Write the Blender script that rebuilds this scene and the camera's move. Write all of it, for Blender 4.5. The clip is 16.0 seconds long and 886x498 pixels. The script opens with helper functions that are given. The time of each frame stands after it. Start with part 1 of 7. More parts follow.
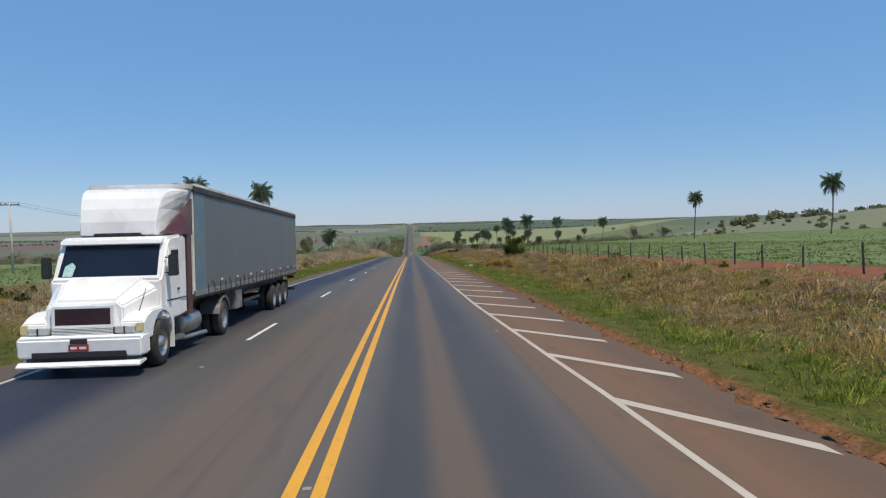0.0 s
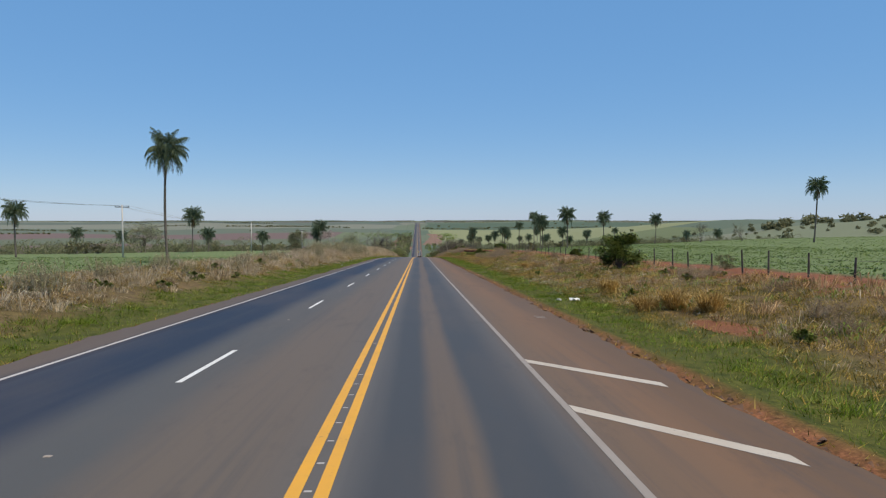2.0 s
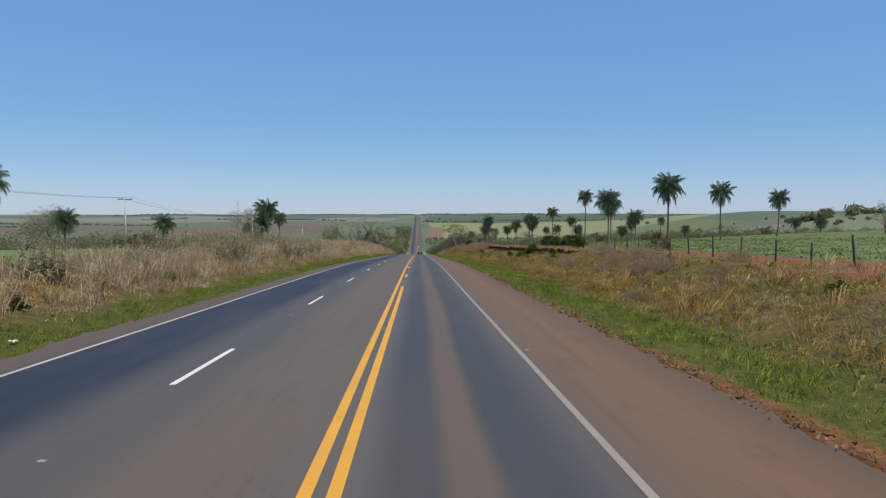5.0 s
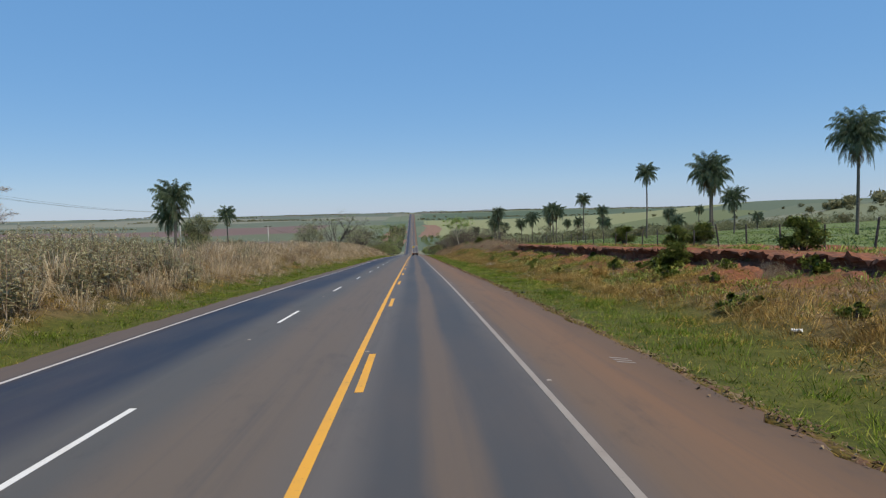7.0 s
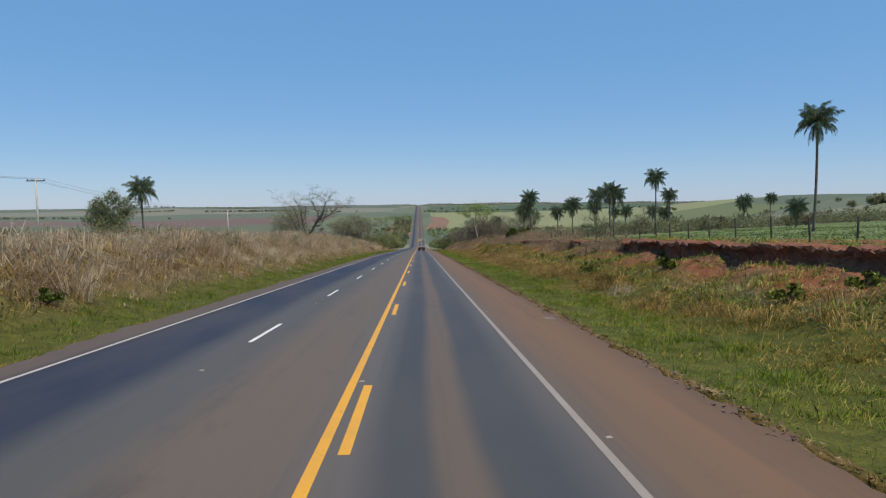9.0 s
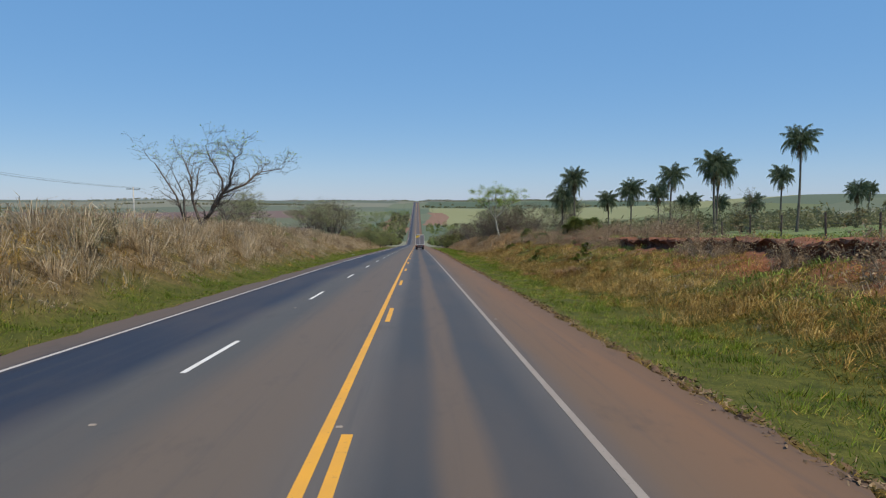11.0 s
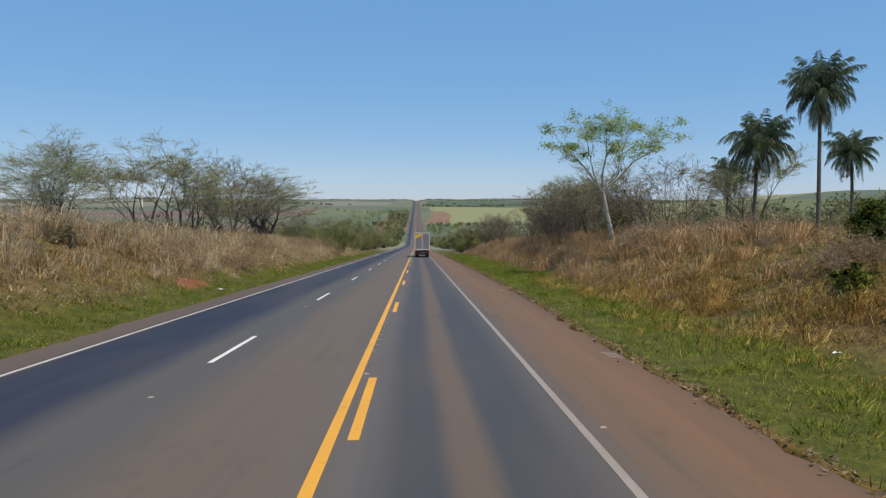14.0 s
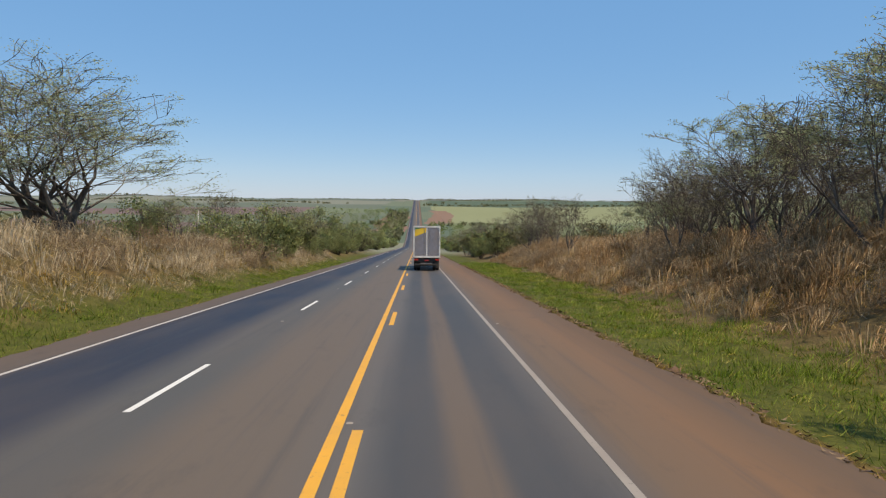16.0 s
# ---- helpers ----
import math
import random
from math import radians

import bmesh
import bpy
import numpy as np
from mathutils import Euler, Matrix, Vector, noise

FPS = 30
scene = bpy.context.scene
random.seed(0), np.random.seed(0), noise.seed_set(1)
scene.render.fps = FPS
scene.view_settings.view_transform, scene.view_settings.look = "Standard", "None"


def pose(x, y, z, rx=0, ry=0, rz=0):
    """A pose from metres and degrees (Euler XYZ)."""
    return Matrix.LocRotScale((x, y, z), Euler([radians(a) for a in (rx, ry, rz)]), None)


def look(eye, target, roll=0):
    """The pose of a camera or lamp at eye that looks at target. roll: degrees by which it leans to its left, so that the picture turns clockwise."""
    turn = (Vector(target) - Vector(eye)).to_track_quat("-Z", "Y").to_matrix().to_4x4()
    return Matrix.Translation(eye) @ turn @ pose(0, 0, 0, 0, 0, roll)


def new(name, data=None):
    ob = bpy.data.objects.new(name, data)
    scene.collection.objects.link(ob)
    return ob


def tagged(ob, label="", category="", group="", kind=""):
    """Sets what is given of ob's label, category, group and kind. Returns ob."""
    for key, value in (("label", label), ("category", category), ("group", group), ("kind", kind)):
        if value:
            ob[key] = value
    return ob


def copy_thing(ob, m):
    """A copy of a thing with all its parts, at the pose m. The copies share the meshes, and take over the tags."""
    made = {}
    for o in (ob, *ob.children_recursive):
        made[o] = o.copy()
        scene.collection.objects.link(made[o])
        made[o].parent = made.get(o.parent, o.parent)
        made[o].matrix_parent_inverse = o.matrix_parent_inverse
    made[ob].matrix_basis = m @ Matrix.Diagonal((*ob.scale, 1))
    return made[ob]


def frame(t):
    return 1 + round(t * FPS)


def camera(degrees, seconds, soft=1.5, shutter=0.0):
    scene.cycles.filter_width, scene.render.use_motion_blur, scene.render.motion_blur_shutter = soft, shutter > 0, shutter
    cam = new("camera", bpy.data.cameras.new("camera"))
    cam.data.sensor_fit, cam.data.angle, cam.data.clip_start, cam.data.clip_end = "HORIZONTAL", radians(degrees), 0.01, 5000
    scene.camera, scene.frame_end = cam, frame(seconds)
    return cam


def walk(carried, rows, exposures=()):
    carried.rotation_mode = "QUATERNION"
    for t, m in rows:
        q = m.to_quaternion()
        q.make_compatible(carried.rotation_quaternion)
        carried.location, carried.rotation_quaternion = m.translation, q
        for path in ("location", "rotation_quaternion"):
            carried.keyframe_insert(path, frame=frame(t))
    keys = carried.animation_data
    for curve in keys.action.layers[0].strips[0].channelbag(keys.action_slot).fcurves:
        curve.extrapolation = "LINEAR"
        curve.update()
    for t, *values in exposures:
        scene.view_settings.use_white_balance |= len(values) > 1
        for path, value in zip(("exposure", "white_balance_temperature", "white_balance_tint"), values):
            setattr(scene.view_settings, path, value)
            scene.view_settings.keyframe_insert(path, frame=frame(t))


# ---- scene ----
# The road runs straight along +y and falls into a valley: slope in degrees at distances along it.
SLOPE_Y = (-300, 0, 60, 120, 180, 240, 320, 400, 820, 900, 980, 2100, 2200, 5000)
SLOPE_D = (-1.75, -1.75, -2.4, -2.37, -2.37, -3.3, -3.17, -3.57, -3.57, 0, 1.58, 1.58, 0, 0)
_fine = np.arange(-300.0, 5001.0, 2.0)
_rise = np.tan(np.radians(np.interp((_fine[:-1] + _fine[1:]) / 2, SLOPE_Y, SLOPE_D))) * 2.0
_height = np.concatenate([[0.0], np.cumsum(_rise)])
_height -= np.interp(0.0, _fine, _height)
ROAD_Y = np.concatenate([np.arange(-60.0, 560.0, 2.0), np.arange(560.0, 2301.0, 10.0)])
ROAD_Z = np.interp(ROAD_Y, _fine, _height)


def road_z(y):
    """Height of the road's surface."""
    return np.interp(y, ROAD_Y, ROAD_Z)


EYE = 2.7
cam = camera(67.44, 16.0, 1.2)
# seconds, metres along the road, sideways, yaw, pitch, roll
PATH = (
    (0, -0.28, 0.094, -2.83, -2.47, 1.33), (0.5, 13.24, 0.126, -2.57, -2.54, -0.49),
    (1, 26.76, 0.106, -2.26, -2.51, -0.85), (1.5, 40.28, 0.027, -2.14, -2.54, -0.68),
    (2, 53.76, 0.089, -2.13, -2.62, 0.02), (2.5, 67.19, 0.068, -2.34, -2.21, 1.05),
    (3, 80.56, 0.088, -2.36, -2.71, 0.65), (3.5, 93.87, 0.001, -2.20, -2.73, 0.29),
    (4, 107.10, -0.070, -2.14, -3.05, 0.06), (6.5, 172.84, -0.052, -2.35, -3.22, 0.30),
    (7, 185.96, 0.082, -2.63, -3.32, 1.32), (7.5, 199.07, 0.114, -2.34, -3.41, 0.74),
    (8, 212.15, -0.002, -2.16, -3.69, 0.82), (8.5, 225.21, 0.012, -2.06, -3.74, 0.75),
    (9, 238.29, 0.039, -2.08, -3.91, 0.71), (9.5, 251.38, 0.034, -2.19, -4.19, 0.40),
    (12, 316.61, -0.026, -2.22, -4.18, -0.16), (12.5, 329.59, 0.002, -2.37, -4.18, 0.43),
    (13, 342.49, -0.012, -2.25, -4.13, 0.21), (13.5, 355.27, -0.171, -2.13, -4.13, -0.07),
    (14, 367.95, -0.098, -2.24, -4.15, -0.10), (14.5, 380.56, -0.110, -2.43, -4.20, -0.37),
    (15, 393.80, -0.099, -2.57, -4.33, 0.11), (15.5, 407.15, -0.107, -2.43, -4.18, -0.10),
    (16, 420.30, -0.138, -2.20, -4.07, -0.62),)
walk(cam, [(t, pose(x, s, float(road_z(s)) + EYE, 90 + p, r, yw)) for t, s, x, yw, p, r in PATH],
     exposures=((0.0, 0.0, 7400, 12), (9.0, 0.0, 7400, 12), (13.5, -0.03, 7500, 12), (14.0, 0.08, 7700, 13), (14.5, 0.2, 8000, 13), (16.0, 0.18, 8100, 13)))

# ---- sky and sun ----
SUN_TO = Vector((0.36, -0.33, 1.0)).normalized()
sky_world = bpy.data.worlds.new("clear_sky")
scene.world = sky_world
sky_world.use_nodes = True
_nt = sky_world.node_tree
_sky = _nt.nodes.new("ShaderNodeTexSky")
_sky.sky_type = "NISHITA"
_sky.sun_disc = False
_sky.sun_elevation = math.asin(SUN_TO.z)
_sky.sun_rotation = math.atan2(SUN_TO.x, SUN_TO.y)
_sky.altitude = 900
_sky.air_density, _sky.dust_density, _sky.ozone_density = 1.0, 0.2, 4.0
# a clear dry-season sky: an even, saturated blue down to a pale horizon
_soft, _sat = _nt.nodes.new("ShaderNodeGamma"), _nt.nodes.new("ShaderNodeHueSaturation")
_soft.inputs["Gamma"].default_value, _sat.inputs["Saturation"].default_value = 0.76, 1.4
_nt.links.new(_sky.outputs[0], _soft.inputs[0])
_nt.links.new(_soft.outputs[0], _sat.inputs["Color"])
_even = _nt.nodes.new("ShaderNodeMix")
_even.data_type = "RGBA"
_even.inputs[0].default_value = 0.56
_even.inputs[7].default_value = (0.79, 2.16, 4.72, 1)
_nt.links.new(_sat.outputs[0], _even.inputs[6])
_nt.links.new(_even.outputs[2], _nt.nodes["Background"].inputs[0])
_nt.nodes["Background"].inputs[1].default_value = 0.180
_sun = bpy.data.lights.new("sun", "SUN")
_sun.energy, _sun.angle, _sun.color = 3.6, radians(0.53), (1.0, 0.94, 0.80)
new("sun", _sun).matrix_world = look(SUN_TO * 100, (0, 0, 0))
# ---- materials ----
def shader(name, rough=0.8, metal=0.0, spec=0.5):
    m = bpy.data.materials.new(name)
    m.use_nodes = True
    b = m.node_tree.nodes["Principled BSDF"]
    b.inputs["Roughness"].default_value, b.inputs["Metallic"].default_value = rough, metal
    b.inputs["Specular IOR Level"].default_value = spec
    return m, m.node_tree, b


def node(nt, kind, **sets):
    n = nt.nodes.new(kind)
    for k, v in sets.items():
        n.inputs[k].default_value = v
    return n


def coords(nt):
    return nt.nodes.new("ShaderNodeTexCoord").outputs["Object"]


def fractal(nt, vec, scale, detail=4.0, rough=0.55, stretch=None):
    if stretch:
        mp = node(nt, "ShaderNodeMapping", Scale=stretch)
        nt.links.new(vec, mp.inputs[0])
        vec = mp.outputs[0]
    n = node(nt, "ShaderNodeTexNoise", Scale=scale, Detail=detail, Roughness=rough)
    nt.links.new(vec, n.inputs["Vector"])
    return n.outputs["Fac"]


def ramp(nt, fac, stops):
    r = nt.nodes.new("ShaderNodeValToRGB")
    e = r.color_ramp.elements
    while len(e) < len(stops):
        e.new(0.5)
    for el, (p, c) in zip(e, stops):
        el.position, el.color = p, (c, c, c, 1) if isinstance(c, (int, float)) else (*c, 1)
    nt.links.new(fac, r.inputs[0])
    return r.outputs[0]


def mix(nt, fac, a, b):
    n = nt.nodes.new("ShaderNodeMix")
    n.data_type = "RGBA"
    for sock, v in ((n.inputs[0], fac), (n.inputs[6], a), (n.inputs[7], b)):
        if isinstance(v, (int, float)):
            sock.default_value = v
        elif isinstance(v, tuple):
            sock.default_value = (*v, 1)
        else:
            nt.links.new(v, sock)
    return n.outputs[2]


def calc(nt, op, a, b=0.0, clamp=False):
    n = nt.nodes.new("ShaderNodeMath")
    n.operation, n.use_clamp = op, clamp
    for sock, v in zip(n.inputs, (a, b)):
        if isinstance(v, (int, float)):
            sock.default_value = v
        else:
            nt.links.new(v, sock)
    return n.outputs[0]


def bump(nt, bsdf, fac, strength=0.4, distance=0.02):
    n = node(nt, "ShaderNodeBump", Strength=strength, Distance=distance)
    nt.links.new(fac, n.inputs["Height"])
    nt.links.new(n.outputs[0], bsdf.inputs["Normal"])


def mottled(name, c1, c2, scale=3.0, c3=None, scale3=0.6, rough=0.8, metal=0.0, relief=0.3, depth=0.01, stretch=None, spec=0.5):
    """A surface whose colour wanders between c1 and c2 in fine grain and to c3 in larger stains."""
    m, nt, b = shader(name, rough, metal, spec)
    v = coords(nt)
    f = fractal(nt, v, scale, 6, 0.6, stretch)
    col = ramp(nt, f, ((0.32, c1), (0.68, c2)))
    if c3:
        col = mix(nt, ramp(nt, fractal(nt, v, scale3, 5), ((0.48, 0.0), (0.68, 0.85))), col, c3)
    nt.links.new(col, b.inputs["Base Color"])
    r = calc(nt, "ADD", rough - 0.08, calc(nt, "MULTIPLY", f, 0.16), True)
    nt.links.new(r, b.inputs["Roughness"])
    if relief:
        bump(nt, b, f, relief, depth)
    return m


def leafy(name, stops, scale=0.35, rough=0.6, passing=0.35, spec=0.15, tuft=1.6):
    """Blades and leaves: each one its own tint, drifting over tufts and over larger patches; some light comes through."""
    m, nt, b = shader(name, rough, 0, spec)
    rnd = nt.nodes.new("ShaderNodeNewGeometry").outputs["Random Per Island"]

    def wide(size, detail):
        f = fractal(nt, coords(nt), size, detail)
        return calc(nt, "ADD", calc(nt, "MULTIPLY", calc(nt, "SUBTRACT", f, 0.5), 2.4), 0.5, True)
    mixed = calc(nt, "ADD", calc(nt, "MULTIPLY", rnd, 0.34), calc(nt, "ADD", calc(nt, "MULTIPLY", wide(scale, 3), 0.33), calc(nt, "MULTIPLY", wide(tuft, 2), 0.33)))
    col = ramp(nt, mixed, stops)
    nt.links.new(col, b.inputs["Base Color"])
    tr = nt.nodes.new("ShaderNodeBsdfTranslucent")
    nt.links.new(col, tr.inputs[0])
    mx = nt.nodes.new("ShaderNodeMixShader")
    mx.inputs[0].default_value = passing
    out = nt.nodes["Material Output"]
    nt.links.new(b.outputs[0], mx.inputs[1])
    nt.links.new(tr.outputs[0], mx.inputs[2])
    nt.links.new(mx.outputs[0], out.inputs[0])
    return m


def asphalt_material():
    """Three kinds of asphalt side by side, with wheel tracks polished dark and soil dust between and beside them."""
    m, nt, b = shader("asphalt", 0.75)
    v = coords(nt)
    sep = nt.nodes.new("ShaderNodeSeparateXYZ")
    nt.links.new(v, sep.inputs[0])
    wob = calc(nt, "MULTIPLY", calc(nt, "SUBTRACT", fractal(nt, v, 0.35, 4, 0.6, (1, 0.12, 1)), 0.5), 0.6)
    x = calc(nt, "ADD", sep.outputs[0], wob)
    across = calc(nt, "DIVIDE", calc(nt, "ADD", x, 10.0), 16.0)

    def at(px):
        return (px + 10.0) / 16.0
    # fresh is dark asphalt with the sky's blue reflection mixed into its base colour
    dust, tar, fresh = (0.200, 0.107, 0.057), (0.055, 0.058, 0.064), (0.013, 0.021, 0.043)
    col = ramp(nt, across, (
        (at(-9.6), (0.12, 0.085, 0.068)), (at(-8.7), (0.11, 0.083, 0.07)), (at(-8.2), fresh), (at(-6.1), fresh), (at(-5.2), (0.088, 0.084, 0.08)),
        (at(-4.2), (0.084, 0.082, 0.078)), (at(-3.3), (0.138, 0.105, 0.079)), (at(-1.9), (0.136, 0.104, 0.079)), (at(-0.85), (0.115, 0.105, 0.098)), (at(-0.35), tar), (at(0.1), tar),
        (at(0.38), (0.132, 0.096, 0.071)), (at(0.75), (0.132, 0.096, 0.071)), (at(1.0), tar), (at(1.65), tar), (at(2.2), (0.10, 0.091, 0.086)), (at(2.75), (0.160, 0.102, 0.066)), (at(4.0), dust),
        (at(4.9), (0.140, 0.081, 0.047))))
    grain = fractal(nt, v, 60, 3, 0.7)
    patch = fractal(nt, v, 0.22, 5, 0.6, (1.6, 0.35, 1))
    col = mix(nt, ramp(nt, patch, ((0.4, 0.0), (0.75, 0.35))), col, (0.15, 0.108, 0.080))
    streak = ramp(nt, fractal(nt, v, 1.1, 5, 0.7, (3.0, 0.05, 1)), ((0.52, 0.0), (0.75, 0.45)))
    col = mix(nt, streak, col, (0.06, 0.06, 0.063))
    stain = ramp(nt, fractal(nt, v, 0.9, 7, 0.75, (1.0, 0.35, 1)), ((0.56, 0.0), (0.72, 0.42)))
    col = mix(nt, stain, col, (0.045, 0.044, 0.045))
    col = mix(nt, calc(nt, "MULTIPLY", grain, 0.25), col, (0.055, 0.052, 0.05))
    nt.links.new(col, b.inputs["Base Color"])
    rg = ramp(nt, across, ((at(-8.3), 0.85), (at(-8.0), 0.68), (at(-5.8), 0.68), (at(-5.0), 0.72), (at(2.2), 0.7), (at(2.8), 0.85)))
    nt.links.new(rg, b.inputs["Roughness"])
    b.inputs["Specular IOR Level"].default_value = 0.35
    bump(nt, b, grain, 0.25, 0.004)
    return m


def paint_material(name, col, worn):
    """Road paint, chipped where tyres cross it."""
    m, nt, b = shader(name, 0.65)
    v = coords(nt)
    chip = ramp(nt, fractal(nt, v, 9, 6, 0.75), ((0.60, 0.0), (0.70, 0.75)))
    dirt = ramp(nt, fractal(nt, v, 0.9, 4), ((0.35, 0.0), (0.8, 0.55)))
    c = mix(nt, dirt, col, worn)
    c = mix(nt, chip, c, (0.12, 0.10, 0.09))
    nt.links.new(c, b.inputs["Base Color"])
    return m


SOIL_PATCHES = ((8.9, 342.0, 0.6, 1.9), (-12.5, 405.0, 0.55, 2.2), (9.3, 232.0, 0.7, 2.0), (10.6, 76.0, 0.8, 2.4), (-12.6, 371.0, 0.35, 1.2))  # x, y, half width, half length


def ground_material():
    """Soil, verge turf, straw and, far off, a patchwork of fields with some haze in their colours."""
    m, nt, b = shader("ground", 0.95, 0, 0.15)
    v = coords(nt)
    sep = nt.nodes.new("ShaderNodeSeparateXYZ")
    nt.links.new(v, sep.inputs[0])
    x, y = sep.outputs[0], sep.outputs[1]
    wob = calc(nt, "MULTIPLY", calc(nt, "SUBTRACT", fractal(nt, v, 0.25, 5, 0.65), 0.5), 5.0)
    ax = calc(nt, "ADD", calc(nt, "ABSOLUTE", calc(nt, "ADD", x, 1.7)), wob)
    fine = fractal(nt, v, 2.2, 6, 0.7)
    mid = fractal(nt, v, 0.12, 4, 0.6)
    soil = ramp(nt, fine, ((0.3, (0.15, 0.052, 0.026)), (0.7, (0.29, 0.115, 0.058))))
    # turf and straw are kept dark: shade between the blades is in their colour
    turf = ramp(nt, fine, ((0.3, (0.036, 0.048, 0.009)), (0.7, (0.122, 0.119, 0.024))))
    straw = ramp(nt, fine, ((0.3, (0.070, 0.047, 0.022)), (0.7, (0.22, 0.150, 0.072))))
    crop = ramp(nt, fine, ((0.3, (0.11, 0.155, 0.060)), (0.7, (0.185, 0.225, 0.095))))
    wet = ramp(nt, calc(nt, "DIVIDE", y, 600.0, True), ((0.33, 0.0), (0.38, 1.0), (0.60, 1.0), (0.66, 0.0)))
    rightside = calc(nt, "GREATER_THAN", x, 0.0)
    band = calc(nt, "DIVIDE", calc(nt, "SUBTRACT", ax, calc(nt, "ADD", 10.2, calc(nt, "MULTIPLY", calc(nt, "MULTIPLY", wet, rightside), 3.0))), 2.2, True)
    near = mix(nt, band, turf, straw)
    edge = calc(nt, "SUBTRACT", 1.0, calc(nt, "DIVIDE", calc(nt, "SUBTRACT", calc(nt, "ABSOLUTE", calc(nt, "ADD", x, 2.05)), calc(nt, "SUBTRACT", 7.55, calc(nt, "MULTIPLY", rightside, ramp(nt, calc(nt, "DIVIDE", y, 500.0, True), ((0.2, 0.0), (0.4, 0.22), (0.5, 0.48), (0.72, 0.72), (0.77, 0.66), (0.81, 0.30), (0.86, 0.10)))))), calc(nt, "ADD", 0.28, calc(nt, "MULTIPLY", calc(nt, "MULTIPLY", calc(nt, "LESS_THAN", y, 150.0), calc(nt, "GREATER_THAN", x, 0.0)), 0.6)), True))
    edge = calc(nt, "MULTIPLY", calc(nt, "MULTIPLY", edge, 2.0, True), calc(nt, "ADD", calc(nt, "MULTIPLY", rightside, ramp(nt, calc(nt, "DIVIDE", y, 500.0, True), ((0.28, 0.75), (0.36, 0.15)))), 0.25))
    near = mix(nt, calc(nt, "MULTIPLY", edge, ramp(nt, fine, ((0.3, 0.5), (0.6, 1.0)))), near, soil)
    near = mix(nt, ramp(nt, mid, ((0.5, 0.0), (0.7, 0.6))), near, turf)
    # worn patches of bare red soil on the verges
    for px, py, hw, hl in SOIL_PATCHES:
        dx = calc(nt, "DIVIDE", calc(nt, "SUBTRACT", x, px), hw)
        dy = calc(nt, "DIVIDE", calc(nt, "SUBTRACT", y, py), hl)
        rr = calc(nt, "ADD", calc(nt, "ADD", calc(nt, "MULTIPLY", dx, dx), calc(nt, "MULTIPLY", dy, dy)), calc(nt, "MULTIPLY", wob, 0.12))
        near = mix(nt, ramp(nt, calc(nt, "DIVIDE", rr, 2.0, True), ((0.4, 0.9), (0.62, 0.0))), near, soil)
    # the crop begins beyond the fence; on the left a little further out
    wide = calc(nt, "DIVIDE", calc(nt, "SUBTRACT", calc(nt, "ABSOLUTE", x), 27.0), 1.5, True)
    near = mix(nt, wide, near, crop)
    # the farm track beside the fence
    tr = calc(nt, "ABSOLUTE", calc(nt, "SUBTRACT", calc(nt, "ADD", x, calc(nt, "MULTIPLY", wob, 0.2)), 24.4))
    near = mix(nt, ramp(nt, calc(nt, "DIVIDE", tr, 4.0, True), ((0.42, 1.0), (0.62, 0.0))), near, soil)
    # bare red soil in patches between the bank's edge and the fence
    strip = ramp(nt, calc(nt, "DIVIDE", calc(nt, "ABSOLUTE", calc(nt, "SUBTRACT", x, 21.2)), 5.0, True), ((0.5, 1.0), (0.9, 0.0)))
    near = mix(nt, calc(nt, "MULTIPLY", strip, ramp(nt, fractal(nt, v, 0.30, 4, 0.6), ((0.42, 0.0), (0.56, 1.0)))), near, soil)
    # red rubble that has slid down from the washed-out bank
    apron = ramp(nt, calc(nt, "DIVIDE", calc(nt, "ABSOLUTE", calc(nt, "SUBTRACT", calc(nt, "ADD", x, calc(nt, "MULTIPLY", wob, 0.25)), 15.2)), 5.0, True), ((0.22, 1.0), (0.5, 0.0)))
    along = ramp(nt, calc(nt, "DIVIDE", y, 600.0, True), ((0.335, 0.0), (0.355, 1.0), (0.53, 1.0), (0.58, 0.15)))
    near = mix(nt, calc(nt, "MULTIPLY", calc(nt, "MULTIPLY", apron, along), ramp(nt, fractal(nt, v, 0.5, 5, 0.65), ((0.40, 0.1), (0.55, 1.0)))), near, soil)
    # bare red soil where the bank is steep
    nz = nt.nodes.new("ShaderNodeSeparateXYZ")
    nt.links.new(nt.nodes.new("ShaderNodeNewGeometry").outputs["Normal"], nz.inputs[0])
    steep = ramp(nt, nz.outputs[2], ((0.60, 1.0), (0.74, 0.0)))
    near = mix(nt, steep, near, soil)
    # far fields, greyed: part of the distance haze is put into their colours
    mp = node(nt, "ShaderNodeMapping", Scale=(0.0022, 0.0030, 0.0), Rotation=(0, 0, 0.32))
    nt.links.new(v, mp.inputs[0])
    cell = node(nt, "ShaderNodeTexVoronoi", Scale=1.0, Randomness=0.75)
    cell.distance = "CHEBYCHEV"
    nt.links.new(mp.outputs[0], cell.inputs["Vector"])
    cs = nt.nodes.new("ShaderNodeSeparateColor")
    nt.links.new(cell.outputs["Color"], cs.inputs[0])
    hazed_lots = ramp(nt, cs.outputs[0], ((0.0, (0.117, 0.154, 0.102)), (0.2, (0.097, 0.133, 0.096)), (0.38, (0.203, 0.219, 0.131)), (0.5, (0.125, 0.158, 0.110)),
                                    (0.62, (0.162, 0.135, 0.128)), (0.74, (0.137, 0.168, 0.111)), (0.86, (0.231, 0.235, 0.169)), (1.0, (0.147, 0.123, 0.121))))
    hazed_lots = mix(nt, calc(nt, "MULTIPLY", fractal(nt, v, 0.02, 5, 0.7), 0.35), hazed_lots, (0.109, 0.128, 0.093))

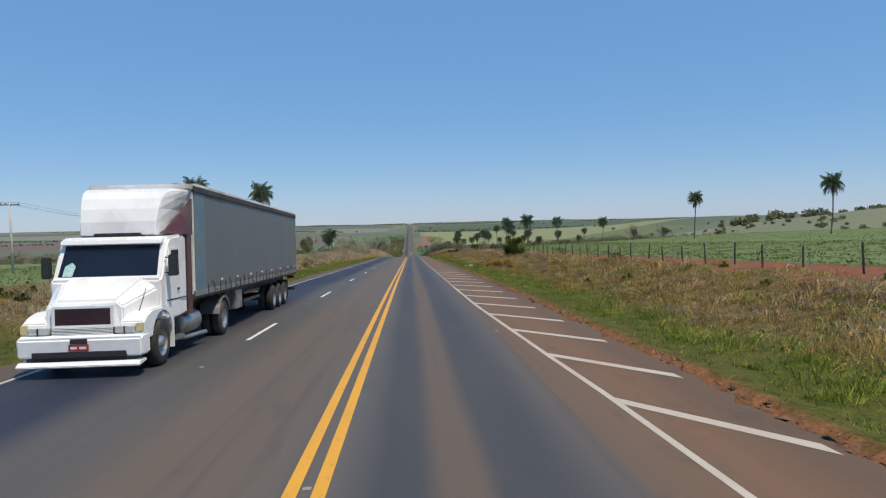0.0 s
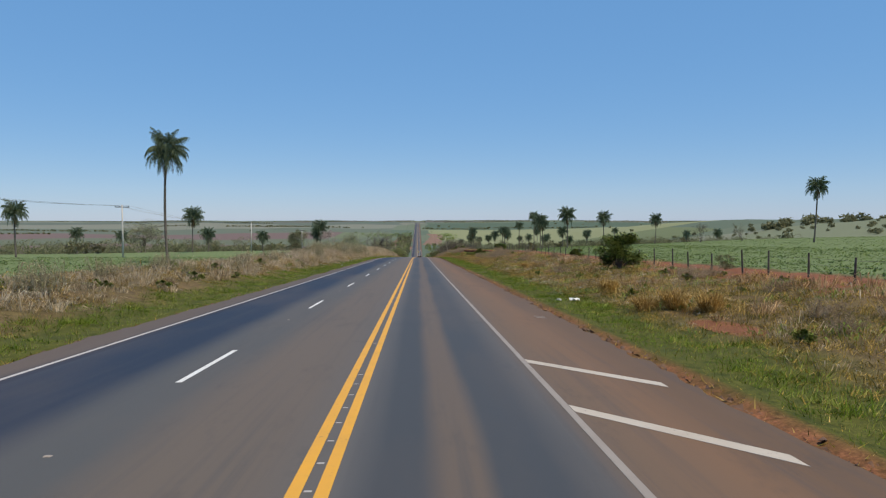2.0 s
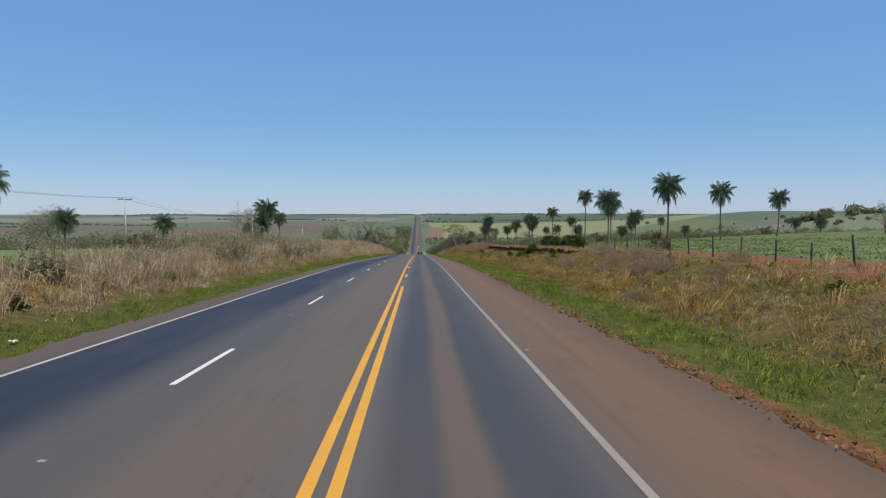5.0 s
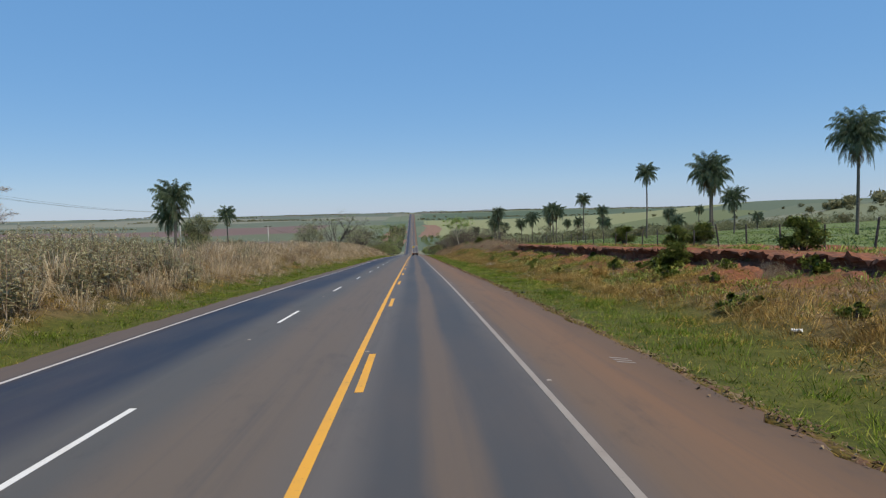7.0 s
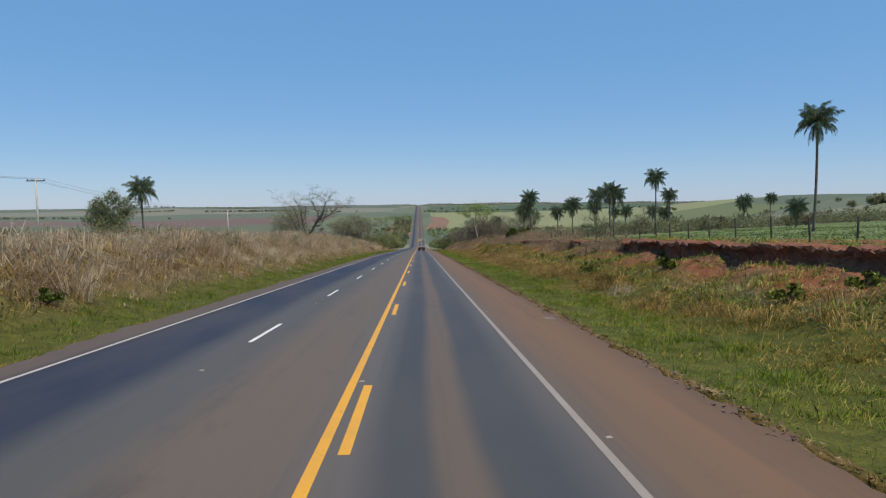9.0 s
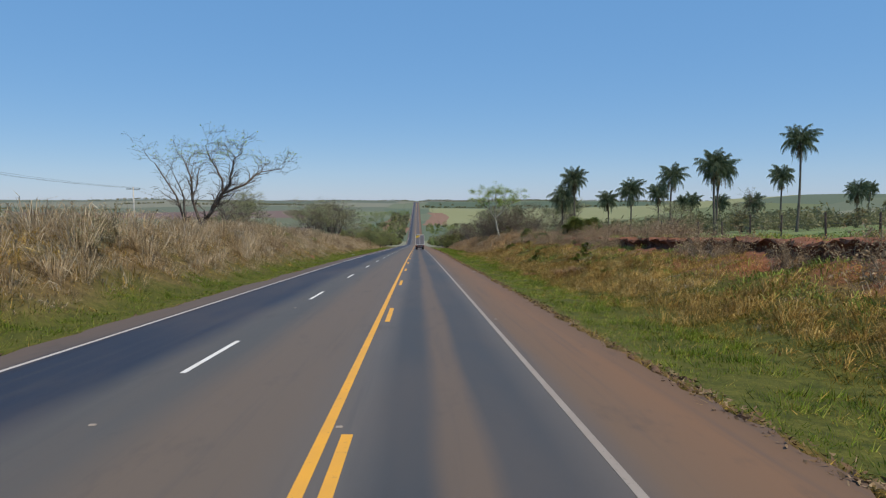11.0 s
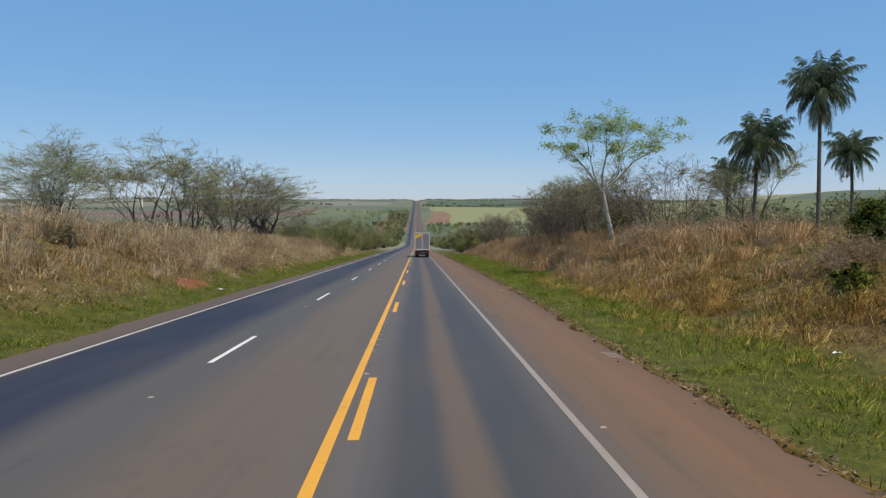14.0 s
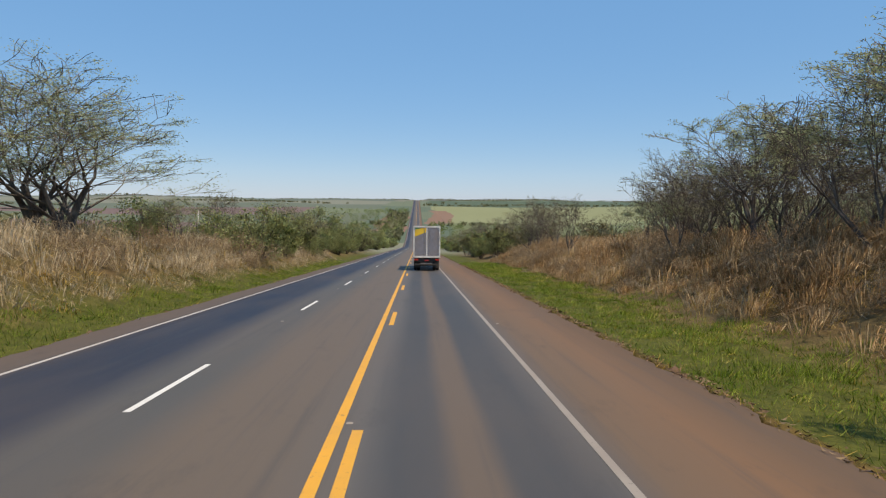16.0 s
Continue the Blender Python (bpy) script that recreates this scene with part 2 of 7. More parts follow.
    def field(x0, x1, y0, y1, colour, over):
        """One known field: a rectangle with soft, slightly wandering sides."""
        w2 = calc(nt, "MULTIPLY", calc(nt, "SUBTRACT", fractal(nt, v, 0.004, 3), 0.5), 60.0)
        xx, yy = calc(nt, "ADD", x, w2), calc(nt, "ADD", y, w2)
        m1 = calc(nt, "MULTIPLY", calc(nt, "GREATER_THAN", xx, x0), calc(nt, "LESS_THAN", xx, x1))
        m2 = calc(nt, "MULTIPLY", calc(nt, "GREATER_THAN", yy, y0), calc(nt, "LESS_THAN", yy, y1))
        tone = mix(nt, calc(nt, "MULTIPLY", fractal(nt, v, 0.03, 5, 0.7), 0.5), colour, tuple(0.8 * q for q in colour))
        return mix(nt, calc(nt, "MULTIPLY", m1, m2), over, tone)
    hazed_lots = field(25.0, 620.0, 1150.0, 1720.0, (0.241, 0.254, 0.134), hazed_lots)
    hazed_lots = field(25.0, 760.0, 1720.0, 2500.0, (0.090, 0.126, 0.084), hazed_lots)
    hazed_lots = field(30.0, 420.0, 950.0, 1150.0, (0.149, 0.175, 0.089), hazed_lots)
    hazed_lots = field(-900.0, -130.0, 520.0, 1150.0, (0.16, 0.112, 0.10), hazed_lots)
    hazed_lots = field(-1100.0, -60.0, 1150.0, 1340.0, (0.13, 0.15, 0.10), hazed_lots)
    hazed_lots = field(-1500.0, -170.0, 1340.0, 1560.0, (0.175, 0.122, 0.112), hazed_lots)
    hazed_lots = field(-170.0, -60.0, 1340.0, 1560.0, (0.15, 0.175, 0.105), hazed_lots)
    hazed_lots = field(-1300.0, -60.0, 1560.0, 1800.0, (0.13, 0.155, 0.115), hazed_lots)
    hazed_lots = field(-1700.0, -60.0, 1800.0, 2080.0, (0.205, 0.21, 0.165), hazed_lots)
    hazed_lots = field(-1700.0, -60.0, 2080.0, 2500.0, (0.12, 0.145, 0.115), hazed_lots)
    hazed_lots = field(-46.0, -14.0, 980.0, 1300.0, (0.235, 0.139, 0.106), hazed_lots)
    hazed_lots = field(12.0, 42.0, 1150.0, 1500.0, (0.235, 0.146, 0.106), hazed_lots)
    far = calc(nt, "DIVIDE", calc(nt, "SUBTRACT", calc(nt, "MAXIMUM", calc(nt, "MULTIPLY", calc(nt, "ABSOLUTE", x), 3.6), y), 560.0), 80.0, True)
    # short grass, seen as a coarse dark and light grain
    grain = ramp(nt, fractal(nt, v, 14, 5, 0.75), ((0.35, 0.6), (0.65, 1.35)))
    nearer = nt.nodes.new("ShaderNodeVectorMath")
    nearer.operation = "MULTIPLY"
    nt.links.new(near, nearer.inputs[0])
    nt.links.new(grain, nearer.inputs[1])
    col = mix(nt, far, nearer.outputs[0], hazed_lots)
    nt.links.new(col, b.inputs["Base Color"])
    bump(nt, b, fine, 0.5, 0.08)
    return m


ASPHALT = asphalt_material()
YELLOW = paint_material("yellow_road_paint", (0.74, 0.35, 0.03), (0.52, 0.28, 0.06))
WHITE = paint_material("white_road_paint", (0.74, 0.73, 0.70), (0.52, 0.46, 0.40))
DULLWHITE = paint_material("dull_white_road_paint", (0.50, 0.46, 0.43), (0.36, 0.30, 0.26))
OLDWHITE = paint_material("worn_white_road_paint", (0.31, 0.265, 0.225), (0.22, 0.17, 0.135))
CREAM = paint_material("cream_road_paint", (0.52, 0.45, 0.365), (0.36, 0.28, 0.21))
GROUND = ground_material()
GREEN_GRASS = leafy("green_grass", ((0.27, (0.088, 0.145, 0.015)), (0.42, (0.165, 0.255, 0.028)), (0.60, (0.300, 0.390, 0.062)), (0.80, (0.56, 0.495, 0.165))), 0.5, 0.6, 0.45)
DRY_GRASS = leafy("dry_grass", ((0.18, (0.26, 0.185, 0.11)), (0.38, (0.50, 0.38, 0.24)), (0.58, (0.71, 0.575, 0.395)), (0.82, (0.87, 0.77, 0.60))), 0.3, 0.6, 0.5)
MIXED_GRASS = leafy("half_dry_grass", ((0.27, (0.15, 0.125, 0.026)), (0.42, (0.38, 0.270, 0.066)), (0.6, (0.64, 0.43, 0.130)), (0.78, (0.78, 0.57, 0.24))), 0.3)
GOLD_GRASS = leafy("golden_tussock_grass", ((0.27, (0.22, 0.125, 0.040)), (0.48, (0.54, 0.350, 0.115)), (0.75, (0.82, 0.61, 0.26))), 0.3)
GREY_WEED = leafy("grey_green_weed_leaves", ((0.18, (0.195, 0.195, 0.105)), (0.5, (0.370, 0.350, 0.205)), (0.82, (0.58, 0.52, 0.345))), 0.5)
CROP = leafy("young_cane_leaves", ((0.15, (0.131, 0.194, 0.058)), (0.5, (0.209, 0.292, 0.099)), (0.9, (0.314, 0.388, 0.165))), 0.1, 0.6, 0.55)
DARK_WEED = leafy("weed_leaves", ((0.25, (0.14, 0.215, 0.040)), (0.5, (0.29, 0.39, 0.090)), (0.75, (0.48, 0.51, 0.160))), 0.5, 0.7)
PALM_LEAF = leafy("palm_leaflets", ((0.15, (0.062, 0.092, 0.055)), (0.5, (0.145, 0.195, 0.118)), (0.85, (0.31, 0.36, 0.24))), 0.8, 0.45, 0.3, 0.3)
DEAD_LEAF = leafy("dead_palm_leaflets", ((0.1, (0.13, 0.09, 0.05)), (0.6, (0.26, 0.20, 0.12)), (0.9, (0.34, 0.28, 0.18))), 0.8, 0.7)
FRESH_LEAF = leafy("fresh_light_leaves", ((0.2, (0.20, 0.35, 0.07)), (0.5, (0.38, 0.54, 0.13)), (0.8, (0.60, 0.65, 0.25))), 0.8, 0.5, 0.65)
THIN_LEAF = leafy("thin_dusty_leaves", ((0.15, (0.25, 0.285, 0.15)), (0.5, (0.40, 0.45, 0.25)), (0.85, (0.56, 0.60, 0.37))), 0.8, 0.6, 0.6)
BUSH_LEAF = leafy("light_green_bush_leaves", ((0.15, (0.27, 0.33, 0.13)), (0.5, (0.48, 0.55, 0.24)), (0.85, (0.70, 0.74, 0.40))), 0.8, 0.6, 0.5)
DARK_LEAF = leafy("dark_bush_leaves", ((0.25, (0.075, 0.130, 0.030)), (0.5, (0.205, 0.295, 0.075)), (0.75, (0.40, 0.48, 0.150))), 0.8, 0.45)
OLIVE_LEAF = leafy("olive_scrub_leaves", ((0.15, (0.17, 0.175, 0.095)), (0.5, (0.29, 0.285, 0.165)), (0.85, (0.44, 0.41, 0.26))), 0.8, 0.6, 0.5)
PALE_LEAF = leafy("pale_withered_blossom", ((0.15, (0.46, 0.39, 0.35)), (0.5, (0.64, 0.57, 0.52)), (0.85, (0.78, 0.72, 0.67))), 0.8, 0.7, 0.55)
VALLEY_LEAF = leafy("grey_valley_scrub", ((0.15, (0.10, 0.105, 0.055)), (0.5, (0.20, 0.20, 0.105)), (0.85, (0.33, 0.30, 0.18))), 0.1, 0.7)
GREEN_VALLEY_LEAF = leafy("green_valley_crowns", ((0.15, (0.095, 0.125, 0.045)), (0.5, (0.20, 0.245, 0.085)), (0.85, (0.34, 0.36, 0.15))), 0.1, 0.7)
THATCH = leafy("low_mixed_grass", ((0.27, (0.085, 0.105, 0.014)), (0.42, (0.275, 0.230, 0.040)), (0.58, (0.53, 0.365, 0.090)), (0.78, (0.76, 0.53, 0.185))), 0.16)
BROWN_LEAF = leafy("withered_brown_leaves", ((0.15, (0.19, 0.125, 0.07)), (0.5, (0.37, 0.265, 0.16)), (0.85, (0.54, 0.42, 0.28))), 0.6, 0.8)
RUST_GRASS = leafy("rust_brown_grass", ((0.18, (0.20, 0.115, 0.055)), (0.42, (0.44, 0.28, 0.145)), (0.62, (0.62, 0.43, 0.25)), (0.85, (0.78, 0.62, 0.42))), 0.3)
LITTER = mottled("dead_leaf_litter", (0.055, 0.032, 0.018), (0.24, 0.145, 0.075), 7, (0.36, 0.26, 0.15), 1.6, 0.95, relief=0)
BROWN_TWIG = mottled("brown_dead_twigs", (0.15, 0.10, 0.065), (0.36, 0.26, 0.17), 6, (0.44, 0.35, 0.25), 1.2, 0.95, relief=0)
PALM_BARK = mottled("palm_bark", (0.09, 0.075, 0.06), (0.20, 0.17, 0.14), 5, (0.06, 0.05, 0.045), 1.2, 0.9, relief=0.6, depth=0.03, stretch=(1, 1, 3))
DARK_BARK = mottled("dark_bark", (0.06, 0.045, 0.036), (0.14, 0.11, 0.09), 9, (0.20, 0.17, 0.14), 1.5, 0.92, relief=0.7, depth=0.03, stretch=(1, 1, 0.3))
PALE_BARK = mottled("pale_smooth_bark", (0.50, 0.42, 0.30), (0.68, 0.61, 0.48), 6, (0.30, 0.24, 0.17), 1.8, 0.8, relief=0.3, depth=0.01, stretch=(1, 1, 0.4))
TWIG_BARK = mottled("fine_twig_bark", (0.11, 0.09, 0.075), (0.24, 0.20, 0.165), 7, (0.30, 0.25, 0.20), 1.5, 0.9, relief=0)
GREY_BARK = mottled("grey_bark", (0.22, 0.19, 0.15), (0.36, 0.31, 0.25), 7, (0.16, 0.14, 0.11), 1.5, 0.9, relief=0.4, depth=0.02, stretch=(1, 1, 0.4))
POST_WOOD = mottled("weathered_post_wood", (0.035, 0.03, 0.026), (0.10, 0.085, 0.07), 14, (0.15, 0.13, 0.11), 3, 0.95, relief=0.6, stretch=(1, 1, 0.15))
WIRE = mottled("rusty_wire", (0.10, 0.09, 0.085), (0.20, 0.17, 0.15), 30, rough=0.6, metal=0.6, relief=0)
CONCRETE = mottled("pole_concrete", (0.42, 0.41, 0.38), (0.58, 0.56, 0.53), 8, (0.34, 0.31, 0.28), 1.0, 0.9)
DARK_EARTH = mottled("crumbled_earth", (0.07, 0.04, 0.028), (0.19, 0.10, 0.06), 4, (0.22, 0.13, 0.08), 1.0, 0.97, relief=0.5)
RED_SOIL = mottled("red_earth", (0.12, 0.042, 0.022), (0.27, 0.105, 0.052), 3, (0.08, 0.04, 0.025), 0.7, 0.97, relief=0.8, depth=0.06)
CAB_WHITE = mottled("white_truck_paint", (0.83, 0.83, 0.82), (0.88, 0.88, 0.87), 1.5, (0.70, 0.69, 0.66), 0.9, 0.28, relief=0)
MAROON = mottled("maroon_truck_paint", (0.075, 0.028, 0.032), (0.11, 0.042, 0.045), 2, (0.13, 0.08, 0.07), 1.2, 0.35, relief=0)
TARP = mottled("grey_curtain_tarpaulin", (0.115, 0.135, 0.142), (0.145, 0.165, 0.168), 0.9, (0.15, 0.158, 0.152), 0.35, 0.55, relief=0.25, depth=0.02, stretch=(1, 1.2, 0.4))
TARP_BLUE = mottled("faded_blue_panel", (0.10, 0.165, 0.21), (0.15, 0.22, 0.26), 1.5, (0.17, 0.18, 0.18), 0.8, 0.5, relief=0.1)
CHASSIS = mottled("greasy_black_steel", (0.018, 0.017, 0.016), (0.05, 0.045, 0.04), 6, (0.09, 0.065, 0.05), 1.5, 0.6, relief=0.2)
RUBBER = mottled("tyre_rubber", (0.018, 0.018, 0.018), (0.04, 0.038, 0.036), 12, (0.10, 0.08, 0.065), 2.0, 0.85, relief=0.2)
STEEL = mottled("wheel_steel", (0.42, 0.42, 0.42), (0.62, 0.62, 0.60), 8, (0.25, 0.21, 0.18), 2.5, 0.35, metal=0.8, relief=0)
ALU = mottled("dull_aluminium", (0.42, 0.42, 0.42), (0.55, 0.55, 0.54), 4, (0.30, 0.28, 0.26), 1.0, 0.4, metal=0.85, relief=0)
DARK_TRIM = mottled("dark_plastic_trim", (0.022, 0.022, 0.024), (0.04, 0.04, 0.042), 10, rough=0.5, relief=0)
LAMP_GLASS = mottled("headlamp_glass", (0.45, 0.46, 0.46), (0.62, 0.63, 0.62), 20, rough=0.12, relief=0.2)
AMBER = mottled("amber_lens", (0.60, 0.50, 0.27), (0.70, 0.60, 0.36), 20, rough=0.2, relief=0)
RED_LENS = mottled("red_lens", (0.35, 0.02, 0.015), (0.5, 0.04, 0.03), 20, rough=0.2, relief=0)
PLATE_RED = mottled("red_plate", (0.30, 0.03, 0.035), (0.38, 0.05, 0.05), 8, rough=0.4, relief=0)
PALE = mottled("pale_marking", (0.70, 0.70, 0.68), (0.80, 0.80, 0.78), 6, rough=0.5, relief=0)
STICKER = mottled("pale_green_sticker", (0.25, 0.50, 0.45), (0.62, 0.78, 0.74), 14, rough=0.4, relief=0)
BOX_GREY = mottled("grey_van_doors", (0.17, 0.17, 0.20), (0.24, 0.24, 0.275), 1.5, (0.19, 0.165, 0.16), 0.7, 0.45, relief=0)
BOX_YELLOW = mottled("yellow_door_paint", (0.68, 0.43, 0.03), (0.76, 0.50, 0.05), 2, (0.5, 0.34, 0.08), 0.8, 0.45, relief=0)
BOX_GREEN = mottled("green_door_paint", (0.03, 0.16, 0.07), (0.05, 0.22, 0.10), 2, rough=0.45, relief=0)
FRAME_WHITE = mottled("dirty_white_frame", (0.64, 0.63, 0.60), (0.76, 0.75, 0.72), 3, (0.38, 0.33, 0.29), 0.8, 0.5, relief=0)


def glass_material():
    m, nt, b = shader("dark_windscreen", 0.06)
    col = ramp(nt, fractal(nt, coords(nt), 1.2, 3), ((0.3, (0.012, 0.016, 0.03)), (0.7, (0.02, 0.026, 0.045))))
    nt.links.new(col, b.inputs["Base Color"])
    b.inputs["Specular IOR Level"].default_value = 0.6
    b.inputs["Transmission Weight"].default_value = 0.5
    return m


GLASS = glass_material()
# ---- mesh helpers ----
class Geo:
    """Vertices and faces gathered into one mesh."""

    def __init__(self):
        self.v, self.f = [], []

    def add(self, verts, faces):
        n = len(self.v)
        self.v += [tuple(p) for p in verts]
        self.f += [tuple(i + n for i in f) for f in faces]
        return self

    def box(self, x0, y0, z0, x1, y1, z1):
        return self.add([(x, y, z) for z in (z0, z1) for x, y in ((x0, y0), (x1, y0), (x1, y1), (x0, y1))],
                        [(3, 2, 1, 0), (4, 5, 6, 7), (0, 1, 5, 4), (1, 2, 6, 5), (2, 3, 7, 6), (3, 0, 4, 7)])

    def prism(self, outline, x0, x1, taper=1.0):
        """An outline of (y, z) pushed from x0 to x1."""
        n = len(outline)
        vs = [(x0, y, z) for y, z in outline] + [(x1, y, z) for y, z in outline]
        fs = [tuple(range(n)), tuple(range(2 * n - 1, n - 1, -1))]
        fs += [(i, n + i, n + (i + 1) % n, (i + 1) % n) for i in range(n)]
        return self.add(vs, fs)

    def lathe(self, prof, axis_at, sides=20):
        """A profile of (x along the axle, radius) turned about an axle along x through axis_at."""
        cx, cy, cz = axis_at
        n = len(prof)
        vs = [(cx + x, cy + r * math.cos(2 * math.pi * k / sides), cz + r * math.sin(2 * math.pi * k / sides)) for k in range(sides) for x, r in prof]
        fs = [(k * n + i, k * n + i + 1, (k + 1) % sides * n + i + 1, (k + 1) % sides * n + i) for k in range(sides) for i in range(n - 1)]
        return self.add(vs, fs)

    def tube(self, path, radii, sides=6, cap=True):
        rings, up = [], Vector((0.13, 0.21, 0.97))
        for i, p in enumerate(path):
            d = (Vector(path[min(i + 1, len(path) - 1)]) - Vector(path[max(i - 1, 0)])).normalized()
            a = d.cross(up)
            if a.length < 0.2:
                a = d.cross(Vector((1, 0, 0)))
            a.normalize()
            b = d.cross(a)
            rings.append([Vector(p) + radii[i] * (math.cos(2 * math.pi * k / sides) * a + math.sin(2 * math.pi * k / sides) * b) for k in range(sides)])
        fs = [(i * sides + k, i * sides + (k + 1) % sides, (i + 1) * sides + (k + 1) % sides, (i + 1) * sides + k)
              for i in range(len(path) - 1) for k in range(sides)]
        if cap:
            fs += [tuple(range(sides - 1, -1, -1)), tuple((len(path) - 1) * sides + k for k in range(sides))]
        return self.add([p for r in rings for p in r], fs)

    def mesh(self, name, material, bevel=0.0, smooth=False):
        me = bpy.data.meshes.new(name)
        me.from_pydata(self.v, [], self.f)
        if bevel:
            bm = bmesh.new()
            bm.from_mesh(me)
            bmesh.ops.recalc_face_normals(bm, faces=bm.faces)
            sharp = [e for e in bm.edges if len(e.link_faces) == 2 and e.calc_face_angle(0) > 0.5]
            bmesh.ops.bevel(bm, geom=sharp, offset=bevel, segments=2, affect="EDGES", clamp_overlap=True)
            bm.to_mesh(me)
            bm.free()
        me.materials.append(material)
        if smooth:
            me.polygons.foreach_set("use_smooth", [True] * len(me.polygons))
        return me


def part(name, geo, material, parent, label="", bevel=0.0, smooth=False):
    """One mesh under a thing or under a part."""
    ob = new(name, geo.mesh(name, material, bevel, smooth))
    ob.parent = parent
    return tagged(ob, label)


def thing(name, label, category, group="", kind=""):
    return tagged(new(name), label, category, group, kind)


def soup(name, verts, tris, material, normals=None):
    """A mesh from arrays of vertices and triangles (or quads)."""
    k = tris.shape[1]
    me = bpy.data.meshes.new(name)
    me.vertices.add(len(verts))
    me.vertices.foreach_set("co", np.ascontiguousarray(verts, dtype=np.float32).ravel())
    me.loops.add(tris.size)
    me.loops.foreach_set("vertex_index", np.ascontiguousarray(tris, dtype=np.int32).ravel())
    me.polygons.add(len(tris))
    me.polygons.foreach_set("loop_start", np.arange(0, tris.size, k, dtype=np.int32))
    me.update(calc_edges=True)
    me.materials.append(material)
    if normals is not None:
        me.polygons.foreach_set("use_smooth", np.ones(len(tris), dtype=bool))
        me.normals_split_custom_set_from_vertices(normals / np.linalg.norm(normals, axis=1)[:, None])
    return me


# ---- the ground ----
PAVE_L, PAVE_R = -9.62, 5.42


def pave_r(y):
    """Where the pavement ends on the right: the verge creeps in over the shoulder."""
    return np.interp(y, (60, 110, 200, 250, 360, 384, 402, 430), (5.42, 5.40, 5.18, 4.92, 4.68, 4.74, 5.10, 5.30))




def wave(x, y, seed, size):
    """A smooth wandering field of about -1 to 1."""
    r = np.random.default_rng(seed)
    out = np.zeros(np.broadcast(x, y).shape)
    for i in range(6):
        a, k, ph = r.uniform(0, 6.28), (0.7 + 0.35 * i) / size, r.uniform(0, 6.28)
        out = out + np.sin(2 * np.pi * k * (np.cos(a) * x + np.sin(a) * y) + ph) / (1 + 0.4 * i)
    return out / 2.2


def ease(t):
    t = np.clip(t, 0, 1)
    return t * t * (3 - 2 * t)


BANK_Y = (-60, 0, 87, 130, 174, 218, 283, 360, 446, 522, 610, 760, 5000)
BANK_L = (0.3, 0.4, 0.6, 0.8, 1.0, 1.4, 2.3, 3.2, 2.4, 1.7, 0.8, 0.0, 0.0)
BANK_R = (0.6, 0.7, 0.8, 1.0, 1.3, 1.8, 2.5, 2.7, 2.8, 2.1, 0.8, 0.0, 0.0)


def cut_edge(y):
    """Where the washed-out edge of the right bank runs."""
    return 16.6 + 0.9 * wave(0 * y, y, 3, 26.0) + 0.35 * wave(0 * y, y, 4, 7.0)


def bare_patch(x, y):
    """Near 1 where the verge is worn down to the soil."""
    out = 0.0 * x
    for px, py, hw, hl in SOIL_PATCHES:
        out = np.maximum(out, 1 - ease((((x - px) / hw) ** 2 + ((y - py) / hl) ** 2 - 0.5) / 0.7))
    return out


def ground_z(x, y):
    x, y = np.broadcast_arrays(np.asarray(x, float), np.asarray(y, float))
    base = np.interp(y, _fine, _height)
    left, right = np.interp(y, BANK_Y, BANK_L), np.interp(y, BANK_Y, BANK_R)
    # left: turf beside the shoulder, then the bank
    dl = PAVE_L - x
    zl = -0.05 - 0.06 * ease(dl / 1.0) + (left + 0.1) * ease((dl - 1.2) / 6.5)
    # right: a shallow swale, a slope, and between 190 and 330 m a washed-out edge of bare earth
    dr = x - pave_r(y)
    sharp = ease((y - 203) / 9) * (1 - ease((y - 370) / 14))
    late = ease((y - 345) / 40)
    gentle = ease((dr - 3.2 - 1.6 * late) / (10.5 - 1.6 * late))
    e = cut_edge(y)
    slump = np.interp(y, [280, 330], [0.56, 0.70]) + 0.14 * wave(x, y, 15, 6.0)
    cliff = slump * ease((x - 8.5) / (e - 8.8)) + (1 - slump) * ease((x - e - 0.30) / 0.5)
    zr = -0.05 - 0.12 * ease(dr / 1.5) + (right + 0.12) * (gentle * (1 - sharp) + cliff * sharp)
    z = np.where(x < PAVE_L, zl, np.where(x > pave_r(y), zr, -0.35))
    # further out the land rises to the right and rolls
    z = z + np.where(x > 24, 0.036 * (np.minimum(x, 130) - 24) * ease((x - 24) / 30), 0) * np.interp(y, [0, 65, 457, 760], [0.3, 1, 1, 0])
    z = z + np.where(x > 300, 0.020 * (x - 300), 0) * (1 - ease((y - 1500) / 900)) * ease((y + 200) / 500)
    # a green hill on the right beyond the valley fields
    z = z + 38.0 * ease((x - 180) / 330) * ease((y - 350) / 350) * (1 - ease((y - 1000) / 800))
    z = z - np.where(x < -60, 0.012 * (np.minimum(-x, 400) - 60), 0) * (1 - ease((y - 600) / 500))
    out = np.hypot(np.maximum(np.abs(x) - 30, 0), np.maximum(y - 900, 0) * (np.abs(x) > 30))
    z = z + 2.6 * wave(x, y, 11, 420.0) * ease(out / 350) + 4.0 * wave(x, y, 12, 1500.0) * ease(out / 1500)
    small = 0.10 * wave(x, y, 13, 5.0) + 0.05 * wave(x, y, 14, 1.7)
    z = z + small * ease(np.maximum(dl, dr) / 2.0 - 0.1)
    return base + z


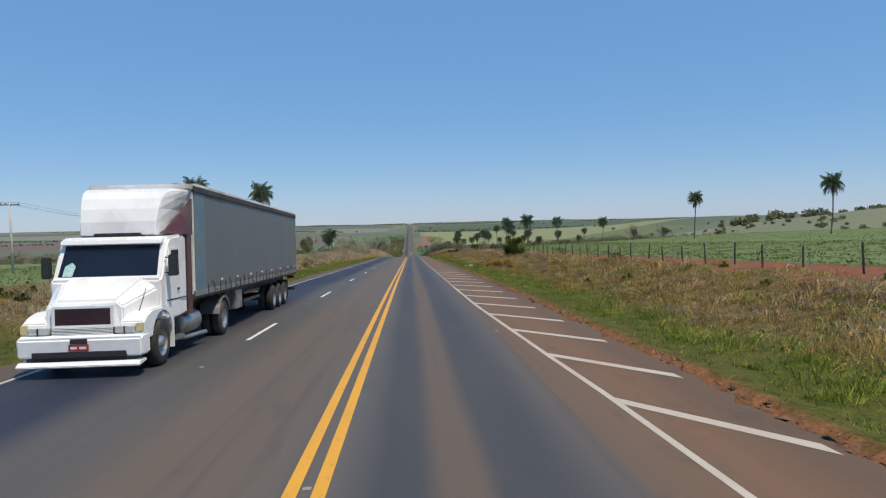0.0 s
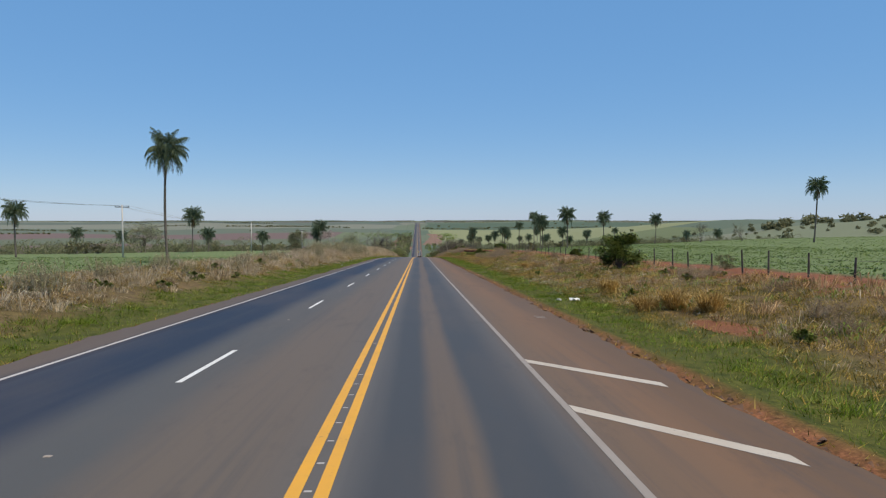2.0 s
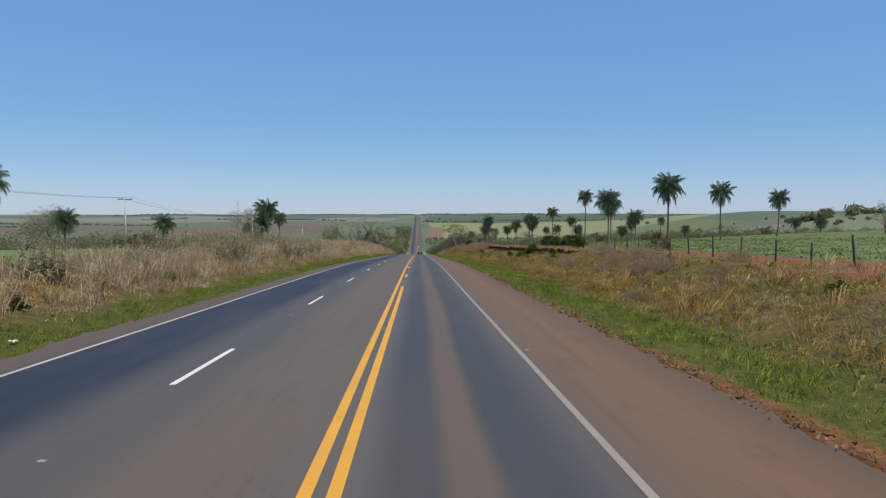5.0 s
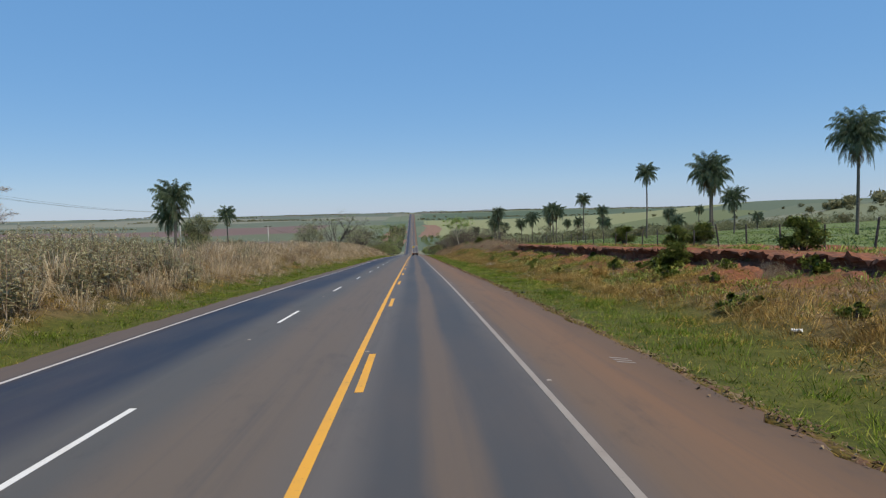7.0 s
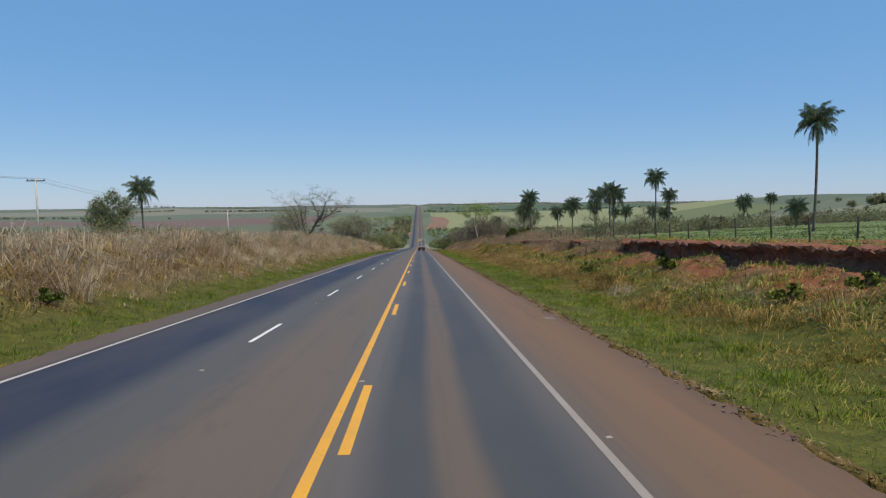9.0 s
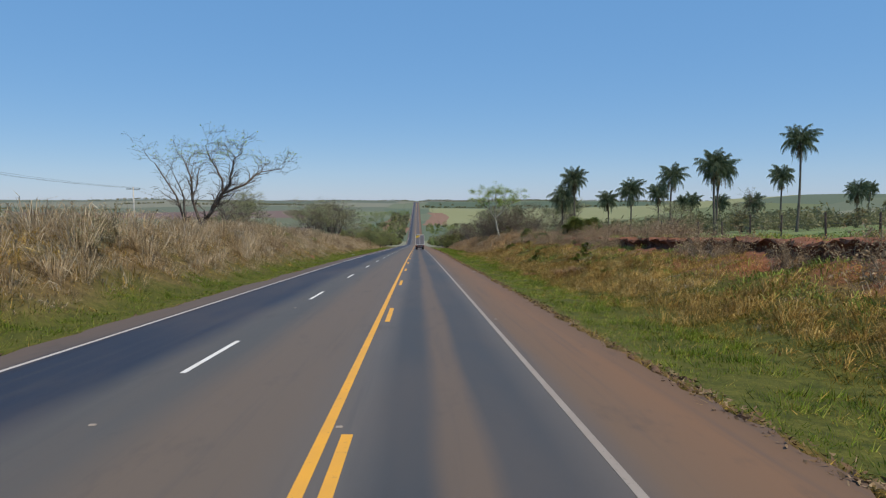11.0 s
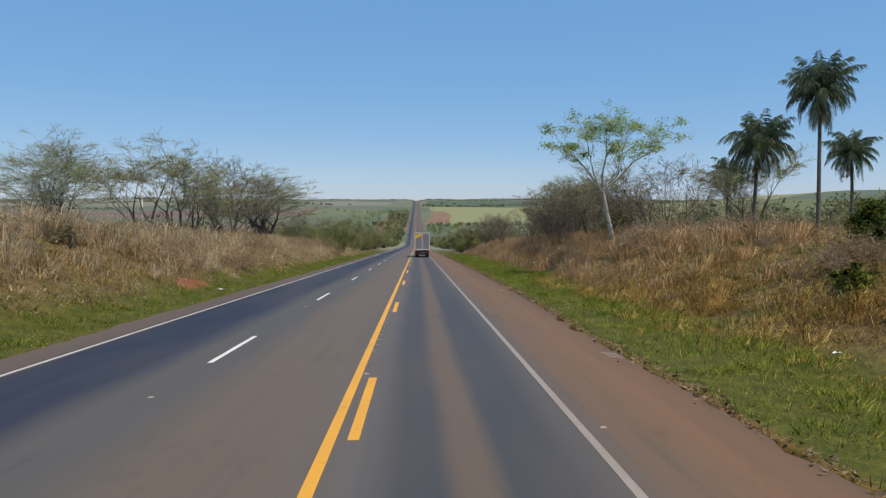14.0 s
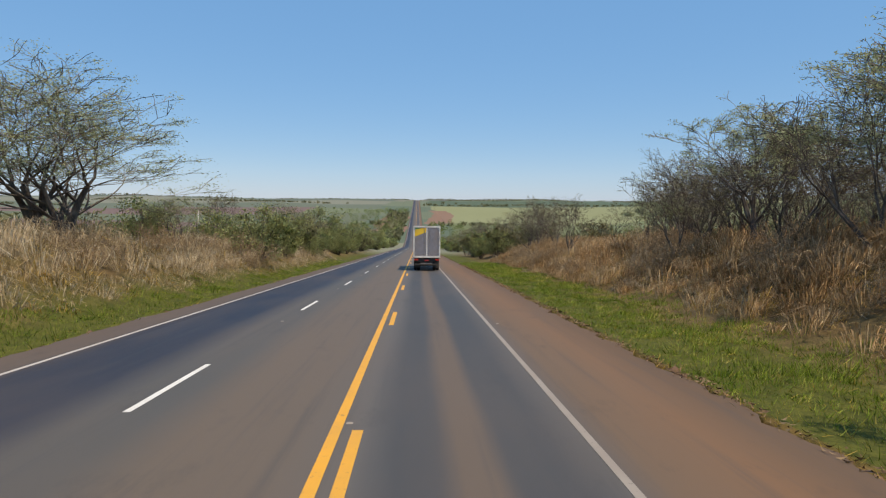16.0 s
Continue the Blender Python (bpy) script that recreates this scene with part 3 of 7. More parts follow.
def ground_sheet():
    gx = np.concatenate([np.arange(13.6, 20.0, 0.32), np.arange(5.43, 13.6, 0.67), np.arange(20.0, 44.0, 1.2)])
    out = 44.0 * 1.085 ** np.arange(0, 57)
    xs = np.concatenate([-out[::-1], np.arange(-43.0, PAVE_L - 0.1, 0.85), [PAVE_L, -6, -2, 2, 4.2], np.arange(4.5, 5.5, 0.1), np.sort(gx)[1:], out])
    ys = np.concatenate([[-1500, -900, -500, -300, -180, -110], np.arange(-70, 520, 1.4), 520 + 2.0 * (1.035 ** np.arange(1, 126) - 1) / 0.035])
    ys = ys[ys < 4700]
    X, Y = np.meshgrid(xs, ys)
    Z = ground_z(X, np.maximum(Y, -290))
    nx, ny = len(xs), len(ys)
    idx = np.arange(nx * ny).reshape(ny, nx)
    quads = np.stack([idx[:-1, :-1], idx[:-1, 1:], idx[1:, 1:], idx[1:, :-1]], -1).reshape(-1, 4)
    me = soup("ground", np.stack([X, Y, Z], -1).reshape(-1, 3), quads, GROUND)
    me.polygons.foreach_set("use_smooth", [True] * len(me.polygons))
    tagged(new("ground", me), "rolling land of grass verges, red soil and far fields", "ground", kind="structure")


ground_sheet()


def washed_bank():
    """The raw edge of the cut slope: a steep crumbling face, hollowed out under a lip of sod, with slabs broken off it."""
    r = np.random.default_rng(19)
    ys = np.arange(204.0, 380.0, 0.24)
    e, n = cut_edge(ys), 12
    foot, top = ground_z(e - 0.9, ys), ground_z(e + 1.5, ys)
    hollow = np.clip(0.30 + 0.42 * wave(0 * ys, ys, 20, 9.0) + 0.25 * wave(0 * ys, ys, 24, 2.6), 0.0, 0.85)
    ragged = 0.16 * wave(0 * ys, ys, 25, 3.1) + 0.10 * wave(0 * ys, ys, 26, 1.1)
    lip = 0.07 * wave(0 * ys, ys, 27, 1.7) + 0.05 * wave(0 * ys, ys, 28, 0.7)
    rows = []
    for i, y in enumerate(ys):
        h, q, g = max(float(top[i] - foot[i]), 0.12), float(ragged[i]), float(hollow[i])
        # sideways from the edge, share of the height
        prof = ((-1.5, -0.30), (-0.95 + q, 0.02), (-0.60 + q, 0.10), (-0.30 + q + 0.2 * g, 0.16), (-0.12 + q + 0.55 * g, 0.30), (-0.08 + q + 0.60 * g, 0.48), (-0.10 + q + 0.50 * g, 0.66),
                (-0.16 + q + 0.25 * g, 0.80), (-0.26 + q, 0.90), (-0.22 + q, 1.0), (0.25 + 0.5 * q, 1.05), (1.9, 0.97))
        j = r.normal(0, 0.045, (n, 3))
        rows.append([(e[i] + a + j[k, 0], y + j[k, 1], foot[i] + b * h + (float(lip[i]) if 8 <= k < 11 else 0.0) + j[k, 2] * (0 < k < n - 1)) for k, (a, b) in enumerate(prof)])
    fs = [(n * i + k, n * i + k + 1, n * i + n + k + 1, n * i + n + k) for i in range(len(ys) - 1) for k in range(n - 1)]
    g = Geo().add([p for q in rows for p in q], fs)
    tagged(new("earth_bank", g.mesh("earth_bank", RED_SOIL)), "crumbling bank of bare dark-red earth", "earth bank", kind="structure")


washed_bank()


# ---- the road ----
def strip(x0, x1, y0, y1, lift, thick=0.0, slant=0.0):
    """A ribbon that lies on the road, with its edges turned down."""
    inner = ROAD_Y[(ROAD_Y > y0 + 0.01) & (ROAD_Y < y1 - 0.01)]
    ys = np.concatenate([[y0], inner, [y1]])
    g = Geo()
    rows = []
    for y in ys:
        z = float(road_z(y)) + lift
        s = slant * (y - y0)
        rows.append([(x0 + s, y, z - thick), (x0 + s, y, z), (x1 + s, y, z), (x1 + s, y, z - thick)])
    fs = [(4 * i + k, 4 * i + k + 1, 4 * i + k + 5, 4 * i + k + 4) for i in range(len(ys) - 1) for k in range(3)]
    fs += [(0, 1, 2, 3), tuple(4 * (len(ys) - 1) + k for k in (3, 2, 1, 0))]
    return g.add([p for r in rows for p in r], fs)


def ragged_road():
    """The pavement, with a broken edge on both sides."""
    g, rows = Geo(), []
    ys = np.concatenate([np.arange(-60, 520, 0.5), ROAD_Y[ROAD_Y >= 520]])
    r = np.random.default_rng(5)
    jag_l, jag_r = r.normal(0, 0.05, len(ys)), r.normal(0, 0.075, len(ys))
    for i, y in enumerate(ys):
        z = float(road_z(y))
        wl = PAVE_L + 0.14 * float(wave(0.0, y, 21, 9.0)) + jag_l[i]
        wr = float(pave_r(y)) - 0.02 + 0.05 * float(wave(0.0, y, 22, 5.0)) + jag_r[i]
        rows.append([(wl - 0.05, y, z - 0.3), (wl, y, z), (-8.3, y, z), (-1.2, y, z), (2.4, y, z), (wr, y, z), (wr + 0.05, y, z - 0.3)])
    n = 7
    fs = [(n * i + k, n * i + k + 1, n * i + n + k + 1, n * i + n + k) for i in range(len(ys) - 1) for k in range(n - 1)]
    return g.add([p for q in rows for p in q], fs)


road = tagged(new("road", ragged_road().mesh("road", ASPHALT)), "worn grey asphalt highway with dusty red shoulders", "road", kind="structure")
PAINT = 0.005
part("edge_line", strip(-8.465, -8.355, -60, 2290, PAINT, 0.006), DULLWHITE, road, "thin white edge line")
EDGE_Y, EDGE_X = (-40, 6, 11, 15, 20, 28, 40, 60, 110, 165, 206, 250, 300, 365, 480), (5.30, 3.50, 3.37, 3.20, 3.03, 2.78, 2.65, 2.57, 2.44, 2.33, 2.36, 2.375, 2.33, 2.26, 2.27)


def lane_edge(y):
    """Where the right edge line runs: it drifts in until the lane has its full width."""
    return float(np.interp(y, EDGE_Y, EDGE_X))


part("edge_line", strip(2.21, 2.33, 480, 2290, PAINT, 0.006), OLDWHITE, road, "worn white edge line")
for ya, yb in zip(EDGE_Y[1:-1], EDGE_Y[2:]):
    part("edge_line", strip(lane_edge(ya) - 0.06, lane_edge(ya) + 0.06, ya, yb, PAINT, 0.006, (lane_edge(yb) - lane_edge(ya)) / (yb - ya)), CREAM if yb < 45 else OLDWHITE, road, "white edge line, drifting in as the lane narrows")
part("edge_line", strip(5.24, 5.36, -40, 6, PAINT, 0.006, -1.8 / 46), CREAM, road, "white edge line")
part("centre_line", strip(-1.36, -1.20, -60, 2290, PAINT, 0.006), YELLOW, road, "solid yellow centre line")
part("centre_line", strip(-1.045, -0.885, -60, 172, PAINT, 0.006), YELLOW, road, "solid yellow centre line")
# ---- trucks ----
def wheel(parent, x, y, r=0.52, width=0.30, hub=0.0):
    """A tyre on a dished steel rim; x is the outer face, its sign says which side."""
    s = 1 if x > 0 else -1
    t = part("tyre", Geo().lathe([(0, r * 0.60), (0.0, r * 0.86), (-0.03 * s, r * 0.97), (-0.08 * s, r), (-(width - 0.08) * s, r), (-(width - 0.03) * s, r * 0.97), (-width * s, r * 0.86), (-width * s, r * 0.6), (0, r * 0.6)],
                                 (x, y, r), 24), RUBBER, parent, smooth=True)
    part("rim", Geo().lathe([(-0.01 * s, r * 0.60), (-0.03 * s, r * 0.56), (-0.10 * s, r * 0.50), (-0.11 * s, r * 0.30), ((-0.03 + hub) * s, r * 0.24), ((-0.01 + hub) * s, r * 0.12), ((-0.01 + hub) * s, 0.0)], (x, y, r), 20), STEEL, t, smooth=True)
    nuts = Geo()
    for k in range(10):
        a = k * math.pi / 5
        cy, cz = y + r * 0.37 * math.cos(a), r + r * 0.37 * math.sin(a)
        x0, x1 = sorted((x - 0.11 * s, x - 0.07 * s))
        nuts.box(x0, cy - 0.018, cz - 0.018, x1, cy + 0.018, cz + 0.018)
    tagged(part("wheel_nuts", nuts, ALU, t), kind="stuff")
    return t


def arc(cy, cz, r, a0, a1, n=8):
    return [(cy + r * math.cos(radians(a0 + (a1 - a0) * i / n)), cz + r * math.sin(radians(a0 + (a1 - a0) * i / n))) for i in range(n + 1)]


def bonneted_truck():
    """A white bonneted tractor with a roof fairing; its nose at y = 0, looking towards -y."""
    t = thing("tractor_truck", "white bonneted truck with a maroon stripe and dark windscreen", "truck")
    # cabin
    part("cabin", Geo().prism([(1.30, 1.05), (1.28, 1.92), (1.42, 2.02), (1.80, 2.74), (1.95, 2.86), (2.9, 2.96), (3.12, 2.90), (3.12, 1.0), (1.95, 0.95)], -1.22, 1.22), CAB_WHITE, t, bevel=0.05)
    hood = Geo()
    front = [(-0.80, 0.20, 0.88), (0.80, 0.20, 0.88), (0.78, 0.24, 1.42), (0.62, 0.34, 1.53), (-0.62, 0.34, 1.53), (-0.78, 0.24, 1.42)]
    back = [(-1.15, 1.34, 0.95), (1.15, 1.34, 0.95), (1.15, 1.34, 1.74), (0.92, 1.34, 1.93), (-0.92, 1.34, 1.93), (-1.15, 1.34, 1.74)]
    hood.add(front + back, [(0, 1, 2, 3, 4, 5), (11, 10, 9, 8, 7, 6)] + [(i, 6 + i, 6 + (i + 1) % 6, (i + 1) % 6) for i in range(6)])
    part("hood", hood, CAB_WHITE, t, bevel=0.035)
    part("hood_ridge", Geo().add([(-0.60, 0.34, 1.50), (0.60, 0.34, 1.50), (0.60, 0.36, 1.57), (-0.60, 0.36, 1.57), (-0.85, 1.30, 1.88), (0.85, 1.30, 1.88), (0.80, 1.30, 1.965), (-0.80, 1.30, 1.965)],
                                 [(0, 1, 2, 3), (3, 2, 6, 7), (1, 5, 6, 2), (0, 3, 7, 4)]), CAB_WHITE, t)
    for s in (-1, 1):
        arch = [(0.10, 0.72), (0.16, 1.10), (0.36, 1.22), (0.7, 1.30), (1.55, 1.32), (2.02, 1.12), (2.04, 0.90)] + arc(1.30, 0.55, 0.66, 25, 165, 9) + [(0.55, 0.72)]
        a, b = sorted((0.76 * s, 1.25 * s))
        part("fender", Geo().prism(arch, a, b), CAB_WHITE, t, bevel=0.03)
    bump_out = [(-0.02, 0.42), (-0.04, 0.80), (0.05, 0.86), (0.45, 0.86), (0.45, 0.42)]
    part("bumper", Geo().prism(bump_out, -1.27, 1.27), CAB_WHITE, t, bevel=0.04)
    part("bumper_slot", Geo().box(-0.95, -0.055, 0.42, 0.95, 0.2, 0.54), DARK_TRIM, t, "dark opening in the bumper", 0.01)
    part("bumper_lip", Geo().prism([(-0.10, 0.22), (-0.14, 0.26), (-0.05, 0.34), (0.3, 0.34), (0.3, 0.28)], -1.24, 1.24), CAB_WHITE, t, "white spoiler lip", 0.015)
    part("bumper_skirt", Geo().box(-1.1, 0.04, 0.30, 1.1, 0.4, 0.46), DARK_TRIM, t)
    g = part("grille", Geo().box(-0.57, 0.165, 1.06, 0.57, 0.24, 1.40), MAROON, t, "dark maroon mesh grille")
    mesh = Geo()
    for k in range(9):
        mesh.box(-0.55, 0.150, 1.085 + 0.034 * k, 0.55, 0.165, 1.095 + 0.034 * k)
    part("grille_bars", mesh, MAROON, g)
    rim = Geo().box(-0.63, 0.15, 1.40, 0.63, 0.24, 1.45).box(-0.63, 0.15, 1.01, 0.63, 0.24, 1.06).box(-0.63, 0.15, 1.06, -0.57, 0.24, 1.40).box(0.57, 0.15, 1.06, 0.63, 0.24, 1.40)
    part("grille_frame", rim, CAB_WHITE, g)
    for k in range(5):
        part("slat", Geo().box(-0.62, 0.115, 0.868 + 0.030 * k, 0.62, 0.17, 0.884 + 0.030 * k), CAB_WHITE, t)
    part("slat_backing", Geo().box(-0.66, 0.15, 0.86, 0.66, 0.22, 1.01), DARK_TRIM, t)
    for s in (-1, 1):
        a, b = sorted((0.68 * s, 1.08 * s))
        h = part("headlight", Geo().box(a, 0.075, 0.88, b, 0.18, 1.02), LAMP_GLASS, t, "rectangular twin headlight", 0.012)
        part("headlight_divider", Geo().box((a + b) / 2 - 0.015, 0.065, 0.88, (a + b) / 2 + 0.015, 0.10, 1.02), DARK_TRIM, h)
        a, b = sorted((1.10 * s, 1.245 * s))
        part("turn_signal", Geo().box(a, 0.085, 0.90, b, 0.30, 1.08), AMBER, t, "amber turn signal", 0.012)
        a, b = sorted((0.78 * s, 0.90 * s))
        part("fog_light", Geo().lathe([(-0.05, 0.0), (-0.05, 0.055), (0.05, 0.055), (0.05, 0.0)], (0.84 * s, 0.02, 0.50), 10), LAMP_GLASS, t)
    pl = part("number_plate", Geo().box(-0.20, -0.066, 0.56, 0.20, -0.045, 0.69), PLATE_RED, t, "red plate with pale bars")
    for x0, x1 in ((-0.16, -0.03), (0.02, 0.16)):
        part("plate_bar", Geo().box(x0, -0.070, 0.595, x1, -0.064, 0.645), PALE, pl)
    part("tow_hatch", Geo().box(-0.17, -0.062, 0.70, 0.17, -0.04, 0.80), DARK_TRIM, t)
    # windscreen, set in the sloping front
    ws = [(-1.10, 1.42, 1.98), (1.10, 1.42, 1.98), (1.06, 1.785, 2.70), (-1.06, 1.785, 2.70)]
    g = Geo().add([(x, y - 0.032, z + 0.005) for x, y, z in ws] + [(x, y + 0.02, z) for x, y, z in ws], [(0, 1, 2, 3), (7, 6, 5, 4)] + [(i, 4 + i, 4 + (i + 1) % 4, (i + 1) % 4) for i in range(4)])
    wind = part("windscreen", g, GLASS, t, "dark tinted windscreen")
    part("sticker", Geo().add([(-1.0, 1.395, 2.02), (-0.78, 1.395, 2.02), (-0.74, 1.50, 2.24), (-0.84, 1.545, 2.33), (-0.98, 1.50, 2.24)], [(0, 1, 2, 3, 4)]), STICKER, wind, "pale green sticker")
    for k in range(3):
        part("dot_sticker", Geo().add([(-0.97 + 0.09 * k, 1.733, 2.60), (-0.91 + 0.09 * k, 1.733, 2.60), (-0.91 + 0.09 * k, 1.757, 2.65), (-0.97 + 0.09 * k, 1.757, 2.65)], [(0, 1, 2, 3)]), PALE, wind)
    part("visor", Geo().prism([(1.80, 2.76), (1.62, 2.72), (1.66, 2.82), (1.92, 2.90)], -1.14, 1.14), CAB_WHITE, t, bevel=0.015)
    part("roof_vent", Geo().box(-0.55, 1.98, 2.90, 0.55, 2.30, 2.985), DARK_TRIM, t, bevel=0.02)
    part("hood_antenna", Geo().tube([(0.98, 0.62, 1.28), (1.02, 0.95, 1.75)], [0.012, 0.006], 5), DARK_TRIM, t)
    for s in (-1, 1):
        d = part("door", Geo().prism([(1.62, 1.02), (1.60, 1.95), (1.86, 2.62), (2.55, 2.66), (2.60, 1.02)], *sorted((1.222 * s, 1.238 * s))), CAB_WHITE, t)
        part("side_window", Geo().prism([(1.74, 1.98), (1.98, 2.56), (2.46, 2.58), (2.48, 1.98)], *sorted((1.238 * s, 1.246 * s))), GLASS, d, "dark side window")
        part("door_handle", Geo().box(*((1.24, 2.34, 1.62, 1.27, 2.46, 1.67) if s > 0 else (-1.27, 2.34, 1.62, -1.24, 2.46, 1.67))), DARK_TRIM, d)
        part("moulding", Geo().box(*((1.238, 1.62, 1.40, 1.246, 3.10, 1.43) if s > 0 else (-1.246, 1.62, 1.40, -1.238, 3.10, 1.43))), DARK_TRIM, d)
        x0, x1 = sorted((1.32 * s, 1.52 * s))
        mir = part("wing_mirror", Geo().box(x0, 1.50, 1.98, x1, 1.62, 2.46), DARK_TRIM, t, "tall black wing mirror", 0.02)
        for z0 in (2.05, 2.40):
            part("mirror_arm", Geo().tube([(1.22 * s, 1.60, z0), (1.36 * s, 1.57, z0)], [0.015, 0.015], 5), DARK_TRIM, mir)
        # the maroon wing between cabin and trailer
        part("side_stripe", Geo().prism([(3.125, 2.94), (3.48, 2.94), (3.48, 0.95), (3.125, 0.95)], *sorted((1.10 * s, 1.25 * s))), MAROON, t, "maroon wing panel")
        part("mudflap", Geo().box(*sorted2(0.98 * s, 1.22 * s, 2.08, 0.30, 2.12, 0.95)), CAB_WHITE, t)
    # roof fairing: a flat raked front, sides that flare out to the trailer's width
    rows = [(2.93, 2.02, 0.86, 0.92), (3.25, 2.05, 0.88, 0.98), (3.55, 2.15, 0.90, 1.06), (3.80, 2.30, 0.94, 1.16), (3.98, 2.52, 0.99, 1.23), (4.07, 2.80, 1.03, 1.25)]
    vs = []
    for z, y, wf, wr in rows:
        vs += [(-wr, 3.42, z), (-0.5 * (wf + wr) - 0.03, 0.55 * y + 1.54, z), (-wf, y, z), (wf, y, z), (0.5 * (wf + wr) + 0.03, 0.55 * y + 1.54, z), (wr, 3.42, z)]
    top = 6 * (len(rows) - 1)
    fs = [(6 * i + k, 6 * i + k + 1, 6 * i + k + 7, 6 * i + k + 6) for i in range(len(rows) - 1) for k in range(5)] + [tuple(range(top, top + 6)), tuple(range(5, -1, -1))]
    fs += [(6 * i + 5, 6 * i, 6 * i + 6, 6 * i + 11) for i in range(len(rows) - 1)]
    part("roof_fairing", Geo().add(vs, fs), CAB_WHITE, t, "tall white roof fairing", 0.02)
    for s in (-1, 1):
        edge = [(0.90, 2.22, 2.97), (0.96, 2.50, 3.06), (1.06, 2.80, 3.26), (1.18, 3.10, 3.52), (1.29, 3.48, 3.86), (1.29, 3.48, 2.94), (1.25, 2.90, 2.95)]
        g = Geo().add([(x * s, y, z) for x, y, z in edge] + [((x - 0.06) * s, y, z) for x, y, z in edge],
                      [(0, 1, 6), (1, 2, 6), (2, 3, 6), (3, 4, 6), (4, 5, 6)] + [(i, 7 + i, 7 + (i + 1) % 7, (i + 1) % 7) for i in range(7)])
        part("fairing_wing", g, MAROON, t, "maroon wedge under the fairing")
    # chassis and its fittings
    for s in (-1, 1):
        part("frame_rail", Geo().box(*sorted2(0.36 * s, 0.48 * s, 0.5, 0.72, 7.6, 0.98)), CHASSIS, t)
        part("fuel_tank", Geo().tube([(0.90 * s, 3.15, 0.72), (0.90 * s, 3.2, 0.72), (0.90 * s, 4.35, 0.72), (0.90 * s, 4.40, 0.72)], [0.22, 0.31, 0.31, 0.22], 14), ALU, t, "grimy metal tank", smooth=True)
        part("side_step", Geo().box(*sorted2(0.85 * s, 1.2 * s, 2.2, 0.42, 2.95, 0.50)), ALU, t)
        part("mudguard", Geo().prism(arc(6.55, 0.52, 0.66, 15, 165, 10) + arc(6.55, 0.52, 0.62, 165, 15, 10), *sorted((0.68 * s, 1.26 * s))), ALU, t, "curved metal mudguard")
    part("exhaust", Geo().tube([(0.8, 2.9, 0.42), (1.1, 3.3, 0.36), (1.12, 4.4, 0.33), (1.2, 4.7, 0.33)], [0.06, 0.06, 0.06, 0.06], 8), ALU, t, "rusty exhaust pipe", smooth=True)
    part("fifth_wheel", Geo().box(-0.5, 6.0, 0.98, 0.5, 7.0, 1.16), CHASSIS, t)
    for y in (1.30, 6.55):
        part("axle", Geo().tube([(-1.0, y, 0.52), (1.0, y, 0.52)], [0.08, 0.08], 8), CHASSIS, t)
    for s in (-1, 1):
        wheel(t, 1.24 * s, 1.30, 0.52, 0.30, 0.02)
        wheel(t, 1.24 * s, 6.55, 0.52, 0.28, -0.04)
        wheel(t, 0.92 * s, 6.55, 0.52, 0.28, -0.06)
    return t


def sorted2(xa, xb, y0, z0, y1, z1):
    return min(xa, xb), y0, z0, max(xa, xb), y1, z1


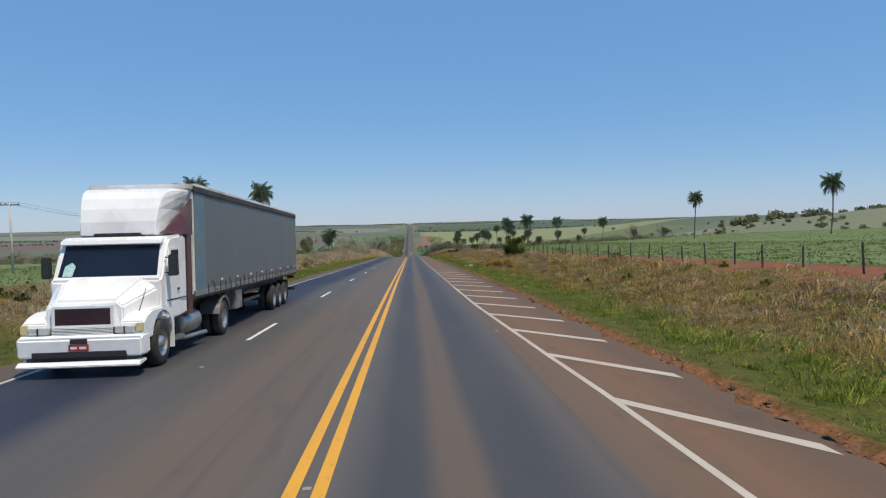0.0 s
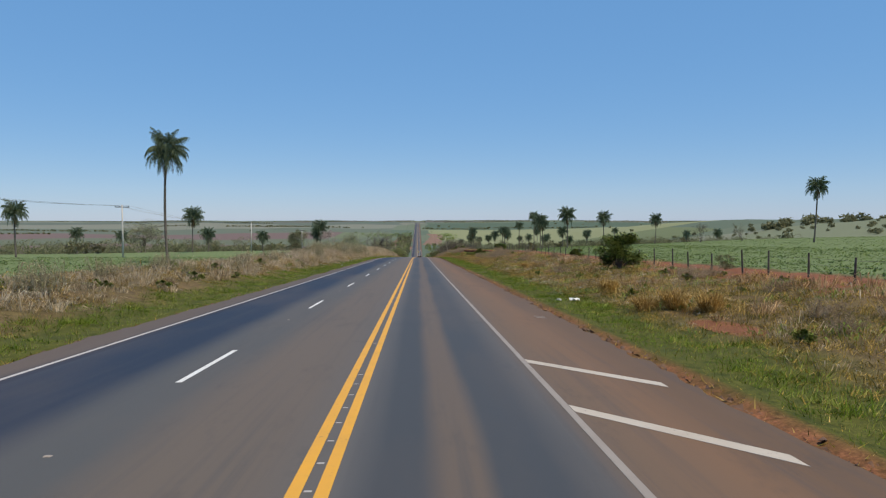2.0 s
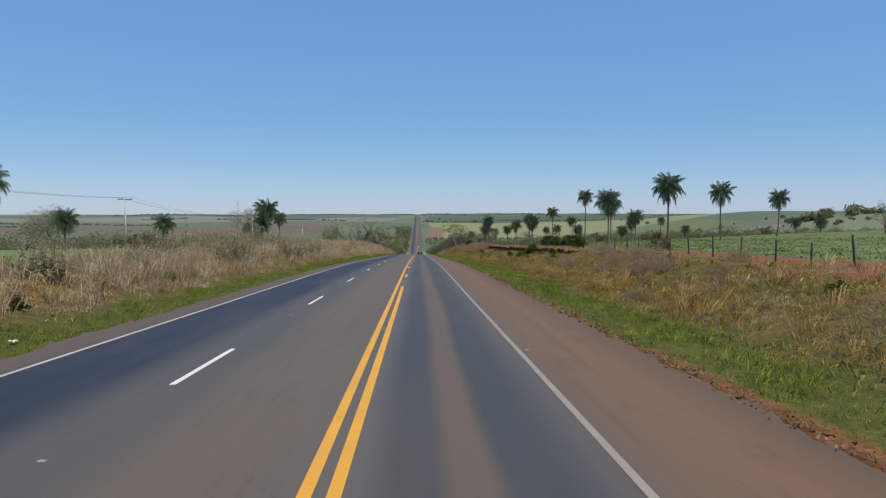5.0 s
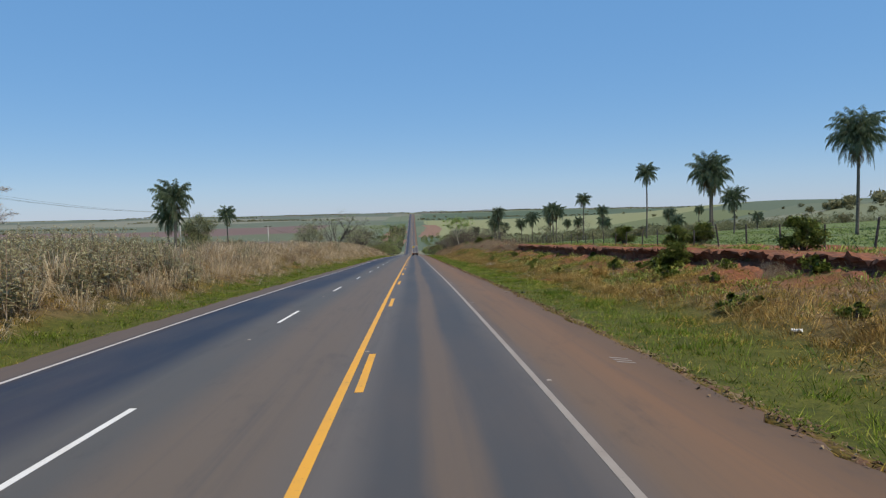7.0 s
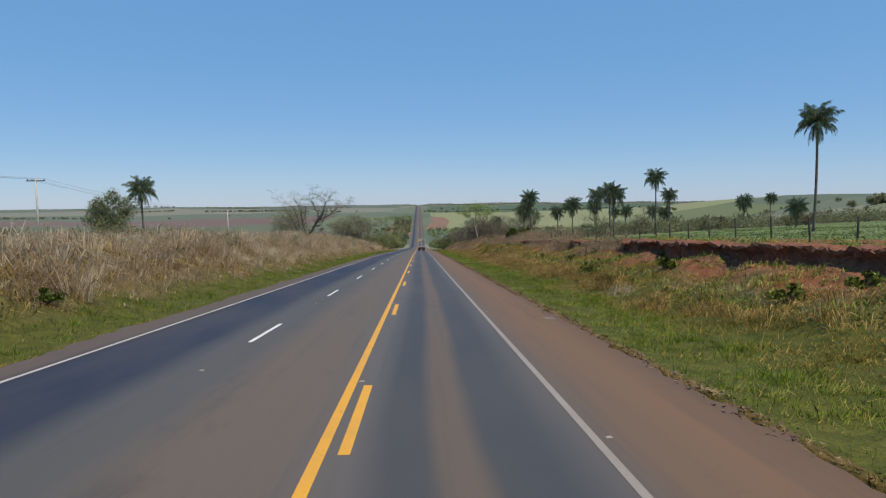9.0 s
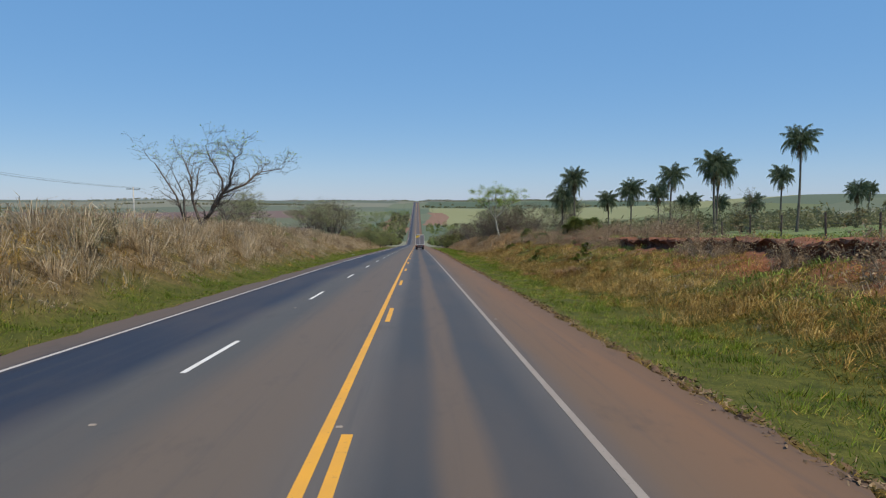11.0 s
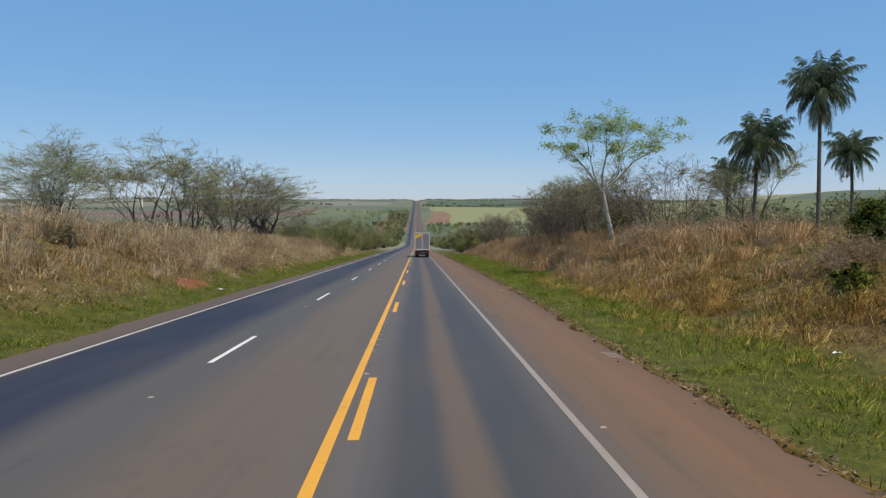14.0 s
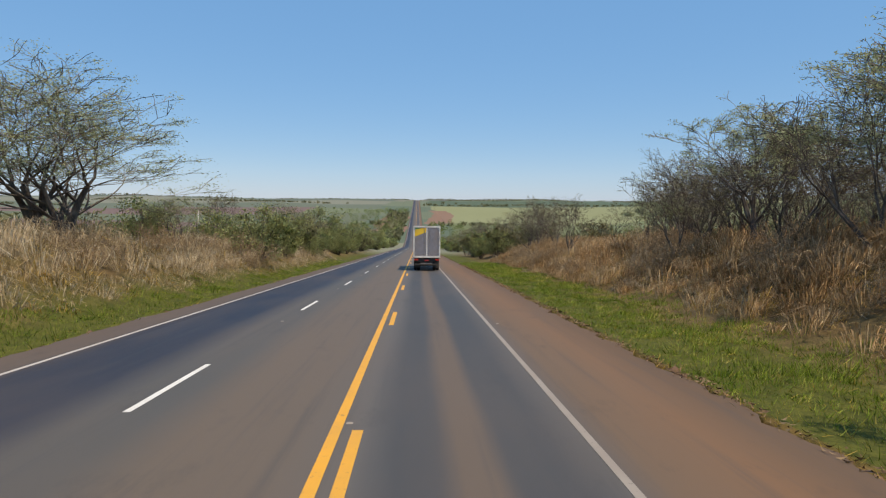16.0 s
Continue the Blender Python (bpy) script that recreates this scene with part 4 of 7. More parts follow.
def curtain_trailer(y0=3.6, length=16.6):
    """A three-axle curtain-sided semitrailer, its front wall at y0."""
    t = thing("curtain_trailer", "grey curtain-sided semitrailer with a dark chassis", "trailer")
    y1 = y0 + length
    part("front_wall", Geo().box(-1.27, y0, 1.40, 1.27, y0 + 0.10, 4.12), FRAME_WHITE, t, bevel=0.02)
    part("roof", Geo().prism([(y0 - 0.12, 4.10), (y0 - 0.12, 4.24), (y0 + 0.3, 4.28), (y1, 4.28), (y1, 4.12)], -1.29, 1.29), FRAME_WHITE, t, "pale trailer roof", 0.02)
    part("load_floor", Geo().box(-1.26, y0, 1.28, 1.26, y1, 1.42), CHASSIS, t)
    for s in (-1, 1):
        # the curtain hangs in shallow waves
        g = Geo()
        n = 92
        vs = []
        for i in range(n + 1):
            y = y0 + 1.0 + (length - 1.12) * i / n
            w = 0.012 * math.sin(i * 1.9) + 0.010 * math.sin(i * 0.53)
            vs += [((1.275 + 0.3 * w) * s, y, 4.05), ((1.285 + w) * s, y, 3.3), ((1.288 + w) * s, y, 2.2), ((1.28 + 0.7 * w) * s, y, 1.50)]
        g.add(vs, [(4 * i + k, 4 * i + k + 4, 4 * i + k + 5, 4 * i + k + 1) for i in range(n) for k in range(3)])
        c = part("curtain", g, TARP, t, "grey tarpaulin side curtain", smooth=True)
        part("blue_panel", Geo().box(*sorted2(1.25 * s, 1.285 * s, y0 + 0.10, 1.42, y0 + 1.02, 4.08)), TARP_BLUE, t, "faded blue front panel", 0.01)
        part("top_rail", Geo().box(*sorted2(1.24 * s, 1.315 * s, y0, 4.04, y1, 4.20)), CHASSIS, t, "dark top rail", 0.01)
        part("bottom_rail", Geo().box(*sorted2(1.24 * s, 1.30 * s, y0, 1.36, y1, 1.50)), ALU, t, "grey side rail")
        for k in range(26):
            y = y0 + 1.15 + k * (length - 1.4) / 25
            part("strap", Geo().box(*sorted2(1.300 * s, 1.316 * s, y - 0.025, 1.30, y + 0.025, 1.62)), DARK_TRIM, c)
        for k, y in enumerate(np.arange(y0 + 1.6, y1 - 0.2, 0.95)):
            part("reflector", Geo().box(*sorted2(1.300 * s, 1.312 * s, y - 0.09, 1.66, y + 0.09, 1.72)), PALE if k % 2 else RED_LENS, t, "small red or white reflector")
        for y in np.arange(y0 + 2, y1 - 0.3, 2.4):
            part("marker_light", Geo().box(*sorted2(1.30 * s, 1.318 * s, y - 0.06, 1.40, y + 0.06, 1.45)), RED_LENS if s > 0 else AMBER, t)
        part("corner_post", Geo().box(*sorted2(1.20 * s, 1.30 * s, y1 - 0.12, 1.36, y1, 4.12)), ALU, t)
        part("frame_rail", Geo().box(*sorted2(0.40 * s, 0.55 * s, y0 + 0.6, 0.95, y1 - 0.2, 1.28)), CHASSIS, t)
        part("landing_leg", Geo().box(*sorted2(0.70 * s, 0.84 * s, y0 + 3.9, 0.35, y0 + 4.05, 1.28)), CHASSIS, t)
        part("tool_box", Geo().box(*sorted2(0.75 * s, 1.18 * s, y0 + 4.6, 0.62, y0 + 5.5, 1.22)), STEEL, t, "grey metal tool box", 0.02)
        for z0 in (0.75, 1.02):
            part("side_guard", Geo().box(*sorted2(1.16 * s, 1.20 * s, y0 + 5.7, z0, y0 + 8.2, z0 + 0.1)), CHASSIS, t)
        for y in (0.0, 1.30, 2.60):
            wheel(t, 1.25 * s, y1 - 5.75 + y, 0.52, 0.28, -0.05)
            wheel(t, 0.93 * s, y1 - 5.75 + y, 0.52, 0.28, -0.06)
        part("mud_flap", Geo().box(*sorted2(0.72 * s, 1.24 * s, y1 - 2.38, 0.28, y1 - 2.36, 1.1)), RUBBER, t)
        part("tail_light", Geo().box(*sorted2(0.85 * s, 1.2 * s, y1 - 0.35, 1.08, y1 - 0.29, 1.22)), RED_LENS, t)
    for y in (0.0, 1.30, 2.60):
        part("axle", Geo().tube([(-1.1, y1 - 5.75 + y, 0.52), (1.1, y1 - 5.75 + y, 0.52)], [0.09, 0.09], 8), CHASSIS, t)
    part("underrun_bar", Geo().box(-1.2, y1 - 0.22, 0.50, 1.2, y1 - 0.10, 0.64), CHASSIS, t, bevel=0.01)
    for s in (-1, 1):
        part("underrun_leg", Geo().box(*sorted2(0.5 * s, 0.62 * s, y1 - 0.25, 0.6, y1 - 0.12, 1.3)), CHASSIS, t)
        part("rear_door", Geo().box(*sorted2(0.01 * s, 1.20 * s, y1 - 0.03, 1.45, y1 + 0.03, 4.08)), BOX_GREY, t, bevel=0.01)
    return t


TRUCK_AT = pose(-6.95, 14.0, float(road_z(14.0)), -2.1, 0, 0.55) @ Matrix.Diagonal((1.02, 1.0, 1.04, 1.0))
bonneted_truck().matrix_basis = TRUCK_AT
curtain_trailer().matrix_basis = TRUCK_AT


def box_truck():
    """The box truck ahead, seen from behind; its tail at y = 0, driving towards +y."""
    t = thing("box_truck", "box truck with grey rear doors and a yellow corner patch", "truck")
    L = 11.5
    part("box_body", Geo().box(-1.28, 0.06, 1.30, 1.28, L, 4.32), FRAME_WHITE, t, "dirty white cargo box", 0.03)
    for s in (-1, 1):
        d = part("rear_door", Geo().box(*sorted2(0.05 * s, 1.17 * s, -0.02, 1.46, 0.06, 4.18)), BOX_GREY, t, "grey rear door", 0.01)
        part("door_bar", Geo().tube([(0.24 * s, -0.04, 1.35), (0.24 * s, -0.04, 4.2)], [0.018, 0.018], 6), ALU, d)
        part("hinge_post", Geo().box(*sorted2(1.17 * s, 1.30 * s, -0.05, 1.30, 0.10, 4.34)), FRAME_WHITE, t, "pale corner post", 0.01)
        for k in range(4):
            part("hinge", Geo().box(*sorted2(1.08 * s, 1.26 * s, -0.065, 1.70 + 0.75 * k, -0.045, 1.78 + 0.75 * k)), ALU, d)
        part("tail_light", Geo().box(*sorted2(0.82 * s, 1.20 * s, -0.04, 1.02, 0.02, 1.16)), RED_LENS, t)
        part("mud_flap", Geo().box(*sorted2(0.60 * s, 1.20 * s, 1.25, 0.25, 1.27, 1.05)), RUBBER, t)
        part("frame_rail", Geo().box(*sorted2(0.38 * s, 0.50 * s, 0.2, 0.95, L, 1.30)), CHASSIS, t)
        for y in (2.0, 3.3):
            wheel(t, 1.24 * s, y, 0.52, 0.28, -0.04)
            wheel(t, 0.92 * s, y, 0.52, 0.28, -0.06)
        wheel(t, 1.22 * s, L + 0.9, 0.52, 0.30, 0.02)
    part("centre_post", Geo().box(-0.05, -0.05, 1.40, 0.05, 0.05, 4.2), FRAME_WHITE, t, "pale post between the doors")
    part("header_bar", Geo().box(-1.17, -0.05, 4.19, 1.17, 0.06, 4.34), FRAME_WHITE, t)
    part("sill_bar", Geo().box(-1.17, -0.05, 1.28, 1.17, 0.06, 1.45), FRAME_WHITE, t)
    patch = part("yellow_patch", Geo().add([(-1.16, -0.026, 3.30), (-1.16, -0.026, 3.98), (-0.62, -0.026, 4.10), (-0.06, -0.026, 4.16), (-0.06, -0.026, 3.74)], [(0, 4, 3, 2, 1)]), BOX_YELLOW, t, "yellow painted corner")
    part("green_patch", Geo().add([(-1.16, -0.027, 3.985), (-1.16, -0.027, 4.17), (-0.66, -0.027, 4.17), (-0.64, -0.027, 4.105)], [(0, 3, 2, 1)]), BOX_GREEN, t, "green painted corner")
    part("underrun_bar", Geo().box(-1.2, 0.0, 0.55, 1.2, 0.12, 0.72), CHASSIS, t, "dark steel underrun bar", 0.01)
    part("rear_crossmember", Geo().box(-1.2, 0.1, 0.9, 1.2, 0.25, 1.28), CHASSIS, t)
    part("number_plate", Geo().box(-0.2, -0.012, 0.95, 0.2, 0.1, 1.08), PLATE_RED, t)
    for y in (2.0, 3.3, L + 0.9):
        part("axle", Geo().tube([(-1.0, y, 0.52), (1.0, y, 0.52)], [0.09, 0.09], 8), CHASSIS, t)
    part("cab", Geo().prism([(L + 0.15, 0.7), (L + 0.15, 3.0), (L + 1.6, 3.0), (L + 1.95, 1.9), (L + 2.0, 0.6)], -1.2, 1.2), CAB_WHITE, t, "white cab", 0.05)
    return t


LEAD_Y = 484.0
box_truck().matrix_basis = pose(0.8, LEAD_Y, float(road_z(LEAD_Y)), -3.64)


# ---- fence, poles and other things beside the road ----
def fence_post(seed, h=1.45):
    r = np.random.default_rng(seed)
    a, b = r.normal(0, 0.03, 2)
    t = thing("fence_post", "dark weathered wooden fence post", "fence post", "fence along the farm track")
    part("post", Geo().tube([(0, 0, -0.3), (a * 0.5, b * 0.5, h * 0.5), (a, b, h - 0.03), (a, b, h)], [0.066, 0.060, 0.055, 0.04], 7), POST_WOOD, t)
    return t


_posts = [fence_post(i, 1.35 + 0.1 * i) for i in range(4)]
FENCE_X = 22.6
_r = np.random.default_rng(3)
_tops = []
for i, y in enumerate(np.arange(3.0, 375.0, 4.2)):
    x, y = FENCE_X + _r.normal(0, 0.08), y + _r.normal(0, 0.25)
    z = float(ground_z(x, y))
    copy_thing(_posts[i % 4], pose(x, y, z, _r.normal(0, 2.5), _r.normal(0, 2.5), _r.uniform(0, 360)))
    _tops.append((x, y, z))
for p in _posts:
    for o in (*p.children_recursive, p):
        bpy.data.objects.remove(o)
fence_wire = thing("fence_wire", "thin rusty wires strung between fence posts", "fence wire")
for h in (0.45, 0.80, 1.15):
    part("wire", Geo().tube([(x - 0.06, y, z + h) for x, y, z in _tops], [0.006] * len(_tops), 3, False), WIRE, fence_wire)


def power_pole(h=8.4):
    t = thing("power_pole", "slim pale concrete power pole with a crossarm", "power pole", "power line across the fields")
    part("pole", Geo().tube([(0, 0, -0.5), (0, 0, h)], [0.17, 0.10], 8), CONCRETE, t, smooth=True)
    part("crossarm", Geo().box(-1.1, -0.06, h - 0.42, 1.1, 0.06, h - 0.30), POST_WOOD, t)
    for x in (-1.0, -0.45, 1.0):
        part("insulator", Geo().tube([(x, 0, h - 0.30), (x, 0, h - 0.22), (x, 0, h - 0.14)], [0.03, 0.055, 0.03], 6), DARK_TRIM, t)
    return t


_pole = power_pole()
POLE_Y = (-1.0, 79.5, 160.0, 240.5, 321.0, 401.5, 482.0, 562.5)
for y in POLE_Y:
    copy_thing(_pole, pose(-46.4, y, float(ground_z(-46.4, y))))
for o in (*_pole.children_recursive, _pole):
    bpy.data.objects.remove(o)
power_line = thing("power_line", "thin sagging power wires", "power line")
for off in (-1.0, -0.45, 1.0):
    pts = []
    for a, b in zip(POLE_Y[:-1], POLE_Y[1:]):
        za, zb = (float(ground_z(-46.4, q)) + 8.28 for q in (a, b))
        pts += [(-46.4 + off, a + (b - a) * k / 8, za + (zb - za) * k / 8 - 1.1 * 4 * (k / 8) * (1 - k / 8)) for k in range(8)]
    part("wire", Geo().tube(pts, [0.012] * len(pts), 3, False), WIRE, power_line)


def litter(name, label, x, y, size, material, seed):
    """A crumpled scrap on the verge."""
    r = np.random.default_rng(seed)
    n = 5
    vs = [(size * (i / (n - 1) - 0.5), size * 0.6 * (j / (n - 1) - 0.5), size * 0.25 * r.uniform(0, 1)) for i in range(n) for j in range(n)]
    vs += [(a, b, c - size * 0.1) for a, b, c in vs]
    fs = [(i * n + j, i * n + j + 1, (i + 1) * n + j + 1, (i + 1) * n + j) for i in range(n - 1) for j in range(n - 1)]
    fs += [tuple(k + n * n for k in reversed(f)) for f in fs]
    ob = new(name, Geo().add(vs, fs).mesh(name, material))
    ob.matrix_basis = pose(x, y, float(ground_z(x, y)) + 0.08, 0, 0, r.uniform(0, 180))
    tagged(ob, label, "litter", "litter on the verge")


for k, (x, y, s) in enumerate(((9.6, 31.0, 0.18), (9.2, 46.0, 0.16), (10.5, 96.0, 0.16), (11.2, 181.0, 0.30), (10.2, 203.0, 0.28), (9.8, 383.0, 0.2), (9.6, 410.0, 0.22), (-11.2, 152.0, 0.25), (-11.0, 405.0, 0.25))):
    litter("litter_scrap", "crumpled pale scrap of litter lying on grass", x, y, s, PALE, 200 + k)
for x, y, s in ((7.3, 87.5, 0.34), (7.95, 86.8, 0.50)):
    litter("plastic_sack", "crumpled white plastic sack lying on the green verge", x, y, s, FRAME_WHITE, 240 + int(10 * s))
litter("tyre_scrap", "torn black scrap of tyre at the shoulder edge", 5.62, 219.5, 0.32, RUBBER, 230)
# ---- plants ----
def gz(x, y):
    return float(ground_z(x, y))


def frond(rng, root, az, lift, length, v, f, droop):
    """One feather leaf: a midrib that rises and bows over, with two dense rows of hanging leaflets; returns the midrib."""
    pts, p, el = [], np.array(root, float), lift
    n = 11
    for i in range(n):
        pts.append(p.copy())
        p = p + length / (n - 1) * np.array([math.cos(az) * math.cos(el), math.sin(az) * math.cos(el), math.sin(el)])
        el = max(el - droop * (0.35 + 1.3 * i / n) / n, -1.45)
    pts = np.array(pts)
    side = np.array([-math.sin(az), math.cos(az), 0.0])
    m = 34
    for i in range(m):
        s = 0.12 + 0.88 * (i + rng.uniform(0, 0.8)) / m
        k = min(int(s * (n - 1)), n - 2)
        a = pts[k] + (pts[k + 1] - pts[k]) * (s * (n - 1) - k)
        along = (pts[k + 1] - pts[k]) / np.linalg.norm(pts[k + 1] - pts[k])
        ll = length * 0.25 * (0.40 + 0.75 * math.sin(math.pi * min(s, 0.96) ** 0.8))
        for sg in (-1, 1):
            d = side * sg * rng.uniform(0.20, 0.65) + along * rng.uniform(0.3, 0.8) + np.array([0, 0, rng.uniform(-1.1, -0.15)])
            d /= np.linalg.norm(d)
            w = along * 0.027
            mid = a + d * ll * 0.4
            tip = a + d * ll + np.array([0, 0, -0.30 * ll])
            j = len(v)
            v += [a, mid + w, tip, mid - w]
            f += [(j, j + 1, j + 2), (j, j + 2, j + 3)]
    return pts


def palm(seed, spread, fronds=40, dead=6):
    """A feather palm of ten metres: ringed trunk, a shock of bowed leaves, dead ones hanging down the trunk."""
    rng = np.random.default_rng(seed)
    ob = thing("palm_tree", "tall feather palm with a slim dark trunk", "palm tree", "palms in the fields")
    n = 14
    bow = rng.uniform(-0.22, 0.22, 2)
    path, rad = [], []
    for i in range(n + 1):
        s = i / n
        path.append((bow[0] * math.sin(math.pi * s), bow[1] * math.sin(math.pi * s), 10.0 * s))
        rad.append((0.175 - 0.055 * s) * (1.35 if i == 0 else 1.0) * (1.0 + 0.05 * (i % 2)))
    part("trunk", Geo().tube(path, rad, 8), PALM_BARK, ob, smooth=True)
    for nm, mt, count, lo, hi in (("crown", PALM_LEAF, fronds, -0.80, 1.52), ("dead_frond", DEAD_LEAF, dead, -1.35, -0.7)):
        v, f = [], []
        ribs = Geo()
        for i in range(count):
            az = i * 2.39996 + rng.uniform(-0.3, 0.3)
            lift = lo + (hi - lo) * ((i + 0.5) / count) ** 0.8 + rng.uniform(-0.15, 0.15)
            rib = frond(rng, np.array([0, 0, -0.1 if nm == "crown" else -0.35]), az, lift, spread * rng.uniform(0.75, 1.1) * (1.0 if nm == "crown" else 0.8), v, f, rng.uniform(1.0, 2.0) + (0.9 if lift < 0.7 else 0.0))
            ribs.tube([tuple(q) for q in rib[::2]], [0.045, 0.036, 0.028, 0.020, 0.013, 0.006], 3, False)
        g = Geo().add([tuple(p) for p in v], f)
        g.add(ribs.v, ribs.f)
        part(nm, g, mt, ob, "brown dead leaves hanging under the crown" if nm == "dead_frond" else "").location.z = 10.0
    return ob


def branch_out(rng, wood, twigs, p, d, length, radius, depth, spec):
    """Grow one limb and, from it, the next order of limbs."""
    n = 4 if depth > 1 else 3
    pts, rad = [tuple(p)], [radius]
    q, e = np.array(p, float), np.array(d, float)
    kids = []
    for i in range(n):
        e = e + rng.normal(0, spec["wiggle"], 3)
        e[2] += spec["lift"] * (0.10 if depth > 1 else 0.03)
        if depth <= spec["flat_from"]:
            e[2] *= 0.80
        e /= np.linalg.norm(e)
        q = q + e * length / n
        pts.append(tuple(q))
        rad.append(max(radius * (1 - 0.55 * (i + 1) / n), 0.009))
        if depth > 0 and i >= (1 if depth == spec["depth"] else 0):
            kids.append((q.copy(), e.copy(), rad[-1]))
    wood[radius < 0.028].tube(pts, rad, 6 if depth == spec["depth"] else (4 if depth > 1 else 3), False)
    if depth <= spec["leaf_from"]:
        twigs.append((pts[1], pts[-1]))
    if depth == 0:
        return
    for k, (pp, ee, rr) in enumerate(kids):
        last = k == len(kids) - 1
        count = 2 if last else int(depth == spec["depth"] or rng.uniform() < spec["side"])
        for _ in range(count):
            ang = rng.uniform(0.35, 0.85) * spec["fork"]
            perp = rng.normal(0, 1, 3)
            perp -= ee * perp.dot(ee)
            perp /= np.linalg.norm(perp)
            nd = ee * math.cos(ang) + perp * math.sin(ang)
            if nd[2] < spec["down"]:
                nd[2] = spec["down"] + rng.uniform(0, 0.15)
            branch_out(rng, wood, twigs, pp, nd, length * rng.uniform(0.55, 0.82) * spec["shrink"], max(rr * rng.uniform(0.55, 0.8), 0.011), depth - 1, spec)


def tree(name, label, category, seed, height, stems, depth, leaves, leaf_size, leaf_mat, bark, group, lean=(0.0, 0.0), trunk=0.3, radius=0.16, sprig=0.12, wide=1.0, twig=None, **more):
    """A branching tree: tapering limbs to fine twigs, and loose sprays of leaves along the twigs."""
    rng = np.random.default_rng(seed)
    spec = dict(depth=depth, wiggle=0.13, lift=1.0, flat_from=1, leaf_from=0, side=0.32, fork=1.0, shrink=1.0, down=-0.1)
    spec.update(more)
    wood, twigs = (Geo(), Geo()), []
    for s in range(stems):
        az = s * 2.4 + rng.uniform(0, 1.0)
        tilt = 0.0 if stems == 1 else rng.uniform(0.15, 0.5)
        d = np.array([math.cos(az) * tilt + lean[0], math.sin(az) * tilt + lean[1], 1.0])
        d /= np.linalg.norm(d)
        foot = (0.18 * math.cos(az) * (stems > 1), 0.18 * math.sin(az) * (stems > 1), -0.3)
        branch_out(rng, wood, twigs, foot, d, height * trunk * rng.uniform(0.85, 1.15), radius * rng.uniform(0.75, 1.0), depth, spec)
    k = height / max(p[2] for g in wood for p in g.v)
    ob = thing(name, label, category, group)
    for g, nm, mt in zip(wood, ("branchwork", "fine_branchwork"), (bark, twig or TWIG_BARK)):
        g.v = [(x * k * wide, y * k * wide, z * k if z > 0 else z) for x, y, z in g.v]
        if g.v:
            part(nm, g, mt, ob, "fine grey twigs" if nm == "fine_branchwork" else "")
    if leaves and twigs:
        a0 = np.array([t[0] for t in twigs]) * k * (wide, wide, 1)
        a1 = np.array([t[1] for t in twigs]) * k * (wide, wide, 1)
        # leaves come in sprays: some twigs are full, some bare
        full = rng.uniform(0, 1, len(twigs)) ** 2
        pick = rng.choice(len(twigs), leaves, p=full / full.sum())
        f = rng.uniform(0.1, 1.05, (leaves, 1))
        c = a0[pick] * (1 - f) + a1[pick] * f + rng.normal(0, sprig, (leaves, 3)) * np.array([1.5, 1.5, 0.5])
        a = rng.normal(0, 1, (leaves, 3)) * (1, 1, 0.5)
        a /= np.linalg.norm(a, axis=1)[:, None]
        b = np.cross(a, rng.normal(0, 1.0, (leaves, 3)) + (0, 0, 0.4))
        b /= np.linalg.norm(b, axis=1)[:, None]
        sz = leaf_size * rng.uniform(0.6, 1.3, (leaves, 1))
        tri = np.stack([c - a * sz, c - b * sz * 0.7, c + a * sz], 1).reshape(-1, 3)
        out = c - c.mean(0)
        out /= np.linalg.norm(out, axis=1)[:, None] + 0.1
        nrm = np.repeat(out * 0.5 + (0, 0, 1.0) + rng.normal(0, 0.25, (leaves, 3)), 3, axis=0)
        fo = new("foliage", soup("foliage", tri, np.arange(leaves * 3).reshape(-1, 3), leaf_mat, nrm))
        fo.parent = ob
    return ob


